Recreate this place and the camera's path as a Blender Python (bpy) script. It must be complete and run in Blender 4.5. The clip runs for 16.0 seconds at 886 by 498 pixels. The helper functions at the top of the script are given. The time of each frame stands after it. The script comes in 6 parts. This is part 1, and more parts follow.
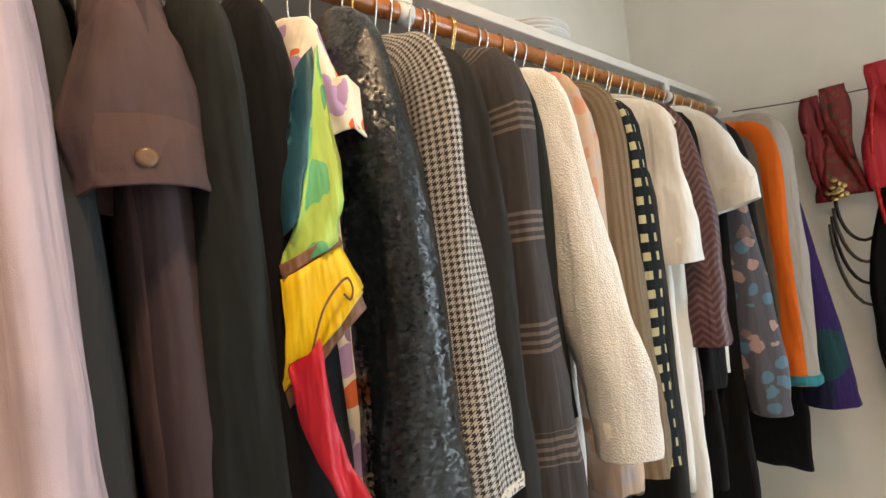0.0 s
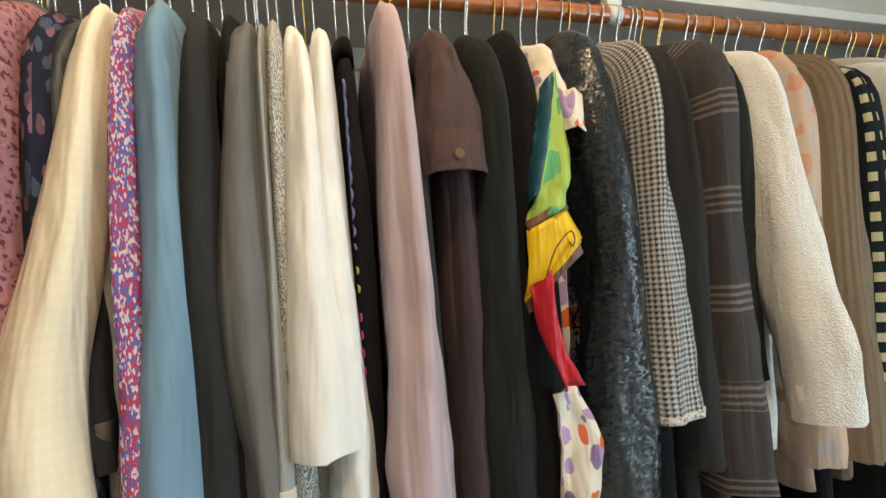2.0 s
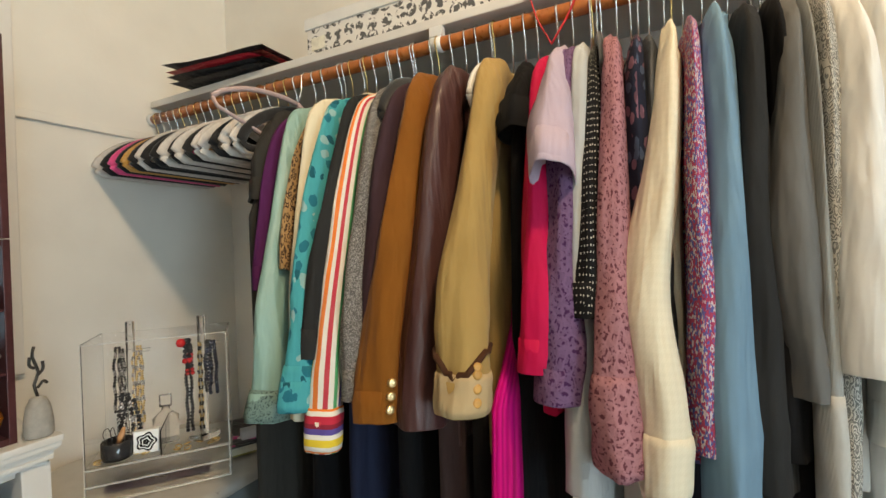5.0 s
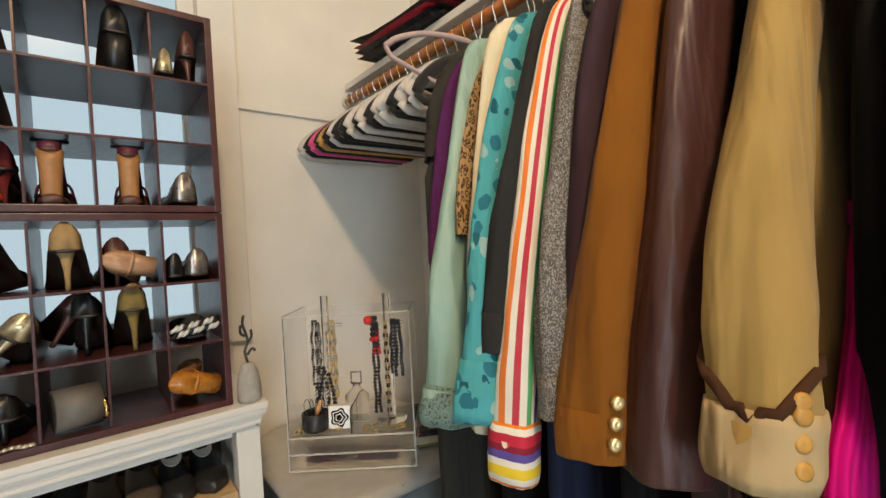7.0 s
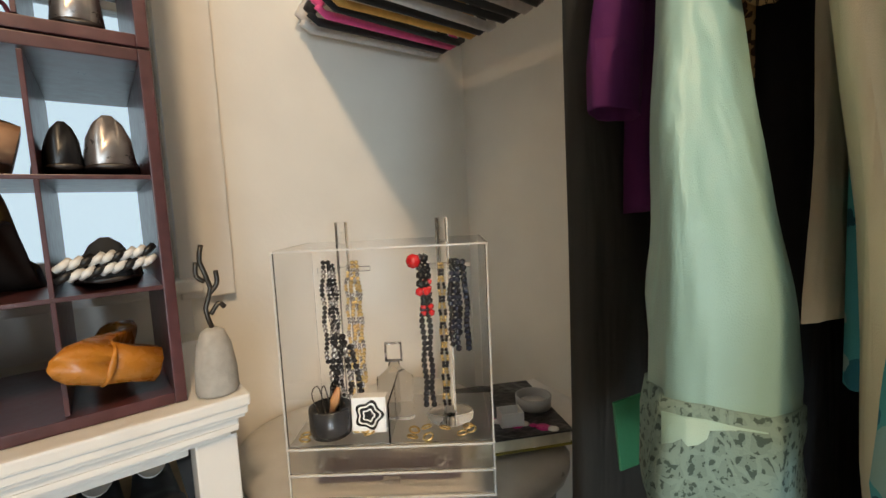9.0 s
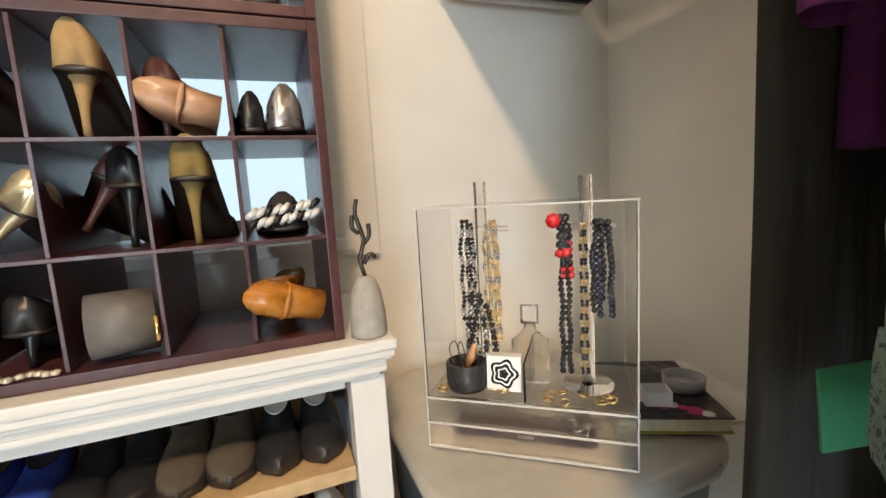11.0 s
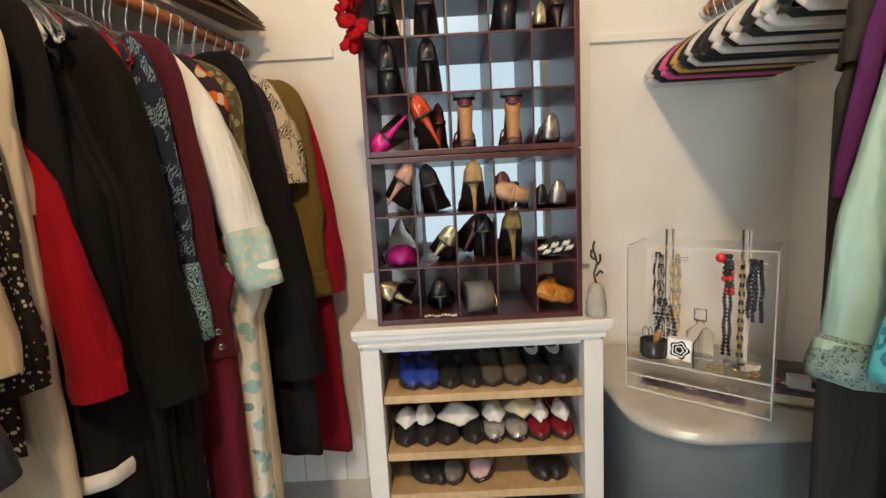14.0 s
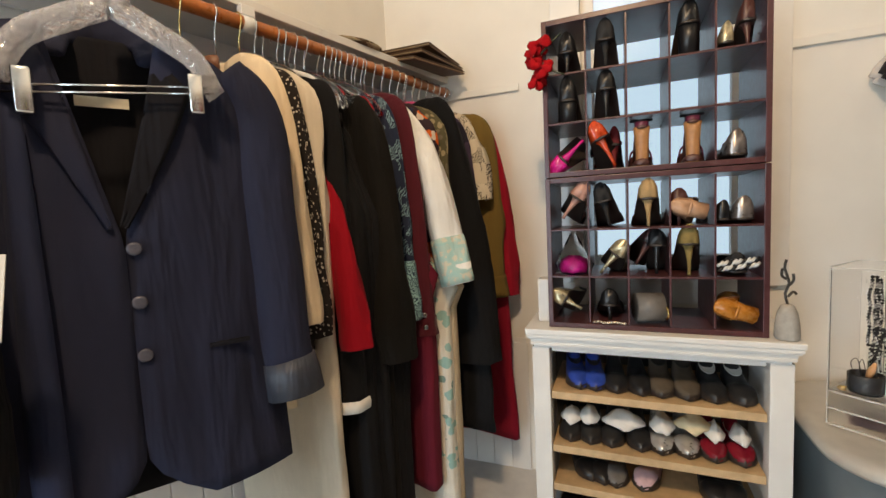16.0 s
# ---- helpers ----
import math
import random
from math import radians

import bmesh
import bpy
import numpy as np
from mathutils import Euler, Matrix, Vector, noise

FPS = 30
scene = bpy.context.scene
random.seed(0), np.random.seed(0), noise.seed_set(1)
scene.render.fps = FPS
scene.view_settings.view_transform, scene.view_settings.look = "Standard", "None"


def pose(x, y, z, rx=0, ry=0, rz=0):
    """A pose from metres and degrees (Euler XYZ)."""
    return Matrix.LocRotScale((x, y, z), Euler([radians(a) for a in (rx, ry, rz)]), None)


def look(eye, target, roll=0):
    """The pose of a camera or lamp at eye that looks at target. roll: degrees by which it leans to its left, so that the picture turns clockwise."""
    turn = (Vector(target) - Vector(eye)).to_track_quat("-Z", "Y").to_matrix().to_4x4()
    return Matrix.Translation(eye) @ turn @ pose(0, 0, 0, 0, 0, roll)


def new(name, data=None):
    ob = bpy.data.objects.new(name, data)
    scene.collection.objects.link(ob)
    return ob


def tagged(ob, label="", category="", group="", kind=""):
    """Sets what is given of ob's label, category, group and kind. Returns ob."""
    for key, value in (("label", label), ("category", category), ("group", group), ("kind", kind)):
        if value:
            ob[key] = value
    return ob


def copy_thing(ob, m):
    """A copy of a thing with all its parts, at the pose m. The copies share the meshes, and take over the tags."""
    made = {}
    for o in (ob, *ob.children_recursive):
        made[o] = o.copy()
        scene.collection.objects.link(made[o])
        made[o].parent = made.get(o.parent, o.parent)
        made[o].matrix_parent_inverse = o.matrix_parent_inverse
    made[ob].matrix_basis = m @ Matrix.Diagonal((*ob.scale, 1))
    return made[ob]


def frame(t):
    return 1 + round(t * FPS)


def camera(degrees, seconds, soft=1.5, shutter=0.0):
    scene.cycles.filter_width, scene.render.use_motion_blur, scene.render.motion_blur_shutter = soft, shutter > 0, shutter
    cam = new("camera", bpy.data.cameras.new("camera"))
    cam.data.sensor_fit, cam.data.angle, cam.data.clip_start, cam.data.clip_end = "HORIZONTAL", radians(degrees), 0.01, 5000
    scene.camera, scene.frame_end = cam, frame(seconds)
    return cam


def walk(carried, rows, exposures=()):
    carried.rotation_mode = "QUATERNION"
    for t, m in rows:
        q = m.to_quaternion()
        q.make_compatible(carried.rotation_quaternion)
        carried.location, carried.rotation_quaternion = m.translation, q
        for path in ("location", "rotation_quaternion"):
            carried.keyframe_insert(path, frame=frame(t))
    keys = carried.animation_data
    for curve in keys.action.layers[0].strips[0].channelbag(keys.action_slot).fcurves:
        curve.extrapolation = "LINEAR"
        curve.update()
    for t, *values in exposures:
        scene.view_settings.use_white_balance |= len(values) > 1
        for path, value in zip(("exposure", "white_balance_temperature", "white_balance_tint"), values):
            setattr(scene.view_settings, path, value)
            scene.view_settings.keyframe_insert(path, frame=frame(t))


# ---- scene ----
cam = camera(91.4, 16.0)
PATH = [
    (0, (0.221, -1.834, 1.32), (1.758, -3.114, 1.316), -6.6),
    (0.5, (0.195, -1.801, 1.317), (1.847, -2.928, 1.313), -5.9),
    (1, (0.157, -1.774, 1.31), (1.918, -2.722, 1.308), -5.1),
    (1.5, (0.112, -1.724, 1.299), (1.964, -2.479, 1.295), -4.5),
    (2, (0.063, -1.678, 1.292), (1.983, -2.237, 1.282), -4.1),
    (2.5, (0.004, -1.624, 1.276), (1.972, -1.98, 1.265), -3.8),
    (3, (-0.056, -1.572, 1.267), (1.941, -1.675, 1.244), -3.6),
    (3.5, (-0.093, -1.511, 1.25), (1.901, -1.364, 1.247), -3.1),
    (4, (-0.12, -1.463, 1.239), (1.839, -1.061, 1.246), -2.7),
    (4.5, (-0.148, -1.427, 1.235), (1.743, -0.779, 1.244), -2.3),
    (5, (-0.168, -1.399, 1.242), (1.626, -0.514, 1.23), -1.9),
    (5.2, (-0.167, -1.389, 1.244), (1.579, -0.414, 1.227), -2.1),
    (7.3, (0.072, -1.183, 1.175), (1.302, 0.393, 1.147), -2.6),
    (7.5, (0.089, -1.159, 1.165), (1.315, 0.421, 1.138), -2.3),
    (8, (0.17, -0.999, 1.134), (1.383, 0.589, 1.053), -3.3),
    (8.2, (0.189, -0.915, 1.118), (1.429, 0.651, 1.013), -3.5),
    (10.3, (0.249, -0.655, 1.022), (1.268, 1.036, 0.705), -3.3),
    (10.5, (0.237, -0.664, 1.025), (1.173, 1.076, 0.713), -3.5),
    (11, (0.215, -0.698, 1.027), (0.935, 1.15, 0.773), -3.4),
    (11.5, (0.182, -0.762, 1.04), (0.64, 1.173, 0.825), -3.1),
    (12, (0.124, -0.856, 1.064), (0.352, 1.125, 0.911), -2.5),
    (12.5, (0.083, -0.967, 1.074), (0.141, 1.021, 0.862), -0.8),
    (13, (0.021, -1.053, 1.131), (0.026, 0.933, 0.892), -0.7),
    (13.5, (-0.043, -1.155, 1.17), (-0.017, 0.828, 0.915), -2.8),
    (14, (-0.089, -1.254, 1.192), (-0.106, 0.728, 0.928), -3.0),
    (14.5, (-0.095, -1.316, 1.206), (-0.275, 0.662, 0.972), -2.7),
    (15, (-0.077, -1.357, 1.204), (-0.495, 0.589, 1.013), -2.5),
    (15.5, (-0.077, -1.398, 1.198), (-0.688, 0.498, 1.018), -2.7),
    (16, (-0.083, -1.454, 1.2), (-0.84, 0.39, 1.034), -2.8),
]
EXPOSURES = [
    (0, -0.38, 7900, 20), (1, -0.58, 7500, 14), (2.5, -0.64, 7200, 11), (3.5, -0.66, 7100, 11), (5, -0.7, 7200, 11), (7.5, -0.66, 7700, 16), (8.5, -0.5, 7600, 16),
    (10.3, -0.08, 7500, 17), (11.5, -0.06, 7400, 16), (13, -0.3, 7600, 17), (15, -0.45, 7500, 17), (16, -0.46, 7300, 17),
]
walk(cam, [(t, look(eye, target, roll)) for t, eye, target, roll in PATH], EXPOSURES)

# ---- light ----
world = bpy.data.worlds.new("world")
scene.world = world
world.use_nodes = True
wn = world.node_tree.nodes
sky = wn.new("ShaderNodeTexSky")
sky.sky_type = "NISHITA"
sky.sun_disc = False
sky.sun_elevation, sky.sun_rotation = radians(40), radians(200)
world.node_tree.links.new(sky.outputs[0], wn["Background"].inputs[0])
wn["Background"].inputs[1].default_value = 0.08


def area_lamp(name, m, w, h, power, color):
    d = bpy.data.lights.new(name, "AREA")
    d.shape, d.size, d.size_y, d.energy, d.color = "RECTANGLE", w, h, power, color
    ob = new(name, d)
    ob.matrix_world = m
    return ob


# warm ceiling lamp over the middle of the closet, bluish fill lamp in an assumed, unseen doorway
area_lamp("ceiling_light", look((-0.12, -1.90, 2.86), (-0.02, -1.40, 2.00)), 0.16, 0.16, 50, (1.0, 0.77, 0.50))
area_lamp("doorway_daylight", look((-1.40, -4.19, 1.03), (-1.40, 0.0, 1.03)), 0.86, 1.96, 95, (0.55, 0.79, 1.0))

# ---- materials ----
MATS = {}


def nodes_of(name):
    m = bpy.data.materials.new(name)
    m.use_nodes = True
    nt = m.node_tree
    return m, nt, nt.nodes["Principled BSDF"]


def node(nt, kind, **values):
    n = nt.nodes.new("ShaderNode" + kind)
    for key, value in values.items():
        n.inputs[key].default_value = value
    return n


def calc(nt, op, a, b=None, clamp=False):
    n = nt.nodes.new("ShaderNodeMath")
    n.operation, n.use_clamp = op, clamp
    for i, v in enumerate((a, b)):
        if v is None:
            continue
        if isinstance(v, (int, float)):
            n.inputs[i].default_value = v
        else:
            nt.links.new(v, n.inputs[i])
    return n.outputs[0]


def blend(nt, fac, a, b, mode="MIX"):
    n = nt.nodes.new("ShaderNodeMix")
    n.data_type, n.blend_type = "RGBA", mode
    for sock, v in ((n.inputs[0], fac), (n.inputs[6], a), (n.inputs[7], b)):
        if isinstance(v, (int, float)):
            sock.default_value = v
        elif isinstance(v, tuple):
            sock.default_value = (*v[:3], 1)
        else:
            nt.links.new(v, sock)
    return n.outputs[2]


def ramp(nt, fac, stops, constant=True):
    n = nt.nodes.new("ShaderNodeValToRGB")
    n.color_ramp.interpolation = "CONSTANT" if constant else "LINEAR"
    e = n.color_ramp.elements
    e[0].position, e[0].color = stops[0][0], (*stops[0][1], 1)
    e[1].position, e[1].color = stops[1][0], (*stops[1][1], 1)
    for p, c in stops[2:]:
        k = e.new(p)
        k.color = (*c, 1)
    nt.links.new(fac, n.inputs[0])
    return n.outputs[0]


def surface(name, color, rough=0.6, grain=40.0, vary=0.12, bump=0.1, bump_scale=200.0, metal=0.0, sheen=0.0, coat=0.0):
    """A plain material with colour variation at two scales and fine relief."""
    if name in MATS:
        return MATS[name]
    m, nt, bs = nodes_of(name)
    co = nt.nodes.new("ShaderNodeTexCoord")
    big = node(nt, "TexNoise", Scale=grain / 8, Detail=4.0)
    fine = node(nt, "TexNoise", Scale=grain, Detail=6.0)
    rel = node(nt, "TexNoise", Scale=bump_scale, Detail=3.0)
    for t in (big, fine, rel):
        nt.links.new(co.outputs["Object"], t.inputs["Vector"])
    f = calc(nt, "ADD", calc(nt, "MULTIPLY", big.outputs[0], 0.6), calc(nt, "MULTIPLY", fine.outputs[0], 0.4))
    dark = tuple(c * (1 - vary) for c in color)
    light = tuple(min(1, c * (1 + vary)) for c in color)
    nt.links.new(ramp(nt, f, [(0.35, dark), (0.65, light)], False), bs.inputs["Base Color"])
    nt.links.new(calc(nt, "ADD", calc(nt, "MULTIPLY", fine.outputs[0], 0.2), rough - 0.1), bs.inputs["Roughness"])
    b = node(nt, "Bump", Strength=bump, Distance=0.003)
    nt.links.new(rel.outputs[0], b.inputs["Height"])
    nt.links.new(b.outputs[0], bs.inputs["Normal"])
    bs.inputs["Metallic"].default_value = metal
    bs.inputs["Sheen Weight"].default_value = sheen
    bs.inputs["Coat Weight"].default_value = coat
    MATS[name] = m
    return m


def fabric(name, kind, c1, c2=(0, 0, 0), c3=None, size=0.02, rough=0.85, stripes=(), sheen=0.012, weave=900.0, bump=0.25):
    """Cloth with a woven, printed or knitted pattern laid along the seams (UV in metres)."""
    if name in MATS:
        return MATS[name]
    m, nt, bs = nodes_of(name)
    co = nt.nodes.new("ShaderNodeTexCoord")
    uv = co.outputs["UV"]
    sep = nt.nodes.new("ShaderNodeSeparateXYZ")
    nt.links.new(uv, sep.inputs[0])
    u, v = sep.outputs[0], sep.outputs[1]
    wob = node(nt, "TexNoise", Scale=5.0, Detail=3.0)
    nt.links.new(co.outputs["Object"], wob.inputs["Vector"])
    height = None
    rough_in = None
    if kind == "plain":
        col = blend(nt, wob.outputs[0], tuple(c * 0.82 for c in c1), tuple(min(1, c * 1.15) for c in c1))
    elif kind == "stripes":
        f = calc(nt, "FRACT", calc(nt, "DIVIDE", u, size))
        col = ramp(nt, f, list(stripes))
    elif kind == "check":
        a = calc(nt, "GREATER_THAN", calc(nt, "FRACT", calc(nt, "DIVIDE", u, size)), 0.5)
        b = calc(nt, "GREATER_THAN", calc(nt, "FRACT", calc(nt, "DIVIDE", v, size)), 0.5)
        dg = calc(nt, "GREATER_THAN", calc(nt, "FRACT", calc(nt, "MULTIPLY", calc(nt, "ADD", u, v), 2.0 / size)), 0.5)
        both = calc(nt, "MULTIPLY", a, b)
        one = calc(nt, "SUBTRACT", calc(nt, "ADD", a, b), calc(nt, "MULTIPLY", both, 2.0))
        f = calc(nt, "ADD", both, calc(nt, "MULTIPLY", one, dg), True)
        col = blend(nt, f, c1, c2)
    elif kind == "gold_check":
        a = calc(nt, "GREATER_THAN", calc(nt, "FRACT", calc(nt, "DIVIDE", u, size)), 0.45)
        b = calc(nt, "GREATER_THAN", calc(nt, "FRACT", calc(nt, "DIVIDE", v, size)), 0.55)
        col = blend(nt, calc(nt, "MULTIPLY", a, b), c1, c2)
    elif kind == "plaid":
        g = calc(nt, "FRACT", calc(nt, "DIVIDE", v, size))
        fine = calc(nt, "GREATER_THAN", calc(nt, "FRACT", calc(nt, "MULTIPLY", v, 75.0)), 0.55)
        band = calc(nt, "GREATER_THAN", g, 0.70)
        g2 = calc(nt, "GREATER_THAN", calc(nt, "FRACT", calc(nt, "DIVIDE", u, size * 0.6)), 0.97)
        f = calc(nt, "ADD", calc(nt, "MULTIPLY", calc(nt, "MULTIPLY", band, fine), 0.55), calc(nt, "MULTIPLY", g2, 0.12), True)
        col = blend(nt, f, c1, c2)
    elif kind in ("dots", "sprig"):
        vo = node(nt, "TexVoronoi", Scale=1.0 / size, Randomness=0.15 if kind == "dots" else 0.9)
        nt.links.new(uv, vo.inputs["Vector"])
        col = blend(nt, calc(nt, "LESS_THAN", vo.outputs["Distance"], 0.17 if kind == "dots" else 0.29), c1, c2)
    elif kind in ("floral", "lace", "leopard", "paisley", "tweed", "batik"):
        scale = 1.0 / size
        no = node(nt, "TexNoise", Scale=scale * 0.8, Detail=3.0)
        nt.links.new(uv, no.inputs["Vector"])
        warp = blend(nt, size * (0.9 if kind != "tweed" else 0.4), uv, no.outputs["Color"], "ADD")
        vo = node(nt, "TexVoronoi", Scale=scale)
        nt.links.new(uv if kind == "tweed" else warp, vo.inputs["Vector"])
        if kind == "lace":
            vo.feature = "DISTANCE_TO_EDGE"
            n2 = node(nt, "TexNoise", Scale=scale * 2.5, Detail=4.0)
            nt.links.new(uv, n2.inputs["Vector"])
            f = calc(nt, "ADD", calc(nt, "MULTIPLY", calc(nt, "LESS_THAN", vo.outputs["Distance"], 0.10), 0.9), calc(nt, "MULTIPLY", calc(nt, "GREATER_THAN", n2.outputs[0], 0.46), 0.8), True)
            col = blend(nt, f, c1, c2)
            height = f
        elif kind == "leopard":
            col = blend(nt, calc(nt, "MULTIPLY", calc(nt, "GREATER_THAN", vo.outputs["Distance"], 0.25), calc(nt, "LESS_THAN", vo.outputs["Distance"], 0.5)), c1, c2)
        elif kind == "paisley":
            f = calc(nt, "GREATER_THAN", calc(nt, "FRACT", calc(nt, "MULTIPLY", vo.outputs["Distance"], 4.0)), 0.5)
            col = blend(nt, f, c1, c2)
        elif kind == "tweed":
            c3 = c3 or c1
            s2 = nt.nodes.new("ShaderNodeSeparateColor")
            nt.links.new(vo.outputs["Color"], s2.inputs[0])
            col = ramp(nt, s2.outputs[0], [(0.0, c1), (0.42, c2), (0.72, c3)])
            height = vo.outputs["Distance"]
        else:
            c3 = c3 or c1
            s2 = nt.nodes.new("ShaderNodeSeparateColor")
            nt.links.new(vo.outputs["Color"], s2.inputs[0])
            petal = ramp(nt, s2.outputs[0], [(0.0, c2), (0.5, c3), (0.8, tuple(c * 0.6 for c in c2))])
            col = blend(nt, calc(nt, "LESS_THAN", vo.outputs["Distance"], 0.42 if kind == "floral" else 0.55), c1, petal)
    elif kind == "fronds":
        mask = node(nt, "TexNoise", Scale=0.5 / size, Detail=1.0)
        wave = node(nt, "TexWave", Scale=1.4 / size, Distortion=11.0, Detail=2.0)
        wave.bands_direction = "DIAGONAL"
        for t in (mask, wave):
            nt.links.new(uv, t.inputs["Vector"])
        f = calc(nt, "MULTIPLY", calc(nt, "GREATER_THAN", mask.outputs[0], 0.5), calc(nt, "GREATER_THAN", wave.outputs["Fac"], 0.55))
        col = blend(nt, f, c1, c2)
    elif kind == "sequin":
        vo = node(nt, "TexVoronoi", Scale=1.0 / size)
        nt.links.new(uv, vo.inputs["Vector"])
        s2 = nt.nodes.new("ShaderNodeSeparateColor")
        nt.links.new(vo.outputs["Color"], s2.inputs[0])
        col = blend(nt, s2.outputs[0], c1, c2)
        height = s2.outputs[1]
        rough_in = 0.13
    elif kind == "rib":
        w = node(nt, "TexWave", Scale=1.0 / size, Distortion=0.6)
        nt.links.new(uv, w.inputs["Vector"])
        col = blend(nt, w.outputs["Fac"], c1, c2)
        height = w.outputs["Fac"]
    elif kind == "chevron":
        z = calc(nt, "ABSOLUTE", calc(nt, "SUBTRACT", calc(nt, "FRACT", calc(nt, "DIVIDE", u, size)), 0.5))
        f = calc(nt, "FRACT", calc(nt, "ADD", calc(nt, "DIVIDE", v, size * 0.4), calc(nt, "MULTIPLY", z, 3.0)))
        col = blend(nt, calc(nt, "GREATER_THAN", f, 0.55), c1, c2)
        height = f
    fade = node(nt, "TexNoise", Scale=22.0, Detail=5.0)
    nt.links.new(co.outputs["Object"], fade.inputs["Vector"])
    col = blend(nt, calc(nt, "MULTIPLY", fade.outputs[0], 0.22), col, tuple(c * 0.5 for c in c1))
    nt.links.new(col, bs.inputs["Base Color"])
    bs.inputs["Roughness"].default_value = rough_in or rough
    bs.inputs["Sheen Weight"].default_value = sheen
    bs.inputs["Specular IOR Level"].default_value = 0.5 if rough < 0.6 or rough_in else 0.12
    wv = node(nt, "TexNoise", Scale=weave, Detail=2.0)
    nt.links.new(uv, wv.inputs["Vector"])
    b1 = node(nt, "Bump", Strength=bump, Distance=0.0015)
    nt.links.new(wv.outputs[0], b1.inputs["Height"])
    b2 = node(nt, "Bump", Strength=0.5 if kind == "sequin" else 0.7, Distance=0.035)
    stretch = nt.nodes.new("ShaderNodeMapping")
    stretch.inputs["Scale"].default_value = (1.2, 1.2, 0.22)
    stretch.inputs["Rotation"].default_value = (0.3, 0.25, 0.0)
    nt.links.new(co.outputs["Object"], stretch.inputs["Vector"])
    cr = node(nt, "TexNoise", Scale=11.0, Detail=3.0, Distortion=0.25)
    nt.links.new(stretch.outputs[0], cr.inputs["Vector"])
    nt.links.new(cr.outputs[0], b2.inputs["Height"])
    nt.links.new(b1.outputs[0], b2.inputs["Normal"])
    last = b2
    if height is not None:
        b3 = node(nt, "Bump", Strength=1.0 if kind == "sequin" else 0.5, Distance=0.013 if kind == "sequin" else 0.003)
        nt.links.new(height, b3.inputs["Height"])
        nt.links.new(b2.outputs[0], b3.inputs["Normal"])
        last = b3
    if kind == "sequin":
        away = nt.nodes.new("ShaderNodeVectorMath")
        away.operation = "MULTIPLY_ADD"
        away.inputs[1].default_value = (0.36, 0.36, 0.36)
        away.inputs[2].default_value = (-0.18, -0.18, -0.18)
        nt.links.new(vo.outputs["Color"], away.inputs[0])
        lean = nt.nodes.new("ShaderNodeVectorMath")
        lean.operation = "ADD"
        nt.links.new(away.outputs[0], lean.inputs[0])
        nt.links.new(b2.outputs[0], lean.inputs[1])
        unit = nt.nodes.new("ShaderNodeVectorMath")
        unit.operation = "NORMALIZE"
        nt.links.new(lean.outputs[0], unit.inputs[0])
        last = unit
    nt.links.new(last.outputs[0], bs.inputs["Normal"])
    MATS[name] = m
    return m


def clear(name, color=(1, 1, 1), rough=0.03, ior=1.12):
    if name in MATS:
        return MATS[name]
    m, nt, bs = nodes_of(name)
    bs.inputs["Base Color"].default_value = (*color, 1)
    bs.inputs["Roughness"].default_value = rough
    bs.inputs["IOR"].default_value = ior
    bs.inputs["Transmission Weight"].default_value = 1.0
    MATS[name] = m
    return m


def glow(name, color, strength):
    m, nt, bs = nodes_of(name)
    bs.inputs["Base Color"].default_value = (0, 0, 0, 1)
    bs.inputs["Emission Color"].default_value = (*color, 1)
    bs.inputs["Emission Strength"].default_value = strength
    return m


PAINT = surface("cream_wall_paint", (0.84, 0.81, 0.74), 0.75, 6, 0.05, 0.12, 90)
WHITE = surface("white_gloss_paint", (0.80, 0.79, 0.76), 0.4, 14, 0.04, 0.06, 60)
SHELFW = surface("white_shelf_paint", (0.70, 0.68, 0.64), 0.55, 14, 0.06, 0.08, 60)
CEIL = surface("ceiling_paint", (0.78, 0.76, 0.72), 0.9, 8, 0.04, 0.1, 120)
FLOORM = surface("pale_floor", (0.64, 0.63, 0.61), 0.5, 18, 0.12, 0.1, 50)
RODM = surface("varnished_orange_wood", (0.42, 0.13, 0.03), 0.3, 60, 0.25, 0.05, 120, coat=0.4)
MAHOG = surface("dark_mahogany_laminate", (0.075, 0.024, 0.026), 0.32, 50, 0.3, 0.05, 150)
PINE = surface("raw_pine", (0.58, 0.40, 0.22), 0.55, 30, 0.2, 0.1, 120)
CHROME = surface("chrome_wire", (0.75, 0.74, 0.72), 0.22, 30, 0.05, 0.0, 50, metal=1.0)
BRASS = surface("brass_wire", (0.72, 0.52, 0.22), 0.25, 30, 0.1, 0.0, 50, metal=1.0)
GREYP = surface("grey_plastic", (0.36, 0.36, 0.36), 0.5, 20, 0.1, 0.05, 100)
SLATE = surface("slate_plastic", (0.16, 0.20, 0.22), 0.45, 20, 0.12, 0.05, 160)
LIDM = surface("brushed_grey_lid", (0.56, 0.54, 0.50), 0.32, 25, 0.1, 0.03, 160, metal=0.25)
WPLAS = surface("white_plastic", (0.72, 0.72, 0.70), 0.35, 20, 0.05, 0.02, 100)
BVELV = surface("black_velvet", (0.012, 0.012, 0.013), 0.9, 60, 0.2, 0.1, 400, sheen=0.3)
WVELV = surface("ivory_velvet", (0.62, 0.58, 0.54), 0.85, 60, 0.12, 0.1, 400, sheen=0.3)
PVELV = surface("pink_velvet", (0.75, 0.08, 0.25), 0.85, 60, 0.15, 0.1, 400, sheen=0.3)
OWOOD = surface("honey_wood", (0.62, 0.33, 0.08), 0.4, 50, 0.2, 0.04, 120)
PWOOD = surface("pale_wood", (0.62, 0.42, 0.26), 0.45, 50, 0.2, 0.04, 120)
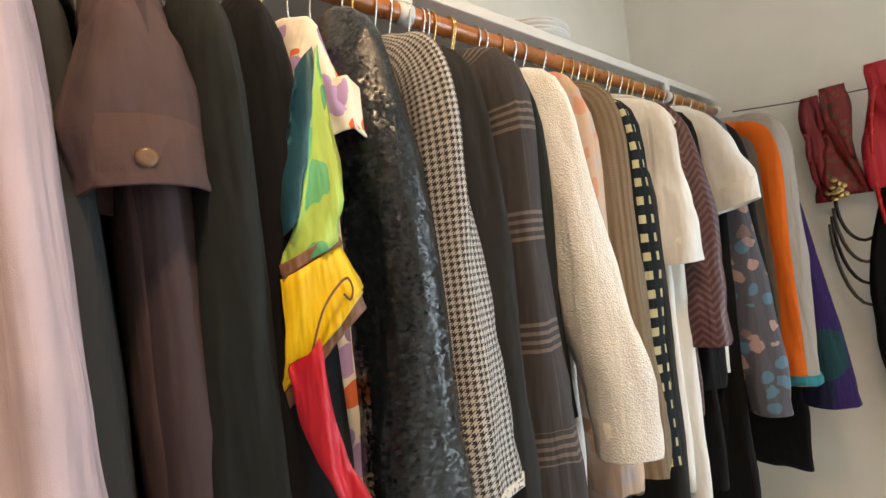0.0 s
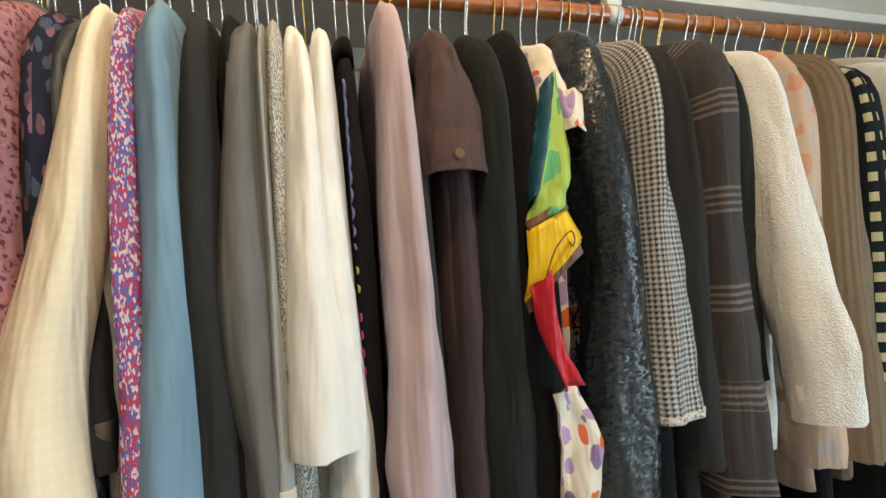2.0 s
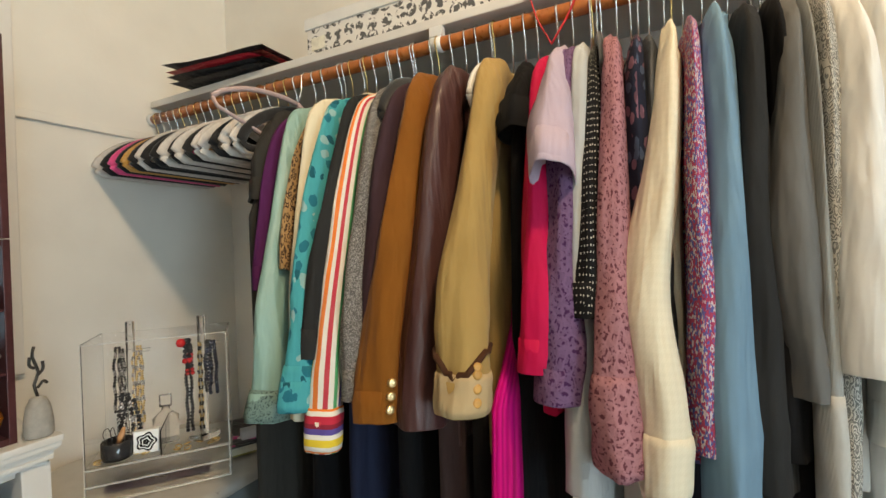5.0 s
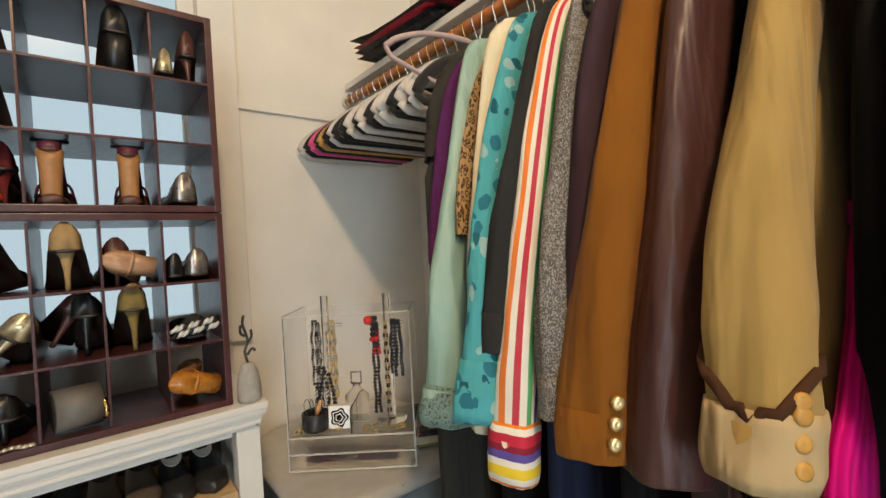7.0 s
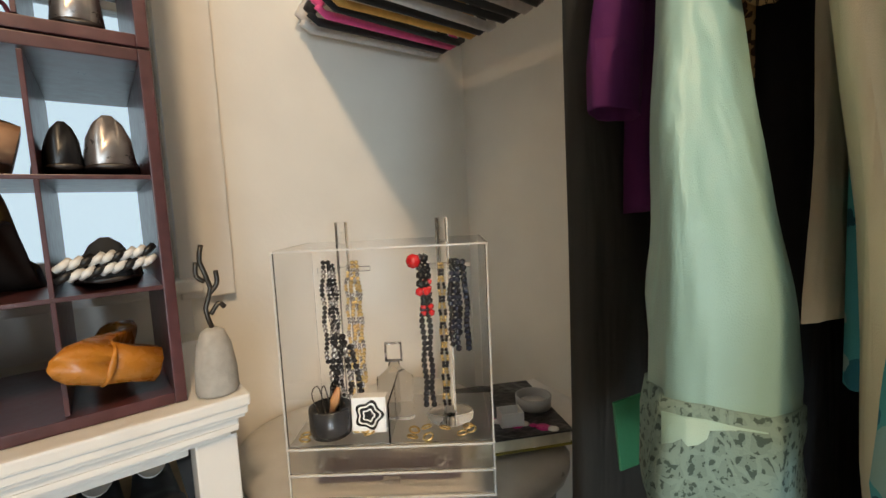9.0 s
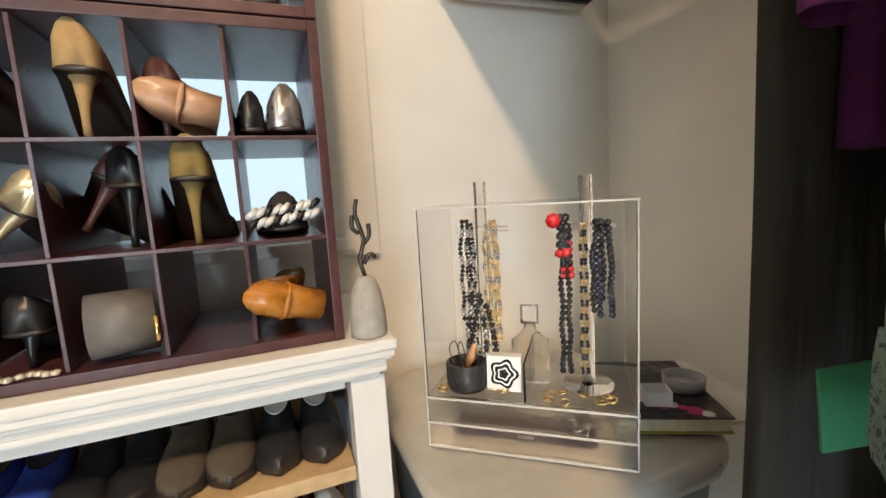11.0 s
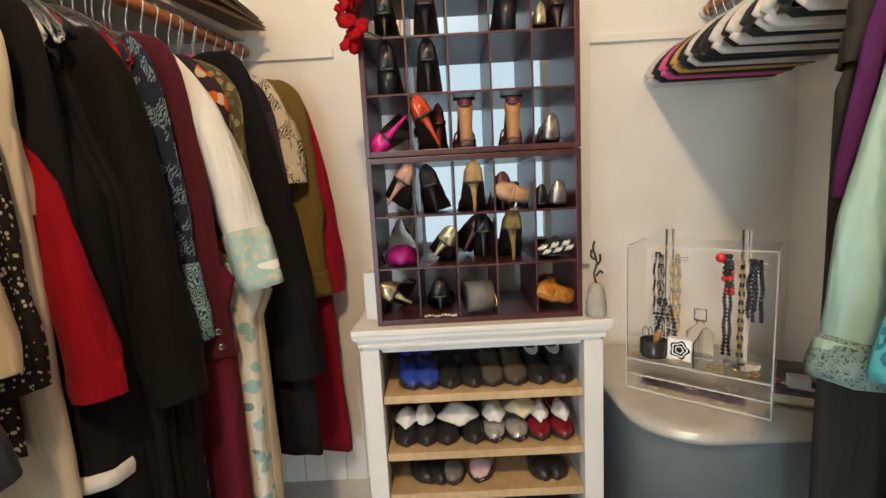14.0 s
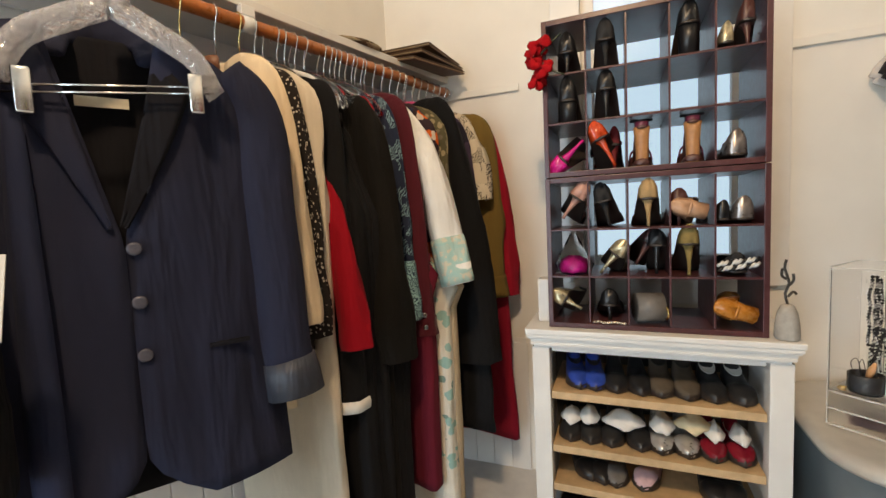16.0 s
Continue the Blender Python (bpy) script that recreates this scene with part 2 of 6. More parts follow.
BLACKP = surface("black_plastic", (0.015, 0.015, 0.016), 0.4, 30, 0.2, 0.03, 100)
CLEARM = clear("clear_acrylic")
CLEARS = clear("glossy_acrylic_sheet", (1, 1, 1), 0.03, 1.32)
CLIPM = clear("clear_hanger_plastic", (0.94, 0.94, 0.95), 0.06, 1.4)
MILKY = clear("scuffed_acrylic", (0.97, 0.96, 0.94), 0.3, 1.2)
m, nt, bs = nodes_of("sparkling_clear_plastic")
bs.inputs["Base Color"].default_value = (0.86, 0.86, 0.88, 1)
bs.inputs["Roughness"].default_value = 0.08
bs.inputs["Transmission Weight"].default_value = 0.75
co = nt.nodes.new("ShaderNodeTexCoord")
vo = node(nt, "TexVoronoi", Scale=90.0)
nt.links.new(co.outputs["Object"], vo.inputs["Vector"])
bu = node(nt, "Bump", Strength=0.8, Distance=0.004)
nt.links.new(vo.outputs["Distance"], bu.inputs["Height"])
nt.links.new(bu.outputs[0], bs.inputs["Normal"])
CLEARH = m
ROSE = surface("dusty_plastic", (0.45, 0.34, 0.34), 0.5, 30, 0.1, 0.03, 100)


# ---- mesh helpers ----
def mesh_of(bm, name, material, smooth=True):
    me = bpy.data.meshes.new(name)
    bm.to_mesh(me)
    bm.free()
    me.materials.append(material)
    if smooth:
        for p in me.polygons:
            p.use_smooth = True
    return me


def part(name, bm, material, parent, label="", smooth=True, at=None):
    ob = new(name, mesh_of(bm, name, material, smooth))
    ob.parent = parent
    if at is not None:
        ob.matrix_local = at
    return tagged(ob, label)


def thing(name, m, label, category, group="", kind=""):
    ob = new(name)
    ob.empty_display_size = 0.05
    ob.matrix_world = m
    return tagged(ob, label, category, group, kind)


def solid(name, bm, material, m, label, category="", group="", kind="", smooth=False):
    ob = new(name, mesh_of(bm, name, material, smooth))
    ob.matrix_world = m
    return tagged(ob, label, category, group, kind)


def loft(rings, cap=True):
    """A skin over rings of points, with UV in metres (round, along)."""
    bm = bmesh.new()
    uvl = bm.loops.layers.uv.new("UV")
    vs = [[bm.verts.new(p) for p in r] for r in rings]
    n = len(rings[0])
    along = 0.0
    for i in range(len(rings) - 1):
        step = (Vector(rings[i + 1][0]) - Vector(rings[i][0])).length
        step = max(step, (Vector(rings[i + 1][n // 2]) - Vector(rings[i][n // 2])).length)
        for j in range(n):
            k = (j + 1) % n
            f = bm.faces.new((vs[i][j], vs[i][k], vs[i + 1][k], vs[i + 1][j]))
            uvs = ((j, along), (j + 1, along), (j + 1, along + step), (j, along + step))
            for lp, (a, b) in zip(f.loops, uvs):
                lp[uvl].uv = (a / n * 0.32, b)
        along += step
    if cap:
        for r in (vs[0], vs[-1]):
            try:
                bm.faces.new(r)
            except ValueError:
                pass
    bmesh.ops.recalc_face_normals(bm, faces=bm.faces)
    return bm


def spline(points, count):
    """Points on a smooth curve through the given ones."""
    p = [Vector(q) for q in points]
    p = [2 * p[0] - p[1]] + p + [2 * p[-1] - p[-2]]
    out = []
    spans = len(p) - 3
    for i in range(count):
        s = i / (count - 1) * spans
        k = min(int(s), spans - 1)
        t = s - k
        a, b, c, d = p[k], p[k + 1], p[k + 2], p[k + 3]
        out.append(0.5 * ((2 * b) + (c - a) * t + (2 * a - 5 * b + 4 * c - d) * t * t + (3 * b - a - 3 * c + d) * t ** 3))
    return out


def tube(points, ra, rb=None, sides=8, side=Vector((0, 1, 0)), count=0):
    """A tube along points; ra across the path, rb along 'side'."""
    pts = spline(points, count) if count else [Vector(p) for p in points]
    rb = rb or ra
    rings = []
    for i, p in enumerate(pts):
        t = (pts[min(i + 1, len(pts) - 1)] - pts[max(i - 1, 0)]).normalized()
        sd = (side - t * side.dot(t))
        sd = sd.normalized() if sd.length > 1e-4 else t.orthogonal().normalized()
        up = t.cross(sd).normalized()
        a = ra[i] if isinstance(ra, (list, tuple)) else ra
        b = rb[i] if isinstance(rb, (list, tuple)) else rb
        rings.append([p + up * (a * math.cos(2 * math.pi * k / sides)) + sd * (b * math.sin(2 * math.pi * k / sides)) for k in range(sides)])
    return loft(rings)


def box(x0, x1, y0, y1, z0, z1, bevel=0.0):
    bm = bmesh.new()
    bmesh.ops.create_cube(bm, size=1.0)
    bmesh.ops.transform(bm, matrix=Matrix.Translation(((x0 + x1) / 2, (y0 + y1) / 2, (z0 + z1) / 2)) @ Matrix.Diagonal((abs(x1 - x0), abs(y1 - y0), abs(z1 - z0), 1)), verts=bm.verts)
    if bevel:
        bmesh.ops.bevel(bm, geom=bm.edges, offset=bevel, segments=2, affect="EDGES", profile=0.6)
    return bm


def turned(profile, sides=20):
    """A turned body from (radius, height) pairs."""
    return loft([[(r * math.cos(2 * math.pi * k / sides), r * math.sin(2 * math.pi * k / sides), z) for k in range(sides)] for r, z in profile])


def join(*bms):
    out = bmesh.new()
    out.loops.layers.uv.new("UV")
    for b in bms:
        tmp = bpy.data.meshes.new("tmp")
        b.to_mesh(tmp)
        b.free()
        out.from_mesh(tmp)
        bpy.data.meshes.remove(tmp)
    return out


def moved(bm, m):
    bmesh.ops.transform(bm, matrix=m, verts=bm.verts)
    return bm


# ---- the room ----
WALL_A, WALL_B, WALL_R, TOP = 0.45, -4.13, 1.27, 2.90
O = Matrix.Identity(4)
solid("floor", box(-2.6, 1.4, -4.3, 0.6, -0.1, 0.0), FLOORM, O, "pale grey floor of the closet", kind="structure")
solid("ceiling", box(-2.6, 1.4, -4.3, 0.6, TOP, TOP + 0.1), CEIL, O, "plain painted ceiling", kind="structure")
solid("wall_east", box(WALL_R, WALL_R + 0.12, WALL_B - 0.12, WALL_A + 0.12, 0, TOP), PAINT, O, "cream wall behind the long clothes rail", kind="structure")
# end wall with the window behind the shoe cubby
WX0, WX1, WZ0, WZ1 = -0.22, 0.36, 0.93, 2.15
wa = join(box(-1.6, WX0, WALL_A, WALL_A + 0.12, 0, TOP), box(WX1, WALL_R, WALL_A, WALL_A + 0.12, 0, TOP), box(WX0, WX1, WALL_A, WALL_A + 0.12, 0, WZ0), box(WX0, WX1, WALL_A, WALL_A + 0.12, WZ1, TOP))
solid("wall_north", wa, PAINT, O, "cream end wall with a window", kind="structure")
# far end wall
# opening out of view, assumed here so that the blue fill can enter
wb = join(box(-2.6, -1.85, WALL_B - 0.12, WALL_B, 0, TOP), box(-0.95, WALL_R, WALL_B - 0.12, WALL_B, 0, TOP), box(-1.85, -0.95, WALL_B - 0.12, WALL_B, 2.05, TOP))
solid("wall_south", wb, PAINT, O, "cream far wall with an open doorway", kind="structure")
# the wall behind the short rail stands askew
LEFT = pose(-0.80, WALL_A, 0, 0, 0, -13)      # x: into the aisle, y: along the rail towards the window wall
solid("wall_west", box(-0.42, -0.30, -5.0, 0.20, 0, TOP), PAINT, LEFT, "cream wall behind the short clothes rail", kind="structure")
wains = solid("wainscot", box(-0.299, -0.296, -1.97, 0.0, 0.0, 0.92), WHITE, LEFT, "white beadboard panelling behind the short rail", kind="structure")
board = mesh_of(box(-0.2955, -0.286, -0.0435, 0.0435, 0.0, 0.90, 0.003), "board", WHITE, False)
for i in range(21):
    ob = new("board", board)
    ob.parent = wains
    ob.location = (0, -0.05 - 0.09 * i, 0)
wains2 = solid("wainscot", box(-1.0, -0.48, WALL_A - 0.004, WALL_A - 0.001, 0.0, 0.62), WHITE, O, "white beadboard panelling on the end wall", kind="structure")
board2 = mesh_of(box(-0.0425, 0.0425, -0.012, -0.0045, 0.0, 0.60, 0.003), "board", WHITE, False)
for i in range(6):
    ob = new("board", board2)
    ob.parent = wains2
    ob.location = (-0.95 + 0.087 * i, WALL_A, 0)
# picture rail on the window wall
solid("trim_north", join(box(0.475, 1.268, WALL_A - 0.014, WALL_A - 0.002, 1.708, 1.738, 0.003), box(-1.05, -0.475, WALL_A - 0.014, WALL_A - 0.002, 1.708, 1.738, 0.003)), PAINT, O, "painted picture rail on the end wall", kind="structure")

win = thing("window_1", pose(0, WALL_A, 0), "white painted window behind the shoe cubby with bright daylight", "window", kind="structure")
part("window_casing", join(box(WX0 - 0.115, WX0, -0.028, -0.002, WZ0 - 0.05, WZ1, 0.004), box(WX1, WX1 + 0.115, -0.028, -0.002, WZ0 - 0.05, WZ1, 0.004), box(WX0 - 0.14, WX1 + 0.14, -0.032, -0.002, WZ1, WZ1 + 0.12, 0.004)), WHITE, win, smooth=False)
part("window_frame", join(box(WX0, WX0 + 0.05, 0.03, 0.07, WZ0, WZ1, 0.003), box(WX1 - 0.05, WX1, 0.03, 0.07, WZ0, WZ1, 0.003), box(WX0 + 0.05, WX1 - 0.05, 0.03, 0.07, WZ0, WZ0 + 0.06, 0.003), box(WX0 + 0.05, WX1 - 0.05, 0.03, 0.07, WZ1 - 0.05, WZ1, 0.003), box(WX0 + 0.05, WX1 - 0.05, 0.03, 0.07, 1.52, 1.56, 0.003)), WHITE, win, smooth=False)
part("window_sill", box(WX0 - 0.04, WX1 + 0.04, -0.07, 0.03, WZ0 - 0.03, WZ0, 0.005), WHITE, win, smooth=False)
part("window_apron", box(WX0 - 0.02, WX1 + 0.02, -0.022, -0.002, WZ0 - 0.13, WZ0 - 0.032, 0.003), WHITE, win, smooth=False)
for za, zb in ((WZ0 + 0.06, 1.52), (1.56, WZ1 - 0.05)):
    p = part("pane", box(WX0 + 0.05, WX1 - 0.05, 0.048, 0.052, za, zb), clear("frosted_pane", (0.95, 0.98, 1.0), 0.25, 1.2), win, "frosted glass pane", False)
    p.visible_shadow = False
solid("backdrop", box(-3, 3, 2.4, 2.45, 0.0, 5.0), glow("hazy_sky", (0.52, 0.75, 0.92), 1.35), O, "pale blue daylight outside the window", kind="structure")

# ---- rails and shelves ----
RX, RZ = 0.912, 1.80
LZ = 1.74


def rail_rod(m, y0, y1, label):
    bm = tube([(0, y0 + (y1 - y0) * i / 20, 0) for i in range(21)], 0.019, 0.019, 14, Vector((0, 0, 1)))
    rail = thing("clothes_rail", m, label, "clothes rail", "clothes rails")
    part("rod", bm, RODM, rail)
    for y, s in ((y0, 1), (y1, -1)):
        part("end_cup", tube([(0, y + s * 0.001, 0), (0, y + s * 0.012, 0)], 0.027, 0.027, 16, Vector((0, 0, 1))), WPLAS, rail, "white end cup")


rail_rod(pose(RX, 0, RZ), WALL_B + 0.004, WALL_A - 0.004, "long varnished wooden clothes rail crowded with hangers")
rail_rod(LEFT @ pose(0, 0, LZ), -1.94, 0.0, "varnished wooden clothes rail crowded with hangers on the short side")
shf = thing("shelf", O, "white painted shelf over the long clothes rail", "shelf", "shelves")
part("board", box(0.915, WALL_R - 0.002, WALL_B + 0.003, WALL_A - 0.003, 1.850, 1.873, 0.002), SHELFW, shf, smooth=False)
part("front_edge", box(0.905, 0.9148, WALL_B + 0.003, WALL_A - 0.003, 1.848, 1.875, 0.004), SHELFW, shf, smooth=False)
part("wall_cleat", box(WALL_R - 0.022, WALL_R - 0.002, WALL_B + 0.003, WALL_A - 0.003, 1.79, 1.8498, 0.003), SHELFW, shf, smooth=False)
shf = thing("shelf", LEFT, "white painted shelf over the short clothes rail", "shelf", "shelves")
part("board", box(-0.298, -0.01, -1.94, 0.0, 1.787, 1.810, 0.002), SHELFW, shf, smooth=False)
part("front_edge", box(-0.0098, 0.0, -1.94, 0.0, 1.785, 1.812, 0.004), SHELFW, shf, smooth=False)
part("wall_cleat", box(-0.298, -0.278, -1.94, 0.0, 1.73, 1.7868, 0.003), SHELFW, shf, smooth=False)


def bracket(m):
    b = thing("rail_bracket", m, "white metal bracket holding the rail under the shelf", "bracket", "rail brackets")
    part("clamp", tube([(0, -0.017, 0), (0, 0.017, 0)], 0.0215, 0.0215, 12, Vector((0, 0, 1))), WPLAS, b)
    part("plate", box(-0.012, 0.012, -0.02, 0.02, 0.02, 0.048, 0.003), WPLAS, b, smooth=False)


for yb in (-0.87, -2.375, -3.6):
    bracket(pose(RX, yb, RZ))
bracket(LEFT @ pose(0, -0.98, LZ))

# ---- hangers ----
HANGER = {}


def hook_bm(low=0.0, r=0.0022):
    pts = [(-0.018, 0, -0.012)] + [(0.0225 * math.cos(a), 0, 0.0225 * math.sin(a)) for a in np.linspace(math.pi, -0.5, 9)] + [(0.004, 0, -0.05), (0.0, 0, -0.10 - low)]
    return tube(pts, r, r, 6)


def hanger(kind, m, group):
    """A clothes hanger over the rail: a hook and a body of its kind."""
    worn = "empty" not in group
    if (kind, worn) in HANGER:
        return tagged(copy_thing(HANGER[kind, worn], m), group=group)
    half, low = (0.165, 0.045) if worn else (0.222, 0.0)
    names = {"wire": "chrome wire hanger", "brass": "brass-coloured wire hanger", "white": "white plastic hanger", "velvet": "slim black velvet hanger", "ivory": "slim ivory velvet hanger", "pink": "bright pink velvet hanger", "wood": "honey-coloured wooden hanger", "pale": "pale wooden suit hanger", "clear": "clear plastic hanger with a steel hook", "rose": "dusty pink plastic hanger"}
    mats = {"wire": CHROME, "brass": BRASS, "white": WPLAS, "velvet": BVELV, "ivory": WVELV, "pink": PVELV, "wood": OWOOD, "pale": PWOOD, "clear": CLIPM, "rose": ROSE}
    h = thing("clothes_hanger", m, names[kind] + " hooked over the wooden rail", "hanger", group)
    part("hook", hook_bm(low), BRASS if kind in ("brass", "ivory", "wood") else CHROME, h)
    mat = mats[kind]
    arc = [(x * half / 0.222, 0, z - low) for x, z in ((0.0, -0.098), (0.06, -0.112), (0.14, -0.148), (0.20, -0.198), (0.222, -0.235))]
    if kind in ("wire", "brass"):
        ra, rb = 0.003, 0.003
    elif kind in ("wood", "pale", "clear"):
        ra, rb = 0.014, 0.008
    elif kind == "white" or kind == "rose":
        ra, rb = 0.008, 0.007
    else:
        ra, rb = (0.010, 0.004) if worn else (0.021 if kind == "ivory" else 0.016, 0.006)
    part("shoulder", tube(arc, ra, rb, 8, count=12), mat, h)
    part("shoulder", tube([(-x, y, z) for x, y, z in arc], ra, rb, 8, count=12), mat, h)
    if kind not in ("pale", "clear"):
        part("trouser_bar", tube([(-half, 0, -0.235 - low), (-half * 0.9, 0, -0.252 - low), (half * 0.9, 0, -0.252 - low), (half, 0, -0.235 - low)], ra * 0.7, rb, 8), mat, h)
    HANGER[kind, worn] = h
    return h


# ---- garments ----
STRAIGHT = [False]      # whether the sleeve being made juts out stiffly
SHOULDER = [0.205]      # how far out its shoulder lies
ELBOW = [0.0]           # how far its elbow sags towards the window wall


def sleeve_rings(u_c, z_c, a, b, seed, sides=18, steps=26, y_c=0.0, sign=1, flare=1.0):
    """Rings of a hanging sleeve from the hanger's shoulder to the cuff; u_c is the cuff's outer edge."""
    u_m = u_c - 0.8 * a
    if z_c > -0.48 or STRAIGHT[0]:
        path = [(0.05, 0, -0.105), (0.13, 0, -0.150), (0.5 * (0.18 + u_m), 0.3 * y_c, -0.23 + 0.25 * (z_c + 0.3)), (u_m, y_c, z_c)]
    else:
        o = min(SHOULDER[0], u_m)
        path = [(0.05, 0, -0.105), (0.65 * o, 0, -0.138), (0.97 * o, 0.0, -0.215), (o + 0.5 * (u_m - o), 0.4 * y_c, 0.45 * z_c - 0.10), (o + 0.85 * (u_m - o), 0.8 * y_c, 0.78 * z_c - 0.03), (u_m, y_c, z_c)]
    pts = spline(path, steps)
    rings = []
    for i, p in enumerate(pts):
        s = i / (steps - 1)
        t = (pts[min(i + 1, steps - 1)] - pts[max(i - 1, 0)]).normalized()
        up = t.cross(Vector((0, 1, 0))).normalized()
        grow = 0.25 + 0.75 * min(1, s / 0.35) ** 0.8
        puff = 1 + (flare - 1) * max(0, s - 0.35) / 0.65
        wa = a * grow * puff * (1 - 0.08 * s)
        wb = b * (0.30 + 1.10 * min(1, s / 0.85)) * puff
        ring = []
        for k in range(sides):
            th = 2 * math.pi * k / sides
            c, d = math.cos(th), math.sin(th)
            f = 1 + 0.22 * noise.noise(Vector((c * 1.2 + seed * 7.1, d * 1.2, s * 4.0 + seed))) + 0.10 * noise.noise(Vector((c * 2.8, d * 2.8 + seed * 3.3, s * 7)))
            f *= 1 + 0.055 * math.sin(5 * th + seed * 11 + 3 * s) * min(1, 3 * s)
            f *= 1 + 0.09 * s * noise.noise(Vector((c + seed, d, s * 16)))
            f *= 1 + 0.07 * math.sin(14 * s + 2 * th + seed * 9) * max(0, math.sin(math.pi * min(1, s * 1.15)))
            q = p + up * (wa * f * math.copysign(abs(c) ** 0.95, c)) + Vector((0, 1, 0)) * (wb * f * math.copysign(abs(d) ** 1.2, d))
            q.y -= ELBOW[0] * (math.exp(-((s - 0.66) / 0.13) ** 2) * (0.7 - 0.9 * min(0, d)))
            q.y += 0.012 * noise.noise(Vector((s * 3.0, seed * 5, 1.7))) * s
            ring.append((sign * q.x, q.y, q.z))
        rings.append(ring)
    return rings


def sleeve_bm(u_c, z_c, a, b, seed, sides=18, steps=26, y_c=0.0, sign=1, flare=1.0):
    rings = sleeve_rings(u_c, z_c, a, b, seed, sides, steps, y_c, sign, flare)
    mid = sum((Vector(q) for q in rings[-1]), Vector()) / sides
    edge = rings[-1]
    rings.append([tuple(Vector(q).lerp(mid, 0.004) + Vector((0, 0, -0.002))) for q in edge])
    rings.append([tuple(Vector(q).lerp(mid, 0.05) + Vector((0, 0, -0.0015))) for q in edge])
    rings.append([tuple(Vector(q).lerp(mid, 0.08) + Vector((0, 0, 0.012))) for q in edge])
    rings.append([tuple(Vector(q).lerp(mid, 0.12) + Vector((0, 0, 0.06))) for q in edge])
    return loft(rings)


def cuff_bm(u_c, z_c, a, b, seed, length, y_c=0.0, flare=1.0, grow=1.10, lift=0.0):
    """A band round the last stretch of a sleeve."""
    rings = [r for r in sleeve_rings(u_c, z_c, a, b, seed, 18, 60, y_c, 1, flare) if sum(q[2] for q in r) / 18 < z_c + length + lift and sum(q[2] for q in r) / 18 > z_c - 0.002 + lift]
    out = []
    for i, r in enumerate(rings):
        mid = sum((Vector(q) for q in r), Vector()) / 18
        g = grow - (0.05 if i in (0, len(rings) - 1) else 0)
        out.append([tuple(mid + (Vector(q) - mid) * g) for q in r])
    return loft(out)


def body_bm(hem, hw, thick, seed, flare=1.0, sides=34, steps=22, front=None, neck=0.06):
    """The hanging body of a garment: sloped shoulders, then cloth with folds that deepen towards the hem."""
    prof = [(neck * 0.7, -0.090), (neck, -0.098), (0.10, -0.118), (0.15, -0.148), (0.185, -0.19), (min(hw, 0.205), -0.26)]
    rows = list(prof)
    for i in range(1, steps + 1):
        s = i / steps
        rows.append((min(hw, 0.205 + 0.5 * s) * (1 + (flare - 1) * s), -0.26 + (hem + 0.26) * s))
    rings = []
    for i, (w, z) in enumerate(rows):
        s = max(0, (-z - 0.2) / max(0.01, -hem - 0.2))
        th0 = thick * (0.35 + 0.65 * min(1, i / 10))
        ring = []
        for k in range(sides):
            a = 2 * math.pi * k / sides
            c, d = math.cos(a), math.sin(a)
            x = w * math.copysign(abs(c) ** 0.75, c)
            fold = 0.55 * noise.noise(Vector((x * 14 + seed * 5.7, z * 1.2, seed))) + 0.3 * noise.noise(Vector((x * 30, z * 2.5 + seed, 3.1)))
            y = th0 * math.copysign(abs(d) ** 0.5, d) * (1 + 0.25 * fold) + thick * fold * min(1, s * 1.5) * 0.9
            x *= 1 + 0.05 * s * noise.noise(Vector((z * 6, seed * 2.0, d)))
            ring.append((x, y, z + 0.012 * s * noise.noise(Vector((x * 9, seed, d * 2)))))
        rings.append(ring)
    return loft(rings)


def strip(left, right, count=14, thick=0.003, wave=0.012, seed=0.0):
    """A draped band of cloth between two edges."""
    la, rb = spline(left, count), spline(right, count)
    rings = []
    for i in range(count):
        ring_f, ring_b = [], []
        for k in range(7):
            f = k / 6
            p = la[i].lerp(rb[i], f)
            off = wave * math.sin(f * 5 + i * 0.35 + seed) * 0.6 + wave * 0.5 * noise.noise(Vector((f * 3, i * 0.4, seed)))
            ring_f.append(p + Vector((off, off * 0.5, 0)))
            ring_b.append(p + Vector((off - thick, off * 0.5, 0)))
        rings.append(ring_f + ring_b[::-1])
    return loft(rings)


SEED = [0]


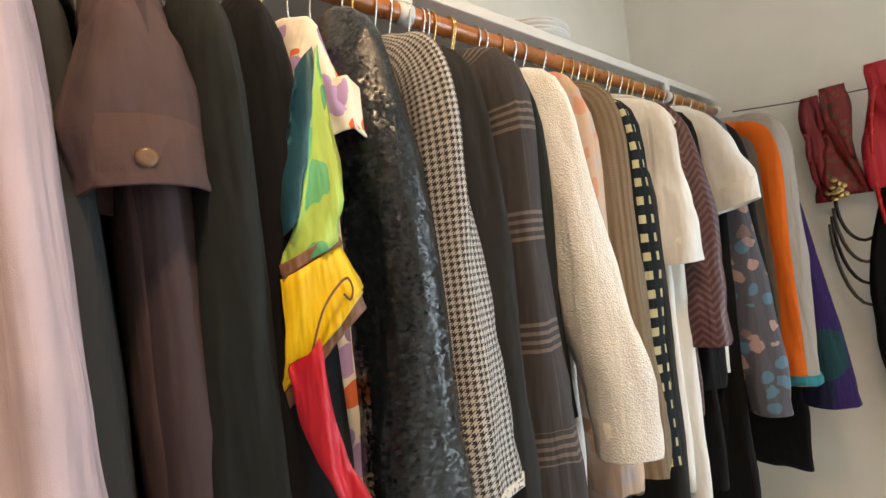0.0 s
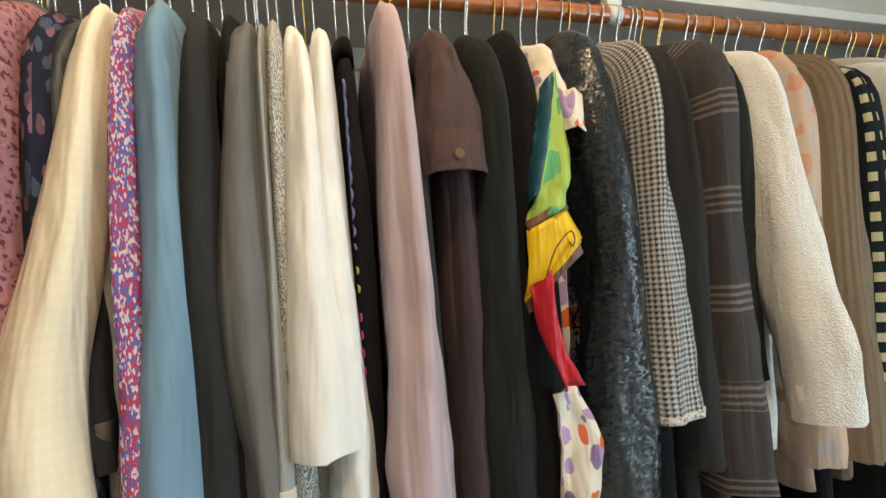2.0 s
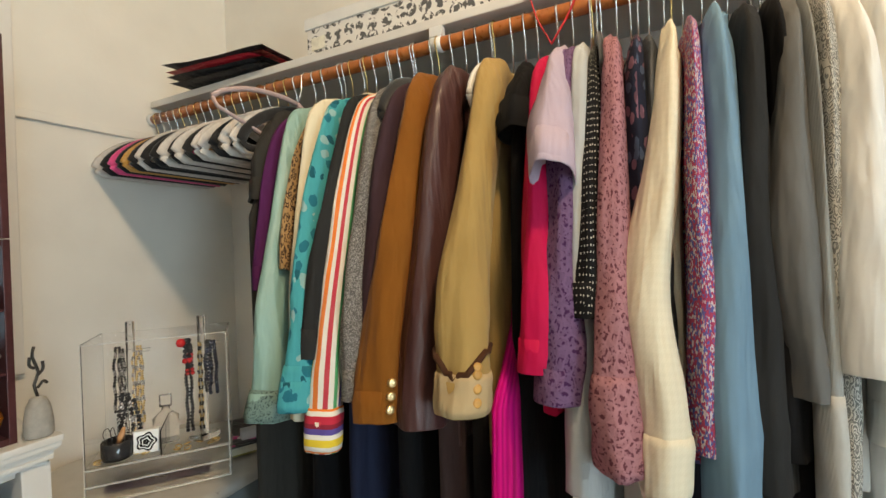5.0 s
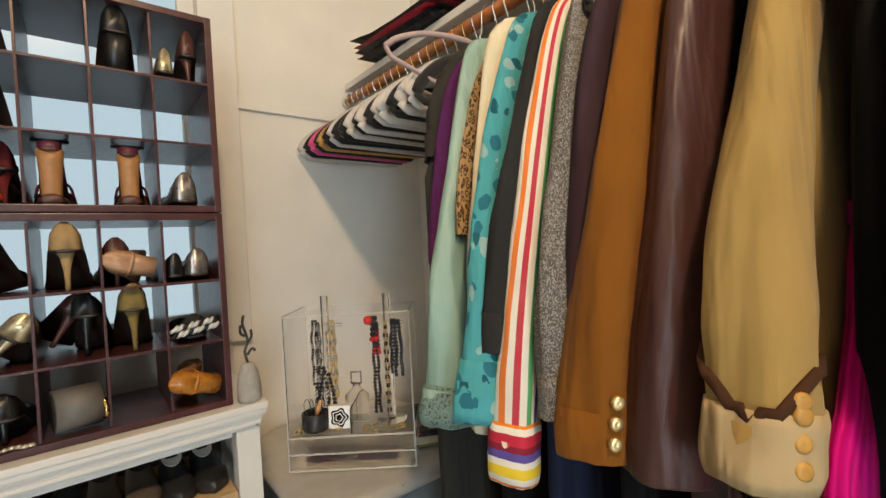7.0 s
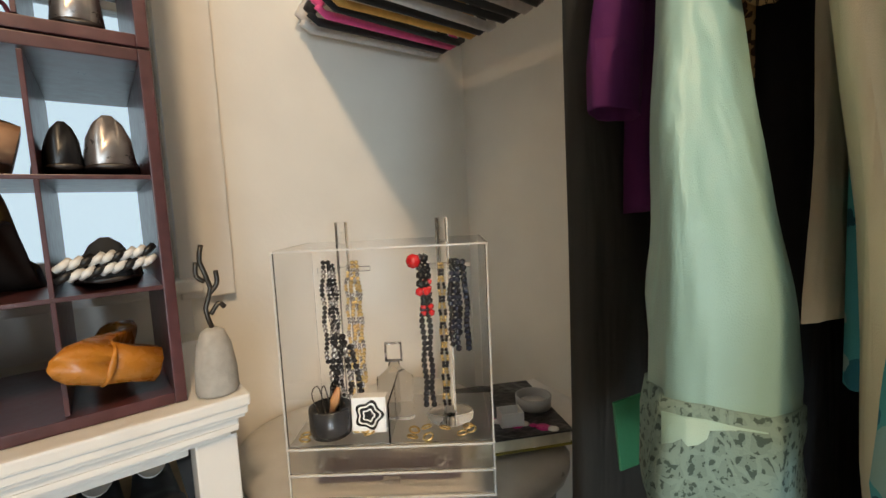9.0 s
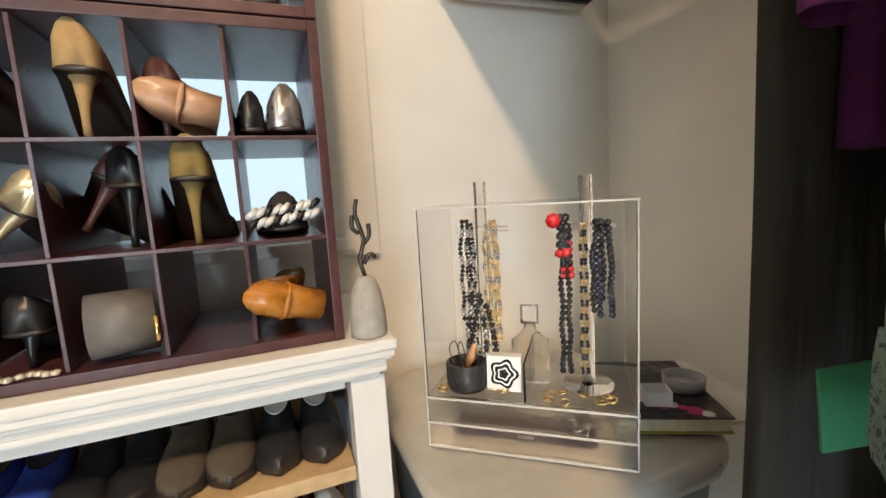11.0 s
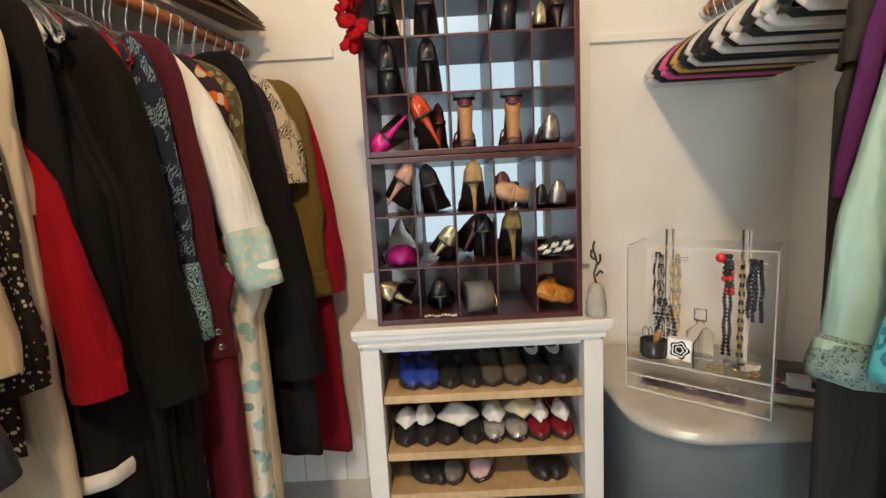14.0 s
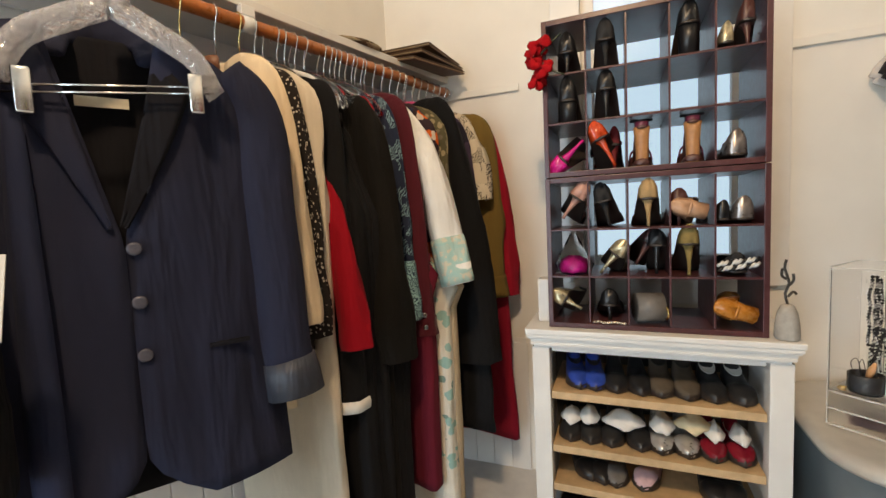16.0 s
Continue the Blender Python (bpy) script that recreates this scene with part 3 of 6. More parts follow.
def garment(name, m, label, mat, hem=-1.0, sleeve=None, a=0.06, b=0.034, hw=0.22, thick=0.026, cuff=None, flare=1.0, collar=None, group="clothes on the long rail", category="", y_c=0.0, sl_flare=1.0, sleeve_mat=None, cuff_len=0.07, hang="wire", buttons=None, drop=0.0, stiff=False, elbow=0.0, shoulder=0.205):
    SHOULDER[0] = shoulder
    STRAIGHT[0] = stiff
    ELBOW[0] = elbow
    SEED[0] += 1
    seed = SEED[0] * 0.37
    hem += 0.045
    if sleeve:
        sleeve = (sleeve[0], sleeve[1] + 0.045)
    if len(label.split()) < 4:
        label += " hanging on the rail"
    hem += drop
    g = thing(name, m @ pose(0, 0, -0.045 - drop), label, category or name.replace("_", " "), group)
    part("body", body_bm(hem, hw, thick, seed, flare), mat, g)
    if sleeve:
        u, z = sleeve
        sm = sleeve_mat or mat
        part("sleeve", sleeve_bm(u, z, a, b, seed, steps=60 if cuff else 26, y_c=y_c, flare=sl_flare), sm, g)
        part("sleeve", sleeve_bm(min(u, 0.27), z, a * 0.8, b * 0.7, seed + 3, 10, 12, sign=-1), sm, g)
        if cuff:
            part("cuff", cuff_bm(u, z, a, b, seed, cuff_len, y_c, sl_flare), cuff, g)
        if buttons:
            bmat, n, step, spot = (*buttons, 3)[:4]
            for i in range(n):
                zz = z + 0.03 + i * step
                ring = min(sleeve_rings(u, z, a, b, seed, 18, 60, y_c, 1, sl_flare), key=lambda r: abs(r[spot][2] - zz))
                mid = sum((Vector(q) for q in ring), Vector()) / 18
                q = Vector(ring[spot])
                out = (q - mid).normalized()
                m4 = out.to_track_quat("Z", "Y").to_matrix().to_4x4()
                part("button", moved(turned([(0.001, 0.0045), (0.006, 0.006), (0.009, 0.004), (0.009, -0.002)], 12), Matrix.Translation(mid + (q - mid) * (1.03 if cuff else 1.0)) @ m4), bmat, g)
    if not sleeve:
        band = [[((0.156 + d) * math.copysign(abs(math.cos(2 * math.pi * k / 24)) ** 0.75, math.cos(2 * math.pi * k / 24)), (thick * 0.75 + d) * math.sin(2 * math.pi * k / 24), zz) for k in range(24)] for zz, d in ((-0.120, 0.0), (-0.121, 0.003), (-0.150, 0.004), (-0.151, 0.0))]
        part("waistband", loft(band), mat, g)
    if collar:
        part("collar", tube([(-0.055, 0.012, -0.10), (-0.05, 0.03, -0.08), (0.0, 0.04, -0.072), (0.05, 0.03, -0.085), (0.085, 0.012, -0.125)], 0.02, 0.007, 8, count=14), collar, g)
    if hang:
        hanger(hang, m, "hangers on the " + ("long" if "long" in group else "short") + " rail")
    return g


def R(y, turn=0.0):
    return pose(RX, y, RZ, 0, 0, 180 + turn)


K = dict
fb = fabric
BLK = fb("black_cloth", "plain", (0.008, 0.008, 0.009))
BLK2 = fb("black_jersey", "plain", (0.009, 0.009, 0.010))
CHAR = fb("charcoal_wool", "plain", (0.028, 0.029, 0.030))
CHARG = fb("charcoal_green_wool", "plain", (0.020, 0.024, 0.024))
GREY = fb("mid_grey_cloth", "plain", (0.15, 0.15, 0.145))
LGREY = fb("pale_grey_cloth", "plain", (0.46, 0.48, 0.48))
WHITEC = fb("white_cotton", "plain", (0.79, 0.79, 0.76))
CREAM = fb("cream_cloth", "plain", (0.78, 0.70, 0.52))
IVORY = fb("ivory_quilted_knit", "check", (0.78, 0.71, 0.55), (0.75, 0.68, 0.52), size=0.014)
NAVY = fb("navy_cloth", "plain", (0.022, 0.028, 0.06))

# -- long rail, from the window wall to the far wall --
EMPTY = ["ivory", "velvet", "pink", "velvet", "wood", "velvet", "ivory", "velvet", "velvet", "ivory", "velvet", "ivory", "velvet", "ivory", "ivory", "velvet", "ivory", "ivory", "velvet"]
for i, kind in enumerate(EMPTY):
    hanger(kind, pose(RX, 0.405 - i * 0.042, RZ, 0, 0, 180 + ((i * 37) % 7 - 3) * 0.8), "empty hangers on the long rail")

garment("long_dress", R(-0.43), "long black dress hanging beside the empty hangers", fb("black_crepe", "plain", (0.042, 0.040, 0.036)), -1.45, (0.26, -0.42), 0.05, 0.03, 0.270, category="dress")
garment("blouse", R(-0.470), "plum purple blouse with elbow sleeves", fb("plum_cloth", "plain", (0.10, 0.02, 0.10)), -0.75, (0.312, -0.655), 0.032, 0.013, y_c=0.02, category="blouse")
garment("blouse", R(-0.535), "pale mint satin blouse with ruffled cuffs", fb("mint_satin", "plain", (0.27, 0.45, 0.40), rough=0.4), -0.85, (0.42, -0.93), 0.044, 0.021, y_c=0.08, sl_flare=1.35, cuff=fb("mint_lace", "lace", (0.06, 0.10, 0.09), (0.20, 0.30, 0.27), size=0.012), category="blouse", hang="velvet")
TAGGED = bpy.data.objects["blouse.001"]
part("hang_tag", moved(box(-0.042, 0.042, 0.0, 0.003, -0.935, -0.87, 0.0008), pose(0.39, -0.035, 0, 0, 6, -20)), surface("green_card", (0.01, 0.16, 0.07), 0.6, 40, 0.1), TAGGED, "large green card tag", smooth=False)
garment("top", R(-0.578), "brown leopard print top", fb("leopard_print", "leopard", (0.42, 0.26, 0.12), (0.05, 0.03, 0.02), size=0.014), -0.75, (0.345, -0.60), 0.030, 0.008, y_c=0.035, category="top", hang="brass")
garment("jacket", R(-0.622), "cream jacket with rolled shoulders", CREAM, -0.85, (0.415, -0.915), 0.052, 0.020, y_c=0.09, category="jacket", collar=CREAM, hang="white")
TURQ = fb("turquoise_leaf_print", "floral", (0.06, 0.36, 0.40), (0.015, 0.15, 0.21), (0.30, 0.48, 0.47), size=0.036)
garment("blouse", R(-0.665), "turquoise leaf print blouse with gathered cuffs", TURQ, -0.9, (0.45, -0.885), 0.048, 0.019, y_c=0.06, cuff=TURQ, cuff_len=0.09, sl_flare=1.2, category="blouse")
garment("jacket", R(-0.72), "charcoal knit jacket", CHAR, -0.9, (0.42, -0.785), 0.05, 0.012, y_c=0.03, category="jacket", hang="wire")
STW, STRD, STG, STN, STY, STO = (0.80, 0.76, 0.68), (0.55, 0.02, 0.05), (0.04, 0.35, 0.12), (0.10, 0.07, 0.32), (0.80, 0.56, 0.02), (0.85, 0.20, 0.02)
STR = [(0.0, STO), (0.045, STW), (0.09, STRD), (0.135, STW), (0.18, STG), (0.225, STW), (0.26, STN), (0.29, STW), (0.36, STY), (0.40, STW), (0.46, STO), (0.50, STW), (0.56, STRD), (0.60, STW), (0.66, STG), (0.70, STW), (0.76, STN), (0.80, STW), (0.90, STY), (0.945, STW)]
STRIPE = fb("rainbow_stripe_cotton", "stripes", (0.8, 0.76, 0.7), size=0.32, stripes=STR)
m, nt, bs = nodes_of("rainbow_cuff_cotton")
co = nt.nodes.new("ShaderNodeTexCoord")
sp = nt.nodes.new("ShaderNodeSeparateXYZ")
nt.links.new(co.outputs["UV"], sp.inputs[0])
nt.links.new(ramp(nt, calc(nt, "FRACT", calc(nt, "ADD", calc(nt, "DIVIDE", sp.outputs[1], 0.095), 0.6)), [(0.0, (0.10, 0.07, 0.32)), (0.12, (0.8, 0.76, 0.68)), (0.22, (0.8, 0.58, 0.04)), (0.38, (0.8, 0.76, 0.68)), (0.48, (0.85, 0.22, 0.02)), (0.64, (0.8, 0.76, 0.68)), (0.74, (0.55, 0.02, 0.05)), (0.9, (0.25, 0.01, 0.03))]), bs.inputs["Base Color"])
bs.inputs["Roughness"].default_value = 0.85
STRCUFF = m
garment("striped_shirt", R(-0.752), "white shirt with rainbow stripes and a banded cuff", STRIPE, -0.95, (0.43, -0.965), 0.042, 0.026, y_c=0.018, cuff=STRCUFF, cuff_len=0.095, category="shirt", hang="clear")
garment("cardigan", R(-0.803), "grey flecked tweed cardigan", fb("grey_tweed", "tweed", (0.16, 0.15, 0.14), (0.40, 0.38, 0.36), (0.09, 0.085, 0.08), size=0.0018), -0.95, (0.40, -0.865), 0.050, 0.020, y_c=0.035, category="cardigan", hang="velvet")
garment("blouse", R(-0.855), "dark aubergine blouse", fb("aubergine_cloth", "plain", (0.055, 0.03, 0.04)), -0.9, (0.355, -0.74), 0.05, 0.026, category="blouse")
GOLDB = surface("gold_buttons", (0.75, 0.55, 0.28), 0.3, 40, 0.15, 0.02, 80, metal=0.8)
garment("suede_jacket", R(-0.917), "rust brown suede jacket with three gold cuff buttons", fb("rust_suede", "plain", (0.24, 0.085, 0.012), sheen=0.08), -0.95, (0.405, -0.90), 0.066, 0.038, y_c=-0.04, category="jacket", buttons=(GOLDB, 3, 0.025), hang="white")
garment("leather_jacket", R(-0.99), "dark maroon leather jacket", fb("maroon_leather", "plain", (0.075, 0.03, 0.028), rough=0.38, sheen=0.0, weave=200), -1.0, (0.375, -0.91), 0.066, 0.036, y_c=-0.025, category="jacket", collar=fb("maroon_leather", "plain", (0, 0, 0)), hang="white")
TAN = fb("tan_suede", "plain", (0.40, 0.26, 0.09), sheen=0.08)
TAN_SEED = (SEED[0] + 1) * 0.37
garment("suede_coat", R(-1.085), "tan suede coat with a pale cuff and brown trim", TAN, -1.0, (0.41, -0.862), 0.068, 0.036, y_c=-0.022, cuff=fb("pale_tan_suede", "plain", (0.52, 0.38, 0.21)), cuff_len=0.075, category="coat", buttons=(OWOOD, 4, 0.022), hang="pale")
garment("skirt", R(-1.125), "hot pink pleated skirt", fb("hot_pink_pleats", "rib", (0.72, 0.01, 0.22), (0.55, 0.0, 0.16), size=0.03), -1.35, None, hw=0.315, thick=0.02, flare=1.15, drop=0.42, category="skirt", hang=None)
garment("dress", R(-1.15), "black fringed dress", BLK, -1.25, (0.265, -0.34), 0.04, 0.028, 0.235, category="dress", hang="velvet")
garment("blouse", R(-1.20), "crimson red blouse with ruched sleeves", fb("crimson_jersey", "plain", (0.55, 0.008, 0.07), rough=0.6), -0.9, (0.335, -0.79), 0.041, 0.026, category="blouse", hang="white")
garment("top", R(-1.235), "pale lilac short-sleeved top", fb("lilac_cotton", "plain", (0.47, 0.385, 0.47)), -0.8, (0.35, -0.44), 0.062, 0.030, category="top", hang="white")
garment("dress", R(-1.25), "purple patterned velvet dress", fb("purple_velvet", "lace", (0.06, 0.018, 0.075), (0.18, 0.105, 0.20), size=0.022), -1.05, (0.335, -0.84), 0.05, 0.032, y_c=-0.012, category="dress", hang=None)
garment("cardigan", R(-1.275), "long pale grey cardigan", LGREY, -1.25, (0.315, -1.0), 0.05, 0.024, hw=0.24, category="cardigan", hang="wire")
garment("blouse", R(-1.298), "black blouse with small white dashes", fb("black_dash_print", "dots", (0.012, 0.012, 0.014), (0.7, 0.68, 0.62), size=0.013), -0.95, (0.318, -0.69), 0.034, 0.024, category="blouse", hang="velvet")
LACE = fb("dusty_pink_lace", "lace", (0.13, 0.04, 0.055), (0.42, 0.20, 0.225), size=0.021)
garment("lace_blouse", R(-1.332), "dusty pink lace blouse with flared cuffs", LACE, -0.95, (0.355, -0.935), 0.058, 0.027, cuff=LACE, cuff_len=0.16, sl_flare=1.12, category="blouse", hang="white")
garment("blouse", R(-1.376), "dark navy patterned blouse", fb("navy_floral_print", "floral", (0.015, 0.018, 0.035), (0.20, 0.10, 0.14), (0.06, 0.08, 0.13), size=0.03), -0.9, (0.27, -0.80), 0.042, 0.024, category="blouse")
garment("blouse", R(-1.398), "sheer black blouse", fb("sheer_black", "plain", (0.025, 0.028, 0.032), rough=0.5), -0.95, (0.24, -0.75), 0.036, 0.02, hw=0.19, category="blouse")
garment("sweater", R(-1.428), "ivory textured sweater with full sleeves", IVORY, -0.95, (0.35, -0.965), 0.050, 0.024, y_c=-0.030, elbow=0.032, category="sweater", cuff=IVORY, cuff_len=0.10, hang="white")
garment("cardigan", R(-1.464), "pink, blue and white flecked boucle cardigan", fb("multicolour_boucle", "tweed", (0.42, 0.06, 0.13), (0.10, 0.13, 0.38), (0.60, 0.54, 0.56), size=0.005), -0.95, (0.305, -0.90), 0.058, 0.016, category="cardigan", hang="pink")
garment("denim_jacket", R(-1.499), "light blue denim jacket", fb("light_denim", "plain", (0.17, 0.29, 0.40)), -1.0, (0.315, -1.0), 0.062, 0.029, category="jacket", collar=fb("light_denim", "plain", (0, 0, 0)), hang="pale")
garment("blazer", R(-1.545), "charcoal wool blazer with broad shoulders", CHAR, -1.0, (0.285, -0.95), 0.055, 0.028, category="blazer", collar=CHAR, hang="pale")
garment("blouse", R(-1.585), "black blouse", BLK2, -1.0, (0.265, -0.9), 0.05, 0.022, category="blouse", hang="velvet")
garment("cardigan", R(-1.600), "mid grey cardigan", GREY, -0.95, (0.29, -0.80), 0.052, 0.024, elbow=0.012, category="cardigan", hang="white")
garment("blouse", R(-1.638), "black and white paisley blouse", fb("grey_paisley", "paisley", (0.52, 0.50, 0.45), (0.16, 0.16, 0.15), size=0.018), -1.1, (0.29, -1.05), 0.05, 0.017, category="blouse", hang="pale")
SHEER = fb("sheer_pale_grey", "rib", (0.42, 0.44, 0.43), (0.34, 0.36, 0.355), size=0.02)
garment("blouse", R(-1.622), "thin pale grey blouse with a ribbed white cuff", SHEER, -0.9, (0.30, -0.99), 0.042, 0.011, cuff=fb("ribbed_white_knit", "rib", (0.76, 0.75, 0.70), (0.55, 0.54, 0.50), size=0.012), cuff_len=0.20, category="blouse", hang="white")
garment("blouse", R(-1.668), "white cotton blouse with a wide cuff", WHITEC, -0.95, (0.305, -0.755), 0.05, 0.026, sl_flare=1.25, category="blouse", hang="white")
garment("shirt", R(-1.702), "long white cotton shirt", WHITEC, -1.05, (0.285, -0.86), 0.047, 0.022, category="shirt", hang="white")
garment("dress", R(-1.742), "black dress with bright embroidered flowers", fb("black_embroidery", "plain", (0.010, 0.010, 0.014)), -1.3, None, hw=0.245, category="dress", hang="velvet")
EMB = bpy.data.objects[[o.name for o in bpy.data.objects if o.name.startswith("dress")][-1]]
for z0, n, mt, lab in ((-0.22, 20, fb("blue_stitching", "plain", (0.20, 0.24, 0.50)), "blue zigzag embroidery"), (-0.475, 5, fb("green_stitching", "plain", (0.30, 0.55, 0.10)), "green embroidered leaf"), (-0.54, 46, fb("magenta_stitching", "plain", (0.50, 0.06, 0.34)), "magenta zigzag embroidery")):
    part("embroidery", tube([(0.232 + 0.014 * (i % 2), -0.012, z0 - 0.0125 * i) for i in range(n)], 0.0026, 0.002, 5), mt, EMB, lab)
garment("linen_jacket", R(-1.797), "dusty mauve linen jacket with a turned-up cuff", fb("mauve_linen", "plain", (0.50, 0.39, 0.42)), -1.0, (0.315, -0.915), 0.072, 0.031, shoulder=0.235, category="jacket", cuff=fb("mauve_linen_cuff", "plain", (0.54, 0.40, 0.40)), cuff_len=0.06, hang="pale")
BROWN = fb("brown_twill", "plain", (0.085, 0.055, 0.055))
HORN = surface("horn_button", (0.16, 0.09, 0.05), 0.25, 40, 0.3, 0.02, 90)
garment("brown_jacket", R(-1.885), "dark brown cape-sleeved jacket with a horn button", BROWN, -0.75, (0.262, -0.405), 0.06, 0.042, category="jacket", collar=BROWN, hang="pale", buttons=(HORN, 1, 0.02, 0))
garment("brown_dress", R(-1.90), "long dark brown dress under a short jacket", fb("umber_crepe", "plain", (0.06, 0.042, 0.046)), -1.3, (0.225, -1.0), 0.052, 0.036, category="dress", hang=None)
garment("blazer", R(-1.952), "dark charcoal blazer", CHARG, -1.05, (0.25, -0.9), 0.055, 0.036, category="blazer", hang="wire")
garment("blazer", R(-2.005), "black wool blazer", BLK2, -1.05, (0.25, -0.95), 0.062, 0.042, category="blazer", hang="wire")
FLOR = fb("bold_floral_print", "floral", (0.78, 0.72, 0.62), (0.42, 0.28, 0.55), (0.70, 0.12, 0.03), size=0.045)
garment("floral_blouse", R(-2.07), "white short-sleeved blouse with large orange and lilac flowers", FLOR, -0.95, (0.268, -0.35), 0.05, 0.028, category="blouse", hang="brass")
SEQ = fb("black_patent_sequins", "sequin", (0.004, 0.006, 0.008), (0.012, 0.018, 0.024), size=0.0045, sheen=0.0)
garment("sequin_jacket", R(-2.132), "glossy black sequinned jacket", SEQ, -1.1, (0.295, -0.98), 0.076, 0.06, category="jacket", hang="wire")
HOUND = fb("houndstooth_wool", "check", (0.50, 0.49, 0.475), (0.018, 0.018, 0.020), size=0.0092)
garment("houndstooth_jacket", R(-2.23), "black and white houndstooth jacket with a frayed hem", HOUND, -0.95, (0.285, -0.82), 0.064, 0.042, category="jacket", hang="wire", cuff=fb("frayed_white_yarn", "tweed", (0.7, 0.66, 0.6), (0.2, 0.2, 0.2), (0.6, 0.58, 0.52), size=0.004), cuff_len=0.012)
garment("blazer", R(-2.3), "charcoal blazer", CHAR, -1.05, (0.27, -0.92), 0.056, 0.034, category="blazer", hang="wire")
PLAID = fb("grey_plaid_wool", "plaid", (0.055, 0.052, 0.055), (0.26, 0.21, 0.19), size=0.17)
garment("plaid_jacket", R(-2.378), "dark grey jacket with pale brown plaid lines", PLAID, -1.05, (0.285, -0.97), 0.072, 0.042, category="jacket", hang="velvet")
garment("blazer", R(-2.445), "dark grey blazer on a chrome hanger", CHARG, -1.0, (0.24, -0.8), 0.052, 0.034, category="blazer", hang="brass")
garment("white_jacket", R(-2.5), "white textured wool jacket", fb("white_boucle", "tweed", (0.80, 0.80, 0.77), (0.84, 0.84, 0.81), (0.77, 0.77, 0.74), size=0.003), -0.95, (0.36, -0.85), 0.062, 0.036, category="jacket", hang="brass")
garment("blouse", R(-2.6), "faded peach floral blouse", fb("peach_floral", "floral", (0.58, 0.42, 0.32), (0.62, 0.30, 0.20), (0.50, 0.42, 0.40), size=0.05), -1.05, (0.255, -0.98), 0.056, 0.036, category="blouse", hang="white")
garment("herringbone_jacket", R(-2.7), "olive brown herringbone jacket", fb("olive_herringbone", "chevron", (0.16, 0.12, 0.085), (0.26, 0.20, 0.14), size=0.014), -1.05, (0.275, -0.98), 0.062, 0.044, category="jacket", hang="pale")
garment("jacket", R(-2.82), "black jacket woven with gold squares", fb("black_gold_check", "gold_check", (0.012, 0.018, 0.022), (0.55, 0.50, 0.30), size=0.042), -1.05, (0.245, -1.02), 0.042, 0.034, category="jacket", hang="wire")
garment("shirt", R(-2.95), "white short-sleeved shirt", WHITEC, -1.15, (0.29, -0.58), 0.062, 0.042, category="shirt", hang="brass")
garment("chevron_jacket", R(-3.06), "burgundy chevron knit jacket", fb("burgundy_chevron", "chevron", (0.05, 0.012, 0.016), (0.13, 0.05, 0.05), size=0.05, rough=0.45), -1.0, (0.30, -0.80), 0.066, 0.042, category="jacket", hang="brass")
garment("jacket", R(-3.16), "long black jacket", BLK, -1.25, (0.235, -0.95), 0.056, 0.04, category="jacket", hang="brass")
garment("blouse", R(-3.27), "cream blouse with a large pointed collar", WHITEC, -0.95, (0.345, -0.46), 0.085, 0.03, category="blouse", hang="brass")
garment("blouse", R(-3.38), "dusty pink and blue leaf print blouse", fb("leaf_print", "floral", (0.10, 0.10, 0.12), (0.42, 0.27, 0.24), (0.10, 0.20, 0.28), size=0.05), -1.15, (0.33, -1.08), 0.06, 0.036, category="blouse", hang="brass")
garment("jacket", R(-3.50), "dark brown black jacket", BLK2, -1.1, (0.29, -0.95), 0.055, 0.04, category="jacket", hang="brass")
garment("track_jacket", R(-3.64), "grey jacket with an orange stripe down the sleeve", fb("taupe_jersey", "plain", (0.36, 0.32, 0.29)), -1.0, (0.36, -1.06), 0.07, 0.042, shoulder=0.29, category="jacket", hang="brass", sleeve_mat=fb("grey_orange_sleeve", "stripes", (0.36, 0.32, 0.29), size=0.32, stripes=[(0.0, (0.36, 0.32, 0.29)), (0.70, (0.85, 0.16, 0.01)), (0.83, (0.36, 0.32, 0.29))]), cuff=fb("teal_rib", "plain", (0.02, 0.22, 0.26)), cuff_len=0.04)
garment("shawl_jacket", R(-3.80), "purple, navy and green jacket", fb("peacock_cloth", "batik", (0.03, 0.015, 0.08), (0.015, 0.02, 0.05), (0.01, 0.05, 0.055), size=0.2), -1.05, (0.42, -1.18), 0.085, 0.045, category="jacket", hang="brass")
garment("dress", R(-3.92), "long black dress against the far wall", BLK, -1.5, (0.26, -0.6), 0.05, 0.035, 0.26, category="dress", hang="brass")

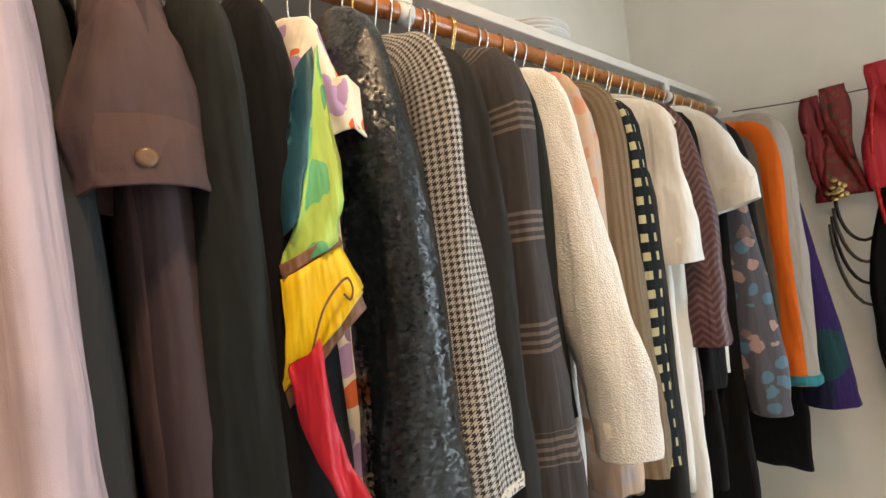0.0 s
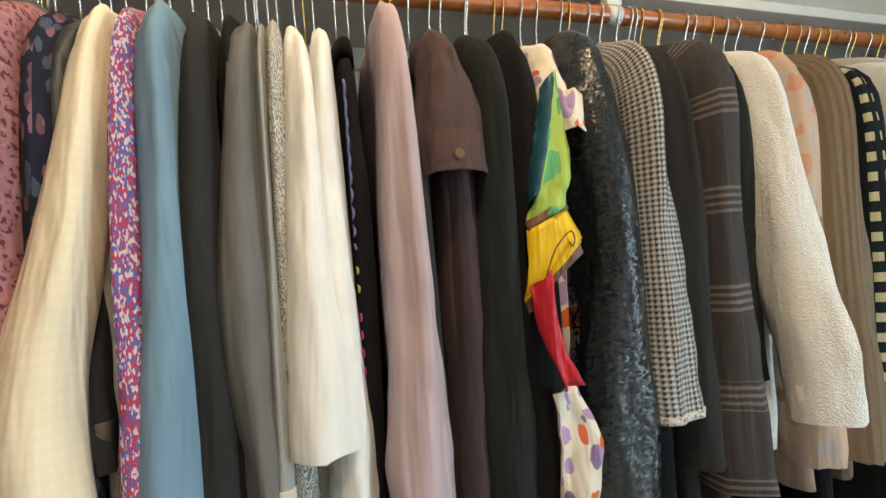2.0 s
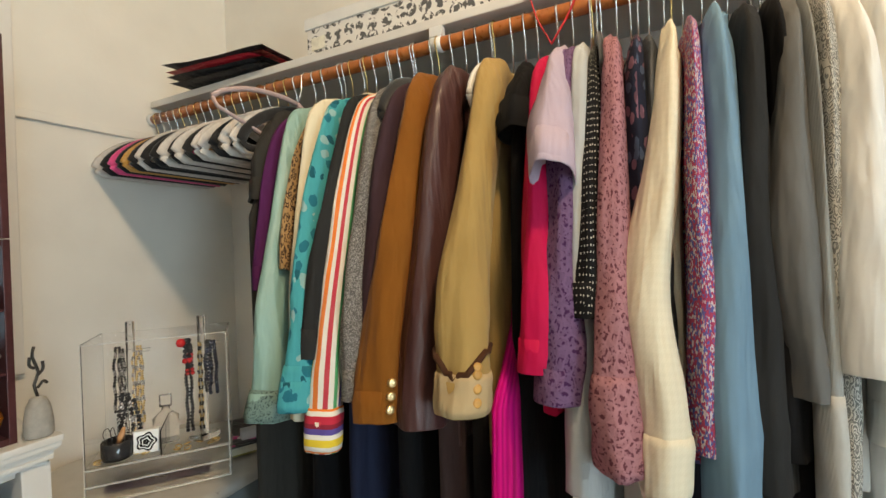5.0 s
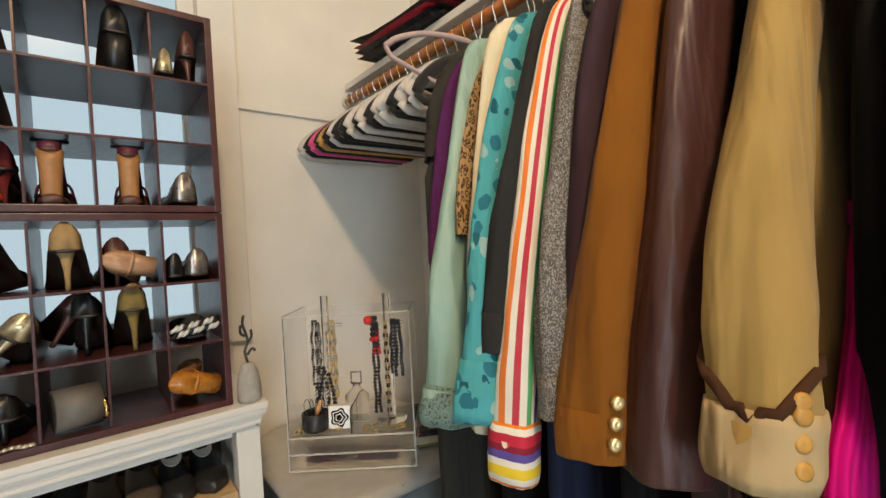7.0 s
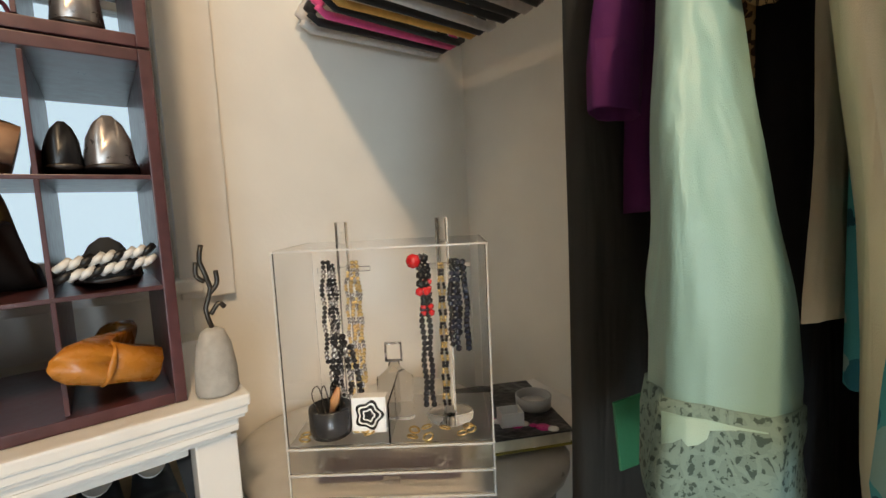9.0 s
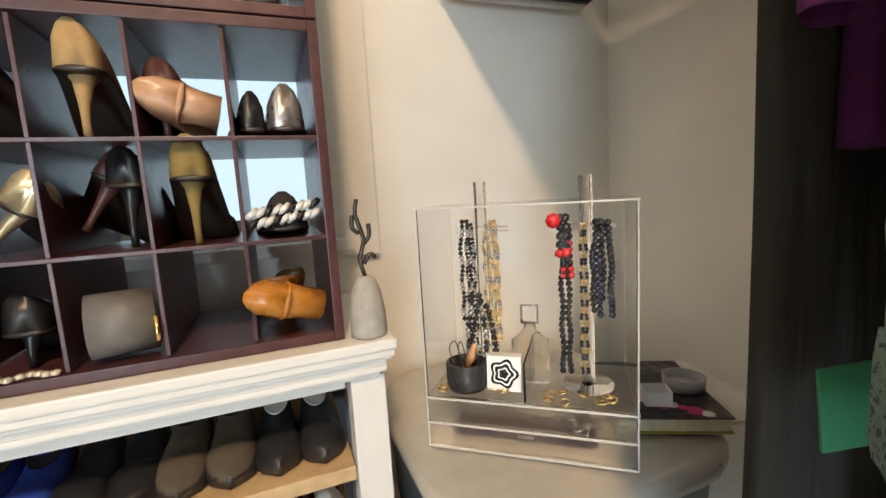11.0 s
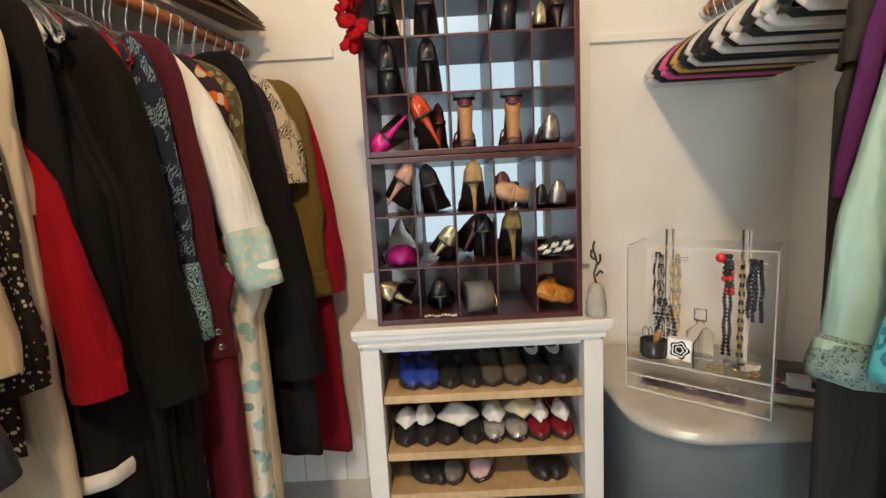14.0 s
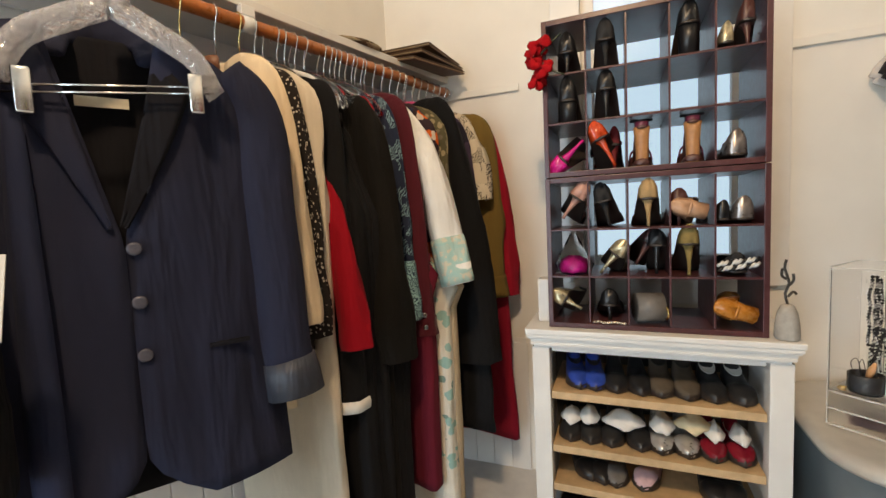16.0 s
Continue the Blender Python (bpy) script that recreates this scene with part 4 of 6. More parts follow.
# generic long clothes; the dark ones are added where the gaps lie in shade
for yy, mt, lab in ((-0.60, BLK, "long black trousers hanging behind blouses"), (-0.72, NAVY, "long navy trousers hanging behind shirts"), (-0.86, BLK2, "long black skirt hanging behind jackets"), (-0.97, BROWN, "long dark brown skirt hanging behind jackets"), (-1.05, BLK, "long black trousers hanging behind a tan coat"), (-1.49, NAVY, "long navy trousers between jackets"), (-1.60, BLK, "long black trousers between blazers"), (-1.83, CHAR, "long charcoal skirt behind a mauve jacket"), (-1.95, BLK, "long black trousers between blazers"), (-2.15, BLK, "long black skirt behind a sequinned jacket"), (-2.24, BLK2, "long black dress behind a houndstooth jacket"), (-2.45, BLK, "long black trousers behind a plaid jacket"), (-2.62, BLK, "long black skirt behind a blouse"), (-2.88, CHAR, "long charcoal trousers behind a shirt"), (-3.0, WHITEC, "long white skirt behind a white shirt"), (-3.35, BLK, "long black skirt behind a cream blouse")):
    garment("trousers" if "trousers" in lab else "skirt" if "skirt" in lab else "dress", R(yy), lab, mt, -1.55, None, hw=0.235, thick=0.03, category="trousers" if "trousers" in lab else "skirt" if "skirt" in lab else "dress", hang=None)

# brown V-shaped trim on the tan coat's cuff
TANOB = bpy.data.objects["suede_coat"]
TRIM = []
ELBOW[0], STRAIGHT[0], SHOULDER[0] = 0.0, False, 0.205
for f in np.linspace(0, 1, 15):
    zz = -0.690 - 0.068 * (1 - abs(f - 0.5) * 2)
    ring = min(sleeve_rings(0.41, -0.817, 0.068, 0.036, TAN_SEED, 18, 60, -0.022), key=lambda r: abs(sum(q[2] for q in r) / 18 - zz))
    mid = sum((Vector(q) for q in ring), Vector()) / 18
    k = 5.2 - 9.0 * f
    q = Vector(ring[int(math.floor(k)) % 18]).lerp(Vector(ring[(int(math.floor(k)) + 1) % 18]), k - math.floor(k))
    TRIM.append(mid + (q - mid) * 1.04)
part("trim", tube(TRIM, 0.006, 0.003, 8, Vector((1, 0.4, 0))), fb("dark_brown_suede", "plain", (0.07, 0.03, 0.015)), TANOB, "dark brown V-shaped trim")

# silk scarf knotted over the floral blouse
SCLIME = fb("lime_silk", "floral", (0.42, 0.62, 0.12), (0.10, 0.48, 0.22), (0.62, 0.72, 0.30), size=0.09, rough=0.45)
SCYEL = fb("yellow_silk", "plain", (0.88, 0.55, 0.01), rough=0.45)
SCBR = fb("brown_silk", "plain", (0.20, 0.085, 0.045), rough=0.5)
SCRED = fb("red_silk", "plain", (0.55, 0.012, 0.03), rough=0.45)
SCTEAL = fb("teal_silk", "plain", (0.01, 0.09, 0.13), rough=0.45)


scarf = thing("silk_scarf", R(-2.015) @ Matrix.Diagonal((1, 0.60, 0.92, 1)), "lime, yellow and red silk scarf draped down the blouse", "scarf", "")
part("upper_fold", strip([(0.262, 0.015, -0.33), (0.268, -0.015, -0.45), (0.262, -0.05, -0.53)], [(0.275, 0.055, -0.27), (0.285, 0.045, -0.42), (0.285, 0.036, -0.50)]), SCLIME, scarf)
part("dark_fold", strip([(0.262, 0.0, -0.32), (0.262, -0.045, -0.49)], [(0.274, 0.03, -0.28), (0.274, 0.0, -0.45)], seed=2), SCTEAL, scarf)
part("yellow_panel", strip([(0.266, -0.058, -0.535), (0.262, -0.066, -0.62), (0.258, -0.066, -0.655)], [(0.288, 0.040, -0.505), (0.296, 0.052, -0.545), (0.300, 0.056, -0.560)], wave=0.006), SCYEL, scarf)
part("border", strip([(0.264, -0.057, -0.520), (0.265, -0.058, -0.536)], [(0.287, 0.036, -0.490), (0.288, 0.040, -0.505)], 5, wave=0.004), SCBR, scarf)
part("border", strip([(0.258, -0.066, -0.655), (0.258, -0.066, -0.672)], [(0.300, 0.056, -0.560), (0.301, 0.058, -0.578)], 5, wave=0.004), SCBR, scarf)
part("red_tail", strip([(0.278, -0.064, -0.63), (0.290, -0.05, -0.72), (0.30, -0.02, -0.79)], [(0.290, -0.025, -0.60), (0.302, -0.005, -0.71), (0.308, 0.02, -0.78)], seed=4), SCRED, scarf)
part("floral_tail", strip([(0.278, -0.035, -0.80), (0.284, -0.025, -0.90), (0.284, -0.02, -1.0)], [(0.29, 0.03, -0.79), (0.30, 0.065, -0.88), (0.298, 0.06, -0.99)], seed=7), FLOR, scarf)

for i in range(44):
    yy = -0.47 - 0.081 * i
    hanger(("brass", "wire", "brass", "wire", "velvet")[i % 5], R(yy, ((i * 31) % 11 - 5) * 1.2), "hangers on the long rail")
for yy, tw, kd in ((-1.288, 8, "velvet"), (-2.43, -6, "velvet"), (-1.03, 5, "white"), (-0.80, 6, "velvet"), (-3.02, 4, "ivory")):
    hanger(kd, R(yy, tw), "empty hangers among the clothes on the long rail")
hanger("rose", pose(RX, -0.395, RZ, 0, 0, 165) @ pose(0, 0, 0, 0, -24, 0), "empty hangers on the long rail")

part("swirl", tube([(0.286, -0.035, -0.615), (0.292, -0.01, -0.57), (0.300, 0.025, -0.542), (0.302, 0.036, -0.552), (0.302, 0.03, -0.565), (0.301, 0.02, -0.558)], 0.0016, 0.0016, 5, count=24), SCBR, scarf, "brown painted swirl")

# red ribbon hung from the shelf over a hanger
solid("red_ribbon", join(tube([(0.90, -1.12, 1.93), (0.885, -1.15, 1.80), (0.872, -1.19, 1.712)], 0.005, 0.002, 6, count=10), tube([(0.90, -1.29, 1.95), (0.885, -1.24, 1.80), (0.872, -1.19, 1.712)], 0.005, 0.002, 6, count=10)), fb("red_ribbon", "plain", (0.65, 0.01, 0.015), rough=0.5), O, "thin red ribbon looped over the rail", "ribbon", smooth=True)

# ---- things on the shelves ----
m, nt, bs = nodes_of("damask_print_card")
co = nt.nodes.new("ShaderNodeTexCoord")
vo = node(nt, "TexVoronoi", Scale=22.0, Randomness=0.35)
no = node(nt, "TexNoise", Scale=60.0, Detail=3.0)
nt.links.new(co.outputs["Object"], vo.inputs["Vector"])
nt.links.new(co.outputs["Object"], no.inputs["Vector"])
f = calc(nt, "MULTIPLY", calc(nt, "LESS_THAN", vo.outputs["Distance"], 0.46), calc(nt, "GREATER_THAN", no.outputs[0], 0.48))
nt.links.new(blend(nt, f, (0.74, 0.72, 0.68), (0.10, 0.10, 0.10)), bs.inputs["Base Color"])
bs.inputs["Roughness"].default_value = 0.4
DAMASK = m
bx = thing("storage_box", pose(0.93, -0.382, 1.877, 0, 0, 0), "white storage box with a dark grey damask print", "box")
part("box_body", box(0.0, 0.28, -0.74, 0.0, 0.0, 0.095, 0.003), DAMASK, bx, smooth=False)
part("lid", box(-0.006, 0.286, -0.746, 0.006, 0.09, 0.128, 0.004), WPLAS, bx, "plain white lid", smooth=False)
part("label", box(-0.0025, -0.0005, -0.075, -0.02, 0.02, 0.06), surface("paper_label", (0.75, 0.72, 0.6), 0.7, 60, 0.2), bx, "small paper label", smooth=False)
bag = thing("folded_bag", pose(1.02, 0.10, 1.877), "folded black and red bag lying on the shelf", "bag")
for i in range(4):
    part("fold", strip([(-0.13, -0.33, 0.01 + 0.018 * i), (-0.15, 0.0, 0.012 + 0.022 * i), (-0.16 - 0.01 * i, 0.12, 0.008 + 0.02 * i)], [(0.14, -0.33, 0.01 + 0.018 * i), (0.14, 0.0, 0.012 + 0.02 * i), (0.13, 0.10, 0.01 + 0.02 * i)], 12, 0.012, 0.01, i * 2.0), fb("black_bag_nylon", "plain", (0.012, 0.012, 0.014), rough=0.5) if i != 2 else SCRED, bag)
stack = thing("plate_stack", pose(1.06, -2.95, 1.876), "stack of white plates on the shelf", "plates")
for i in range(4):
    part("plate", moved(turned([(0.02, 0.0), (0.07, 0.002), (0.10, 0.008), (0.145, 0.022), (0.147, 0.026), (0.10, 0.013), (0.06, 0.008), (0.0, 0.008)], 32), Matrix.Translation((0.004 * (i % 2), 0, 0.012 * i))), WPLAS, stack)
hat = thing("felt_hat", pose(1.02, -2.12, 1.876), "black felt hat on the shelf", "hat")
part("brim", turned([(0.0, 0.0), (0.13, 0.0), (0.145, 0.012), (0.13, 0.008), (0.08, 0.01)], 28), BVELV, hat)
part("crown", turned([(0.085, 0.005), (0.082, 0.06), (0.07, 0.085), (0.03, 0.09), (0.0, 0.082)], 28), BVELV, hat)
# short shelf: a woven hat, brown leather folders
wh = thing("woven_hat", LEFT @ pose(-0.14, -0.52, 1.813), "patterned woven straw hat on the short shelf", "hat")
part("brim", turned([(0.0, 0.0), (0.15, 0.0), (0.165, 0.008), (0.10, 0.012), (0.0, 0.012)], 28), fb("straw_weave", "tweed", (0.42, 0.33, 0.2), (0.12, 0.08, 0.05), (0.5, 0.42, 0.28), size=0.01), wh)
part("crown", turned([(0.09, 0.01), (0.085, 0.035), (0.05, 0.05), (0.0, 0.052)], 28), fb("straw_weave", "tweed", (0, 0, 0)), wh)
FOLD = surface("brown_leather_folder", (0.10, 0.05, 0.022), 0.4, 40, 0.25, 0.08, 120)
for i in range(3):
    fo = thing("leather_folder", LEFT @ pose(-0.04, -0.21, 1.812 + 0.016 * i, 0, 10 - 4 * i, 9 * i - 8), "flat dark brown leather folder lying on the short shelf", "folder", "leather folders")
    part("cover", moved(box(-0.17, 0.15, -0.13, 0.17, 0.0, 0.004, 0.001), O.copy()), FOLD, fo, smooth=False)
    part("cover", moved(box(-0.17, 0.15, -0.13, 0.17, 0.009, 0.013, 0.001), O.copy()), FOLD, fo, smooth=False)
    part("page_block", box(-0.165, 0.145, -0.125, 0.165, 0.0042, 0.0088), surface("folder_pages", (0.45, 0.32, 0.18), 0.7, 60, 0.2), fo, smooth=False)


# ---- short rail ----
def L(u, turn=0.0, v=0.0):
    return LEFT @ pose(v, -u, LZ, 0, 0, turn)


S = "clothes on the short rail"


def gl(name, u, label, mat, **k):
    k.setdefault("group", S)
    garment(name, L(u, v=k.pop("v", 0.0)), label, mat, **k)


gl("coat", 0.03, "crimson red coat against the end wall", fb("red_wool", "plain", (0.36, 0.012, 0.03)), hem=-0.98, sleeve=(0.33, -0.90), a=0.05, b=0.034, category="coat", hang="white")
gl("skirt", 0.06, "long dark red skirt", fb("dark_red_cloth", "plain", (0.26, 0.01, 0.025)), hem=-1.53, hw=0.27, flare=1.2, category="skirt", hang=None)
gl("khaki_jacket", 0.10, "olive khaki jacket with wide cuffs", fb("khaki_wool", "plain", (0.19, 0.125, 0.035)), hem=-0.95, sleeve=(0.30, -0.90), a=0.075, b=0.046, category="jacket", collar=fb("khaki_wool", "plain", (0, 0, 0)), cuff=fb("khaki_wool", "plain", (0, 0, 0)), cuff_len=0.09, hang="white")
gl("fringed_top", 0.185, "cream and black leaf print top with fringed sleeves", fb("cream_leaf_print", "fronds", (0.70, 0.62, 0.48), (0.05, 0.04, 0.035), size=0.03), hem=-0.75, sleeve=(0.285, -0.50), a=0.072, b=0.036, category="top", hang="pale")
gl("jacket", 0.27, "dark plum and navy patterned jacket", fb("navy_plum_print", "batik", (0.022, 0.016, 0.035), (0.10, 0.07, 0.13), (0.02, 0.018, 0.03), size=0.13), hem=-1.05, sleeve=(0.31, -0.85), a=0.055, b=0.034, category="jacket", hang="pink")
gl("jacket", 0.33, "black jacket dotted with small studs", fb("black_studded", "sprig", (0.015, 0.016, 0.02), (0.5, 0.48, 0.42), size=0.03), hem=-1.0, sleeve=(0.28, -0.8), a=0.05, b=0.03, category="jacket", hang="pink")
gl("coat", 0.365, "long black coat with a full hem", BLK2, hem=-1.34, sleeve=(0.40, -1.08), a=0.10, b=0.042, hw=0.30, flare=1.3, category="coat", hang="velvet")
gl("blouse", 0.41, "olive and cream printed blouse", fb("olive_print", "floral", (0.10, 0.09, 0.05), (0.34, 0.28, 0.17), (0.16, 0.14, 0.10), size=0.03), hem=-0.9, sleeve=(0.25, -0.6), a=0.05, b=0.026, category="blouse", hang="wire")
gl("top", 0.455, "black top with orange and white printed flowers", fb("orange_flower_print", "floral", (0.04, 0.025, 0.03), (0.75, 0.14, 0.02), (0.62, 0.52, 0.42), size=0.055), hem=-0.8, sleeve=(0.245, -0.36), a=0.05, b=0.028, category="top", hang="wire")
gl("trousers", 0.47, "navy patterned trousers", NAVY, hem=-1.45, hw=0.15, thick=0.03, category="trousers", hang=None)
gl("white_jacket", 0.56, "cream jacket with mint brocade cuffs", WHITEC, hem=-0.7, stiff=True, sleeve=(0.42, -0.765), a=0.056, b=0.036, category="jacket", cuff=fb("mint_brocade", "lace", (0.62, 0.60, 0.48), (0.36, 0.58, 0.55), size=0.05), cuff_len=0.15, hang="white")
gl("trousers", 0.535, "cream trousers with a mint vine print", fb("mint_vine_print", "floral", (0.72, 0.68, 0.58), (0.28, 0.50, 0.46), (0.66, 0.64, 0.55), size=0.045), hem=-1.55, hw=0.15, thick=0.04, v=0.17, drop=0.55, category="trousers", hang=None)
gl("trousers", 0.505, "cream corduroy trousers", fb("cream_cord", "rib", (0.60, 0.48, 0.33), (0.52, 0.41, 0.27), size=0.008), hem=-1.55, hw=0.15, thick=0.035, v=0.175, drop=0.55, category="trousers", hang=None)
gl("maroon_jacket", 0.605, "maroon velvet jacket with two metal buttons", fb("maroon_velvet", "plain", (0.085, 0.012, 0.02), sheen=0.1), hem=-1.05, sleeve=(0.30, -0.93), a=0.06, b=0.026, buttons=(CHROME, 2, 0.035, 16), hw=0.25, category="jacket", hang="velvet")
gl("trousers", 0.60, "maroon trousers", fb("maroon_cloth", "plain", (0.13, 0.012, 0.025)), hem=-1.45, hw=0.16, thick=0.035, v=0.14, drop=0.5, category="trousers", hang=None)
gl("print_dress", 0.66, "navy dress with pale blue leaves and a lacy cuff", fb("navy_blue_leaf", "fronds", (0.02, 0.028, 0.055), (0.20, 0.33, 0.37), size=0.03), hem=-1.4, sleeve=(0.285, -0.87), a=0.044, b=0.020, category="dress", cuff=fb("pale_blue_leaf", "paisley", (0.03, 0.06, 0.09), (0.30, 0.52, 0.54), size=0.02), cuff_len=0.20, hang="velvet")
gl("top", 0.70, "bright red top", fb("bright_red", "plain", (0.60, 0.01, 0.02)), hem=-0.5, hw=0.17, sleeve=(0.20, -0.30), a=0.03, b=0.02, category="top", hang="velvet")
gl("leather_coat", 0.76, "long black coat with wide sleeves", fb("black_wool_coat", "plain", (0.009, 0.008, 0.007)), hem=-1.55, sleeve=(0.33, -0.92), a=0.072, b=0.05, hw=0.265, drop=0.04, category="coat", hang=None)
gl("trousers", 0.86, "black trousers on a clip hanger", BLK, hem=-1.55, sleeve=None, hw=0.272, thick=0.045, drop=0.06, category="trousers", hang=None)
for uu, out in ((0.70, 0.268), (0.735, 0.262), (0.805, 0.276), (0.83, 0.27)):
    gl("trousers", uu, "black trousers hung by the waist on a clip hanger", BLK2, hem=-1.55, hw=out, thick=0.03, drop=0.07, category="trousers", hang=None)
gl("jacket", 0.92, "red jacket", fb("scarlet_wool", "plain", (0.30, 0.006, 0.015)), hem=-0.9, hw=0.14, drop=0.22, sleeve=(0.33, -0.66), a=0.05, b=0.028, category="jacket", hang=None)
gl("jacket", 0.895, "black jacket with a white turned-back cuff", BLK2, hem=-0.9, hw=0.18, sleeve=(0.27, -1.07), a=0.042, b=0.03, cuff=WHITEC, cuff_len=0.045, category="jacket", hang="white")
gl("blouse", 0.965, "cream blouse with a tiered skirt hem", fb("cream_linen", "plain", (0.62, 0.54, 0.42)), hem=-1.55, sleeve=(0.24, -0.55), a=0.05, b=0.03, hw=0.25, category="blouse", hang="clear")
gl("print_blouse", 1.01, "black blouse with a small white flower print", fb("black_white_sprig", "sprig", (0.02, 0.016, 0.014), (0.62, 0.56, 0.46), size=0.012), hem=-0.95, sleeve=(0.275, -0.83), a=0.045, b=0.028, category="blouse", hang="wood")
gl("cream_coat", 1.075, "cream wool coat", fb("cream_wool", "plain", (0.70, 0.56, 0.38)), hem=-1.0, sleeve=(0.32, -0.78), a=0.07, b=0.036, category="coat", hang="wire")
gl("brown_bag_strap", 1.16, "brown leather handbag with long straps over the rail", fb("brown_strap_leather", "plain", (0.16, 0.06, 0.025), rough=0.4), hem=-0.62, hw=0.16, thick=0.03, category="bag", hang="brass")
gl("long_coat", 1.62, "black coat hanging at the open end of the rail", BLK, hem=-1.2, sleeve=(0.30, -0.92), a=0.07, b=0.045, category="coat", hang="clear")
gl("skirt", 1.52, "dark navy wool skirt", NAVY, hem=-1.25, hw=0.24, flare=1.1, category="skirt", hang="clear")
gl("coat", 1.75, "dark brown coat", BROWN, hem=-1.2, sleeve=(0.28, -0.9), category="coat", hang="velvet")

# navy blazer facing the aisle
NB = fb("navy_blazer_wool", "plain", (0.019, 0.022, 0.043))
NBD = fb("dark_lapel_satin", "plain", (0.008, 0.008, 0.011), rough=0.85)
JM = pose(-0.905, -0.955, 1.625, 0, 0, 57)      # x: along the shoulders, -y: towards the aisle
jk = thing("navy_blazer", JM, "navy blazer facing the aisle with dark lapels and three grey buttons", "blazer", S)


def half_front(sgn, x_in_top, x_in_bot, out):
    rings = []
    for i in range(26):
        s = i / 25
        z = -0.105 - 0.825 * s
        xo = out * (0.86 + 0.14 * min(1, s * 3)) * (1 + 0.14 * s)
        xi = x_in_top + (x_in_bot - x_in_top) * min(1, s / 0.42)
        if s > 0.86:
            xi += 0.10 * ((s - 0.86) / 0.14) ** 2
        front, back = [], []
        for k in range(9):
            f = k / 8
            x = xi + (xo - xi) * f
            y = -0.055 * math.cos(f * 1.35) - 0.008 + 0.008 * noise.noise(Vector((x * 8, z * 5, sgn)))
            zz = z - (0.038 * f * f) * max(0, 1 - s * 4)
            front.append((sgn * x, y, zz))
            back.append((sgn * x, y + 0.006, zz))
        rings.append(front + back[::-1])
    return loft(rings)


part("front_panel", half_front(1, 0.075, 0.004, 0.225), NB, jk)
part("front_panel", half_front(-1, 0.075, -0.004, 0.225), NB, jk)
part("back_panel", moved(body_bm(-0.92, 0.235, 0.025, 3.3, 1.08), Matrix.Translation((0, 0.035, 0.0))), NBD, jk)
part("collar", tube([(-0.075, -0.035, -0.14), (-0.06, 0.02, -0.085), (0.0, 0.04, -0.07), (0.06, 0.02, -0.085), (0.075, -0.035, -0.14)], 0.028, 0.008, 8, count=16), NB, jk)
part("lapel", strip([(0.075, -0.062, -0.14), (0.04, -0.070, -0.28), (0.008, -0.072, -0.42)], [(0.125, -0.060, -0.19), (0.085, -0.072, -0.28), (0.012, -0.073, -0.425)], 12, 0.006, 0.003), NBD, jk, "black edge of the lapel")
part("lapel", strip([(-0.075, -0.062, -0.14), (-0.04, -0.070, -0.28), (-0.008, -0.072, -0.42)], [(-0.12, -0.060, -0.20), (-0.08, -0.072, -0.28), (-0.012, -0.073, -0.425)], 12, 0.006, 0.003), NB, jk)


def arm(sgn):
    pts = spline([(0.185, 0.0, -0.135), (0.24, 0.0, -0.21), (0.252, -0.01, -0.44), (0.262, -0.03, -0.70), (0.266, -0.04, -0.77)], 24)
    rings = []
    for i, p in enumerate(pts):
        s = i / 23
        t = (pts[min(i + 1, 23)] - pts[max(i - 1, 0)]).normalized()
        up = t.cross(Vector((0, 1, 0))).normalized()
        w = (0.044 + 0.014 * min(1, s * 3)) * (1 - 0.12 * s)
        ring = []
        for k in range(16):
            th = 2 * math.pi * k / 16
            f = 1 + 0.12 * noise.noise(Vector((math.cos(th) * 1.5, math.sin(th) * 1.5 + 5, s * 6 + sgn)))
            q = p + up * (w * f * math.cos(th)) + Vector((0, 1, 0)) * (w * 0.8 * f * math.sin(th))
            ring.append((sgn * q.x, q.y, q.z))
        rings.append(ring)
    return loft(rings)


for sg in (1, -1):
    slv = part("sleeve", arm(sg), NB, jk)
    part("turned_cuff", tube([(sg * 0.263, -0.032, -0.715), (sg * 0.266, -0.036, -0.74), (sg * 0.27, -0.042, -0.79)], [0.054, 0.057, 0.059], [0.045, 0.048, 0.050], 16), fb("satin_cuff_lining", "plain", (0.030, 0.036, 0.052), rough=0.5), slv, "turned-back satin cuff")
BTN = surface("grey_button", (0.09, 0.09, 0.115), 0.25, 50, 0.3, 0.03, 90)
for zb in (-0.46, -0.552, -0.644):
    part("button", moved(turned([(0.001, 0.005), (0.004, 0.004), (0.008, 0.006), (0.0115, 0.004), (0.0115, 0.0)], 18), Matrix.Translation((0.016, -0.064, zb)) @ Euler((radians(90), 0, 0)).to_matrix().to_4x4()), BTN, jk)
part("pocket_welt", box(0.115, 0.185, -0.058, -0.050, -0.655, -0.647, 0.001), NBD, jk, smooth=False)
part("label", box(-0.045, 0.03, -0.004, 0.0, -0.215, -0.198), surface("woven_label", (0.6, 0.56, 0.45), 0.8, 60, 0.1), jk, "cream woven label", smooth=False)
CHM = JM @ pose(0.018, 0, -0.022) @ Matrix.Diagonal((0.70, 1, 0.92, 1))
ch = thing("clip_hanger", CHM, "clear plastic clip hanger holding the blazer in front of the rail", "hanger")
part("shoulder", tube([(0.0, -0.075, -0.05), (0.08, -0.078, -0.085), (0.16, -0.078, -0.125), (0.205, -0.075, -0.19)], 0.023, 0.014, 10, count=14), CLEARH, ch)
part("shoulder", tube([(0.0, -0.075, -0.05), (-0.08, -0.078, -0.085), (-0.16, -0.078, -0.125), (-0.205, -0.075, -0.19)], 0.023, 0.014, 10, count=14), CLEARH, ch)
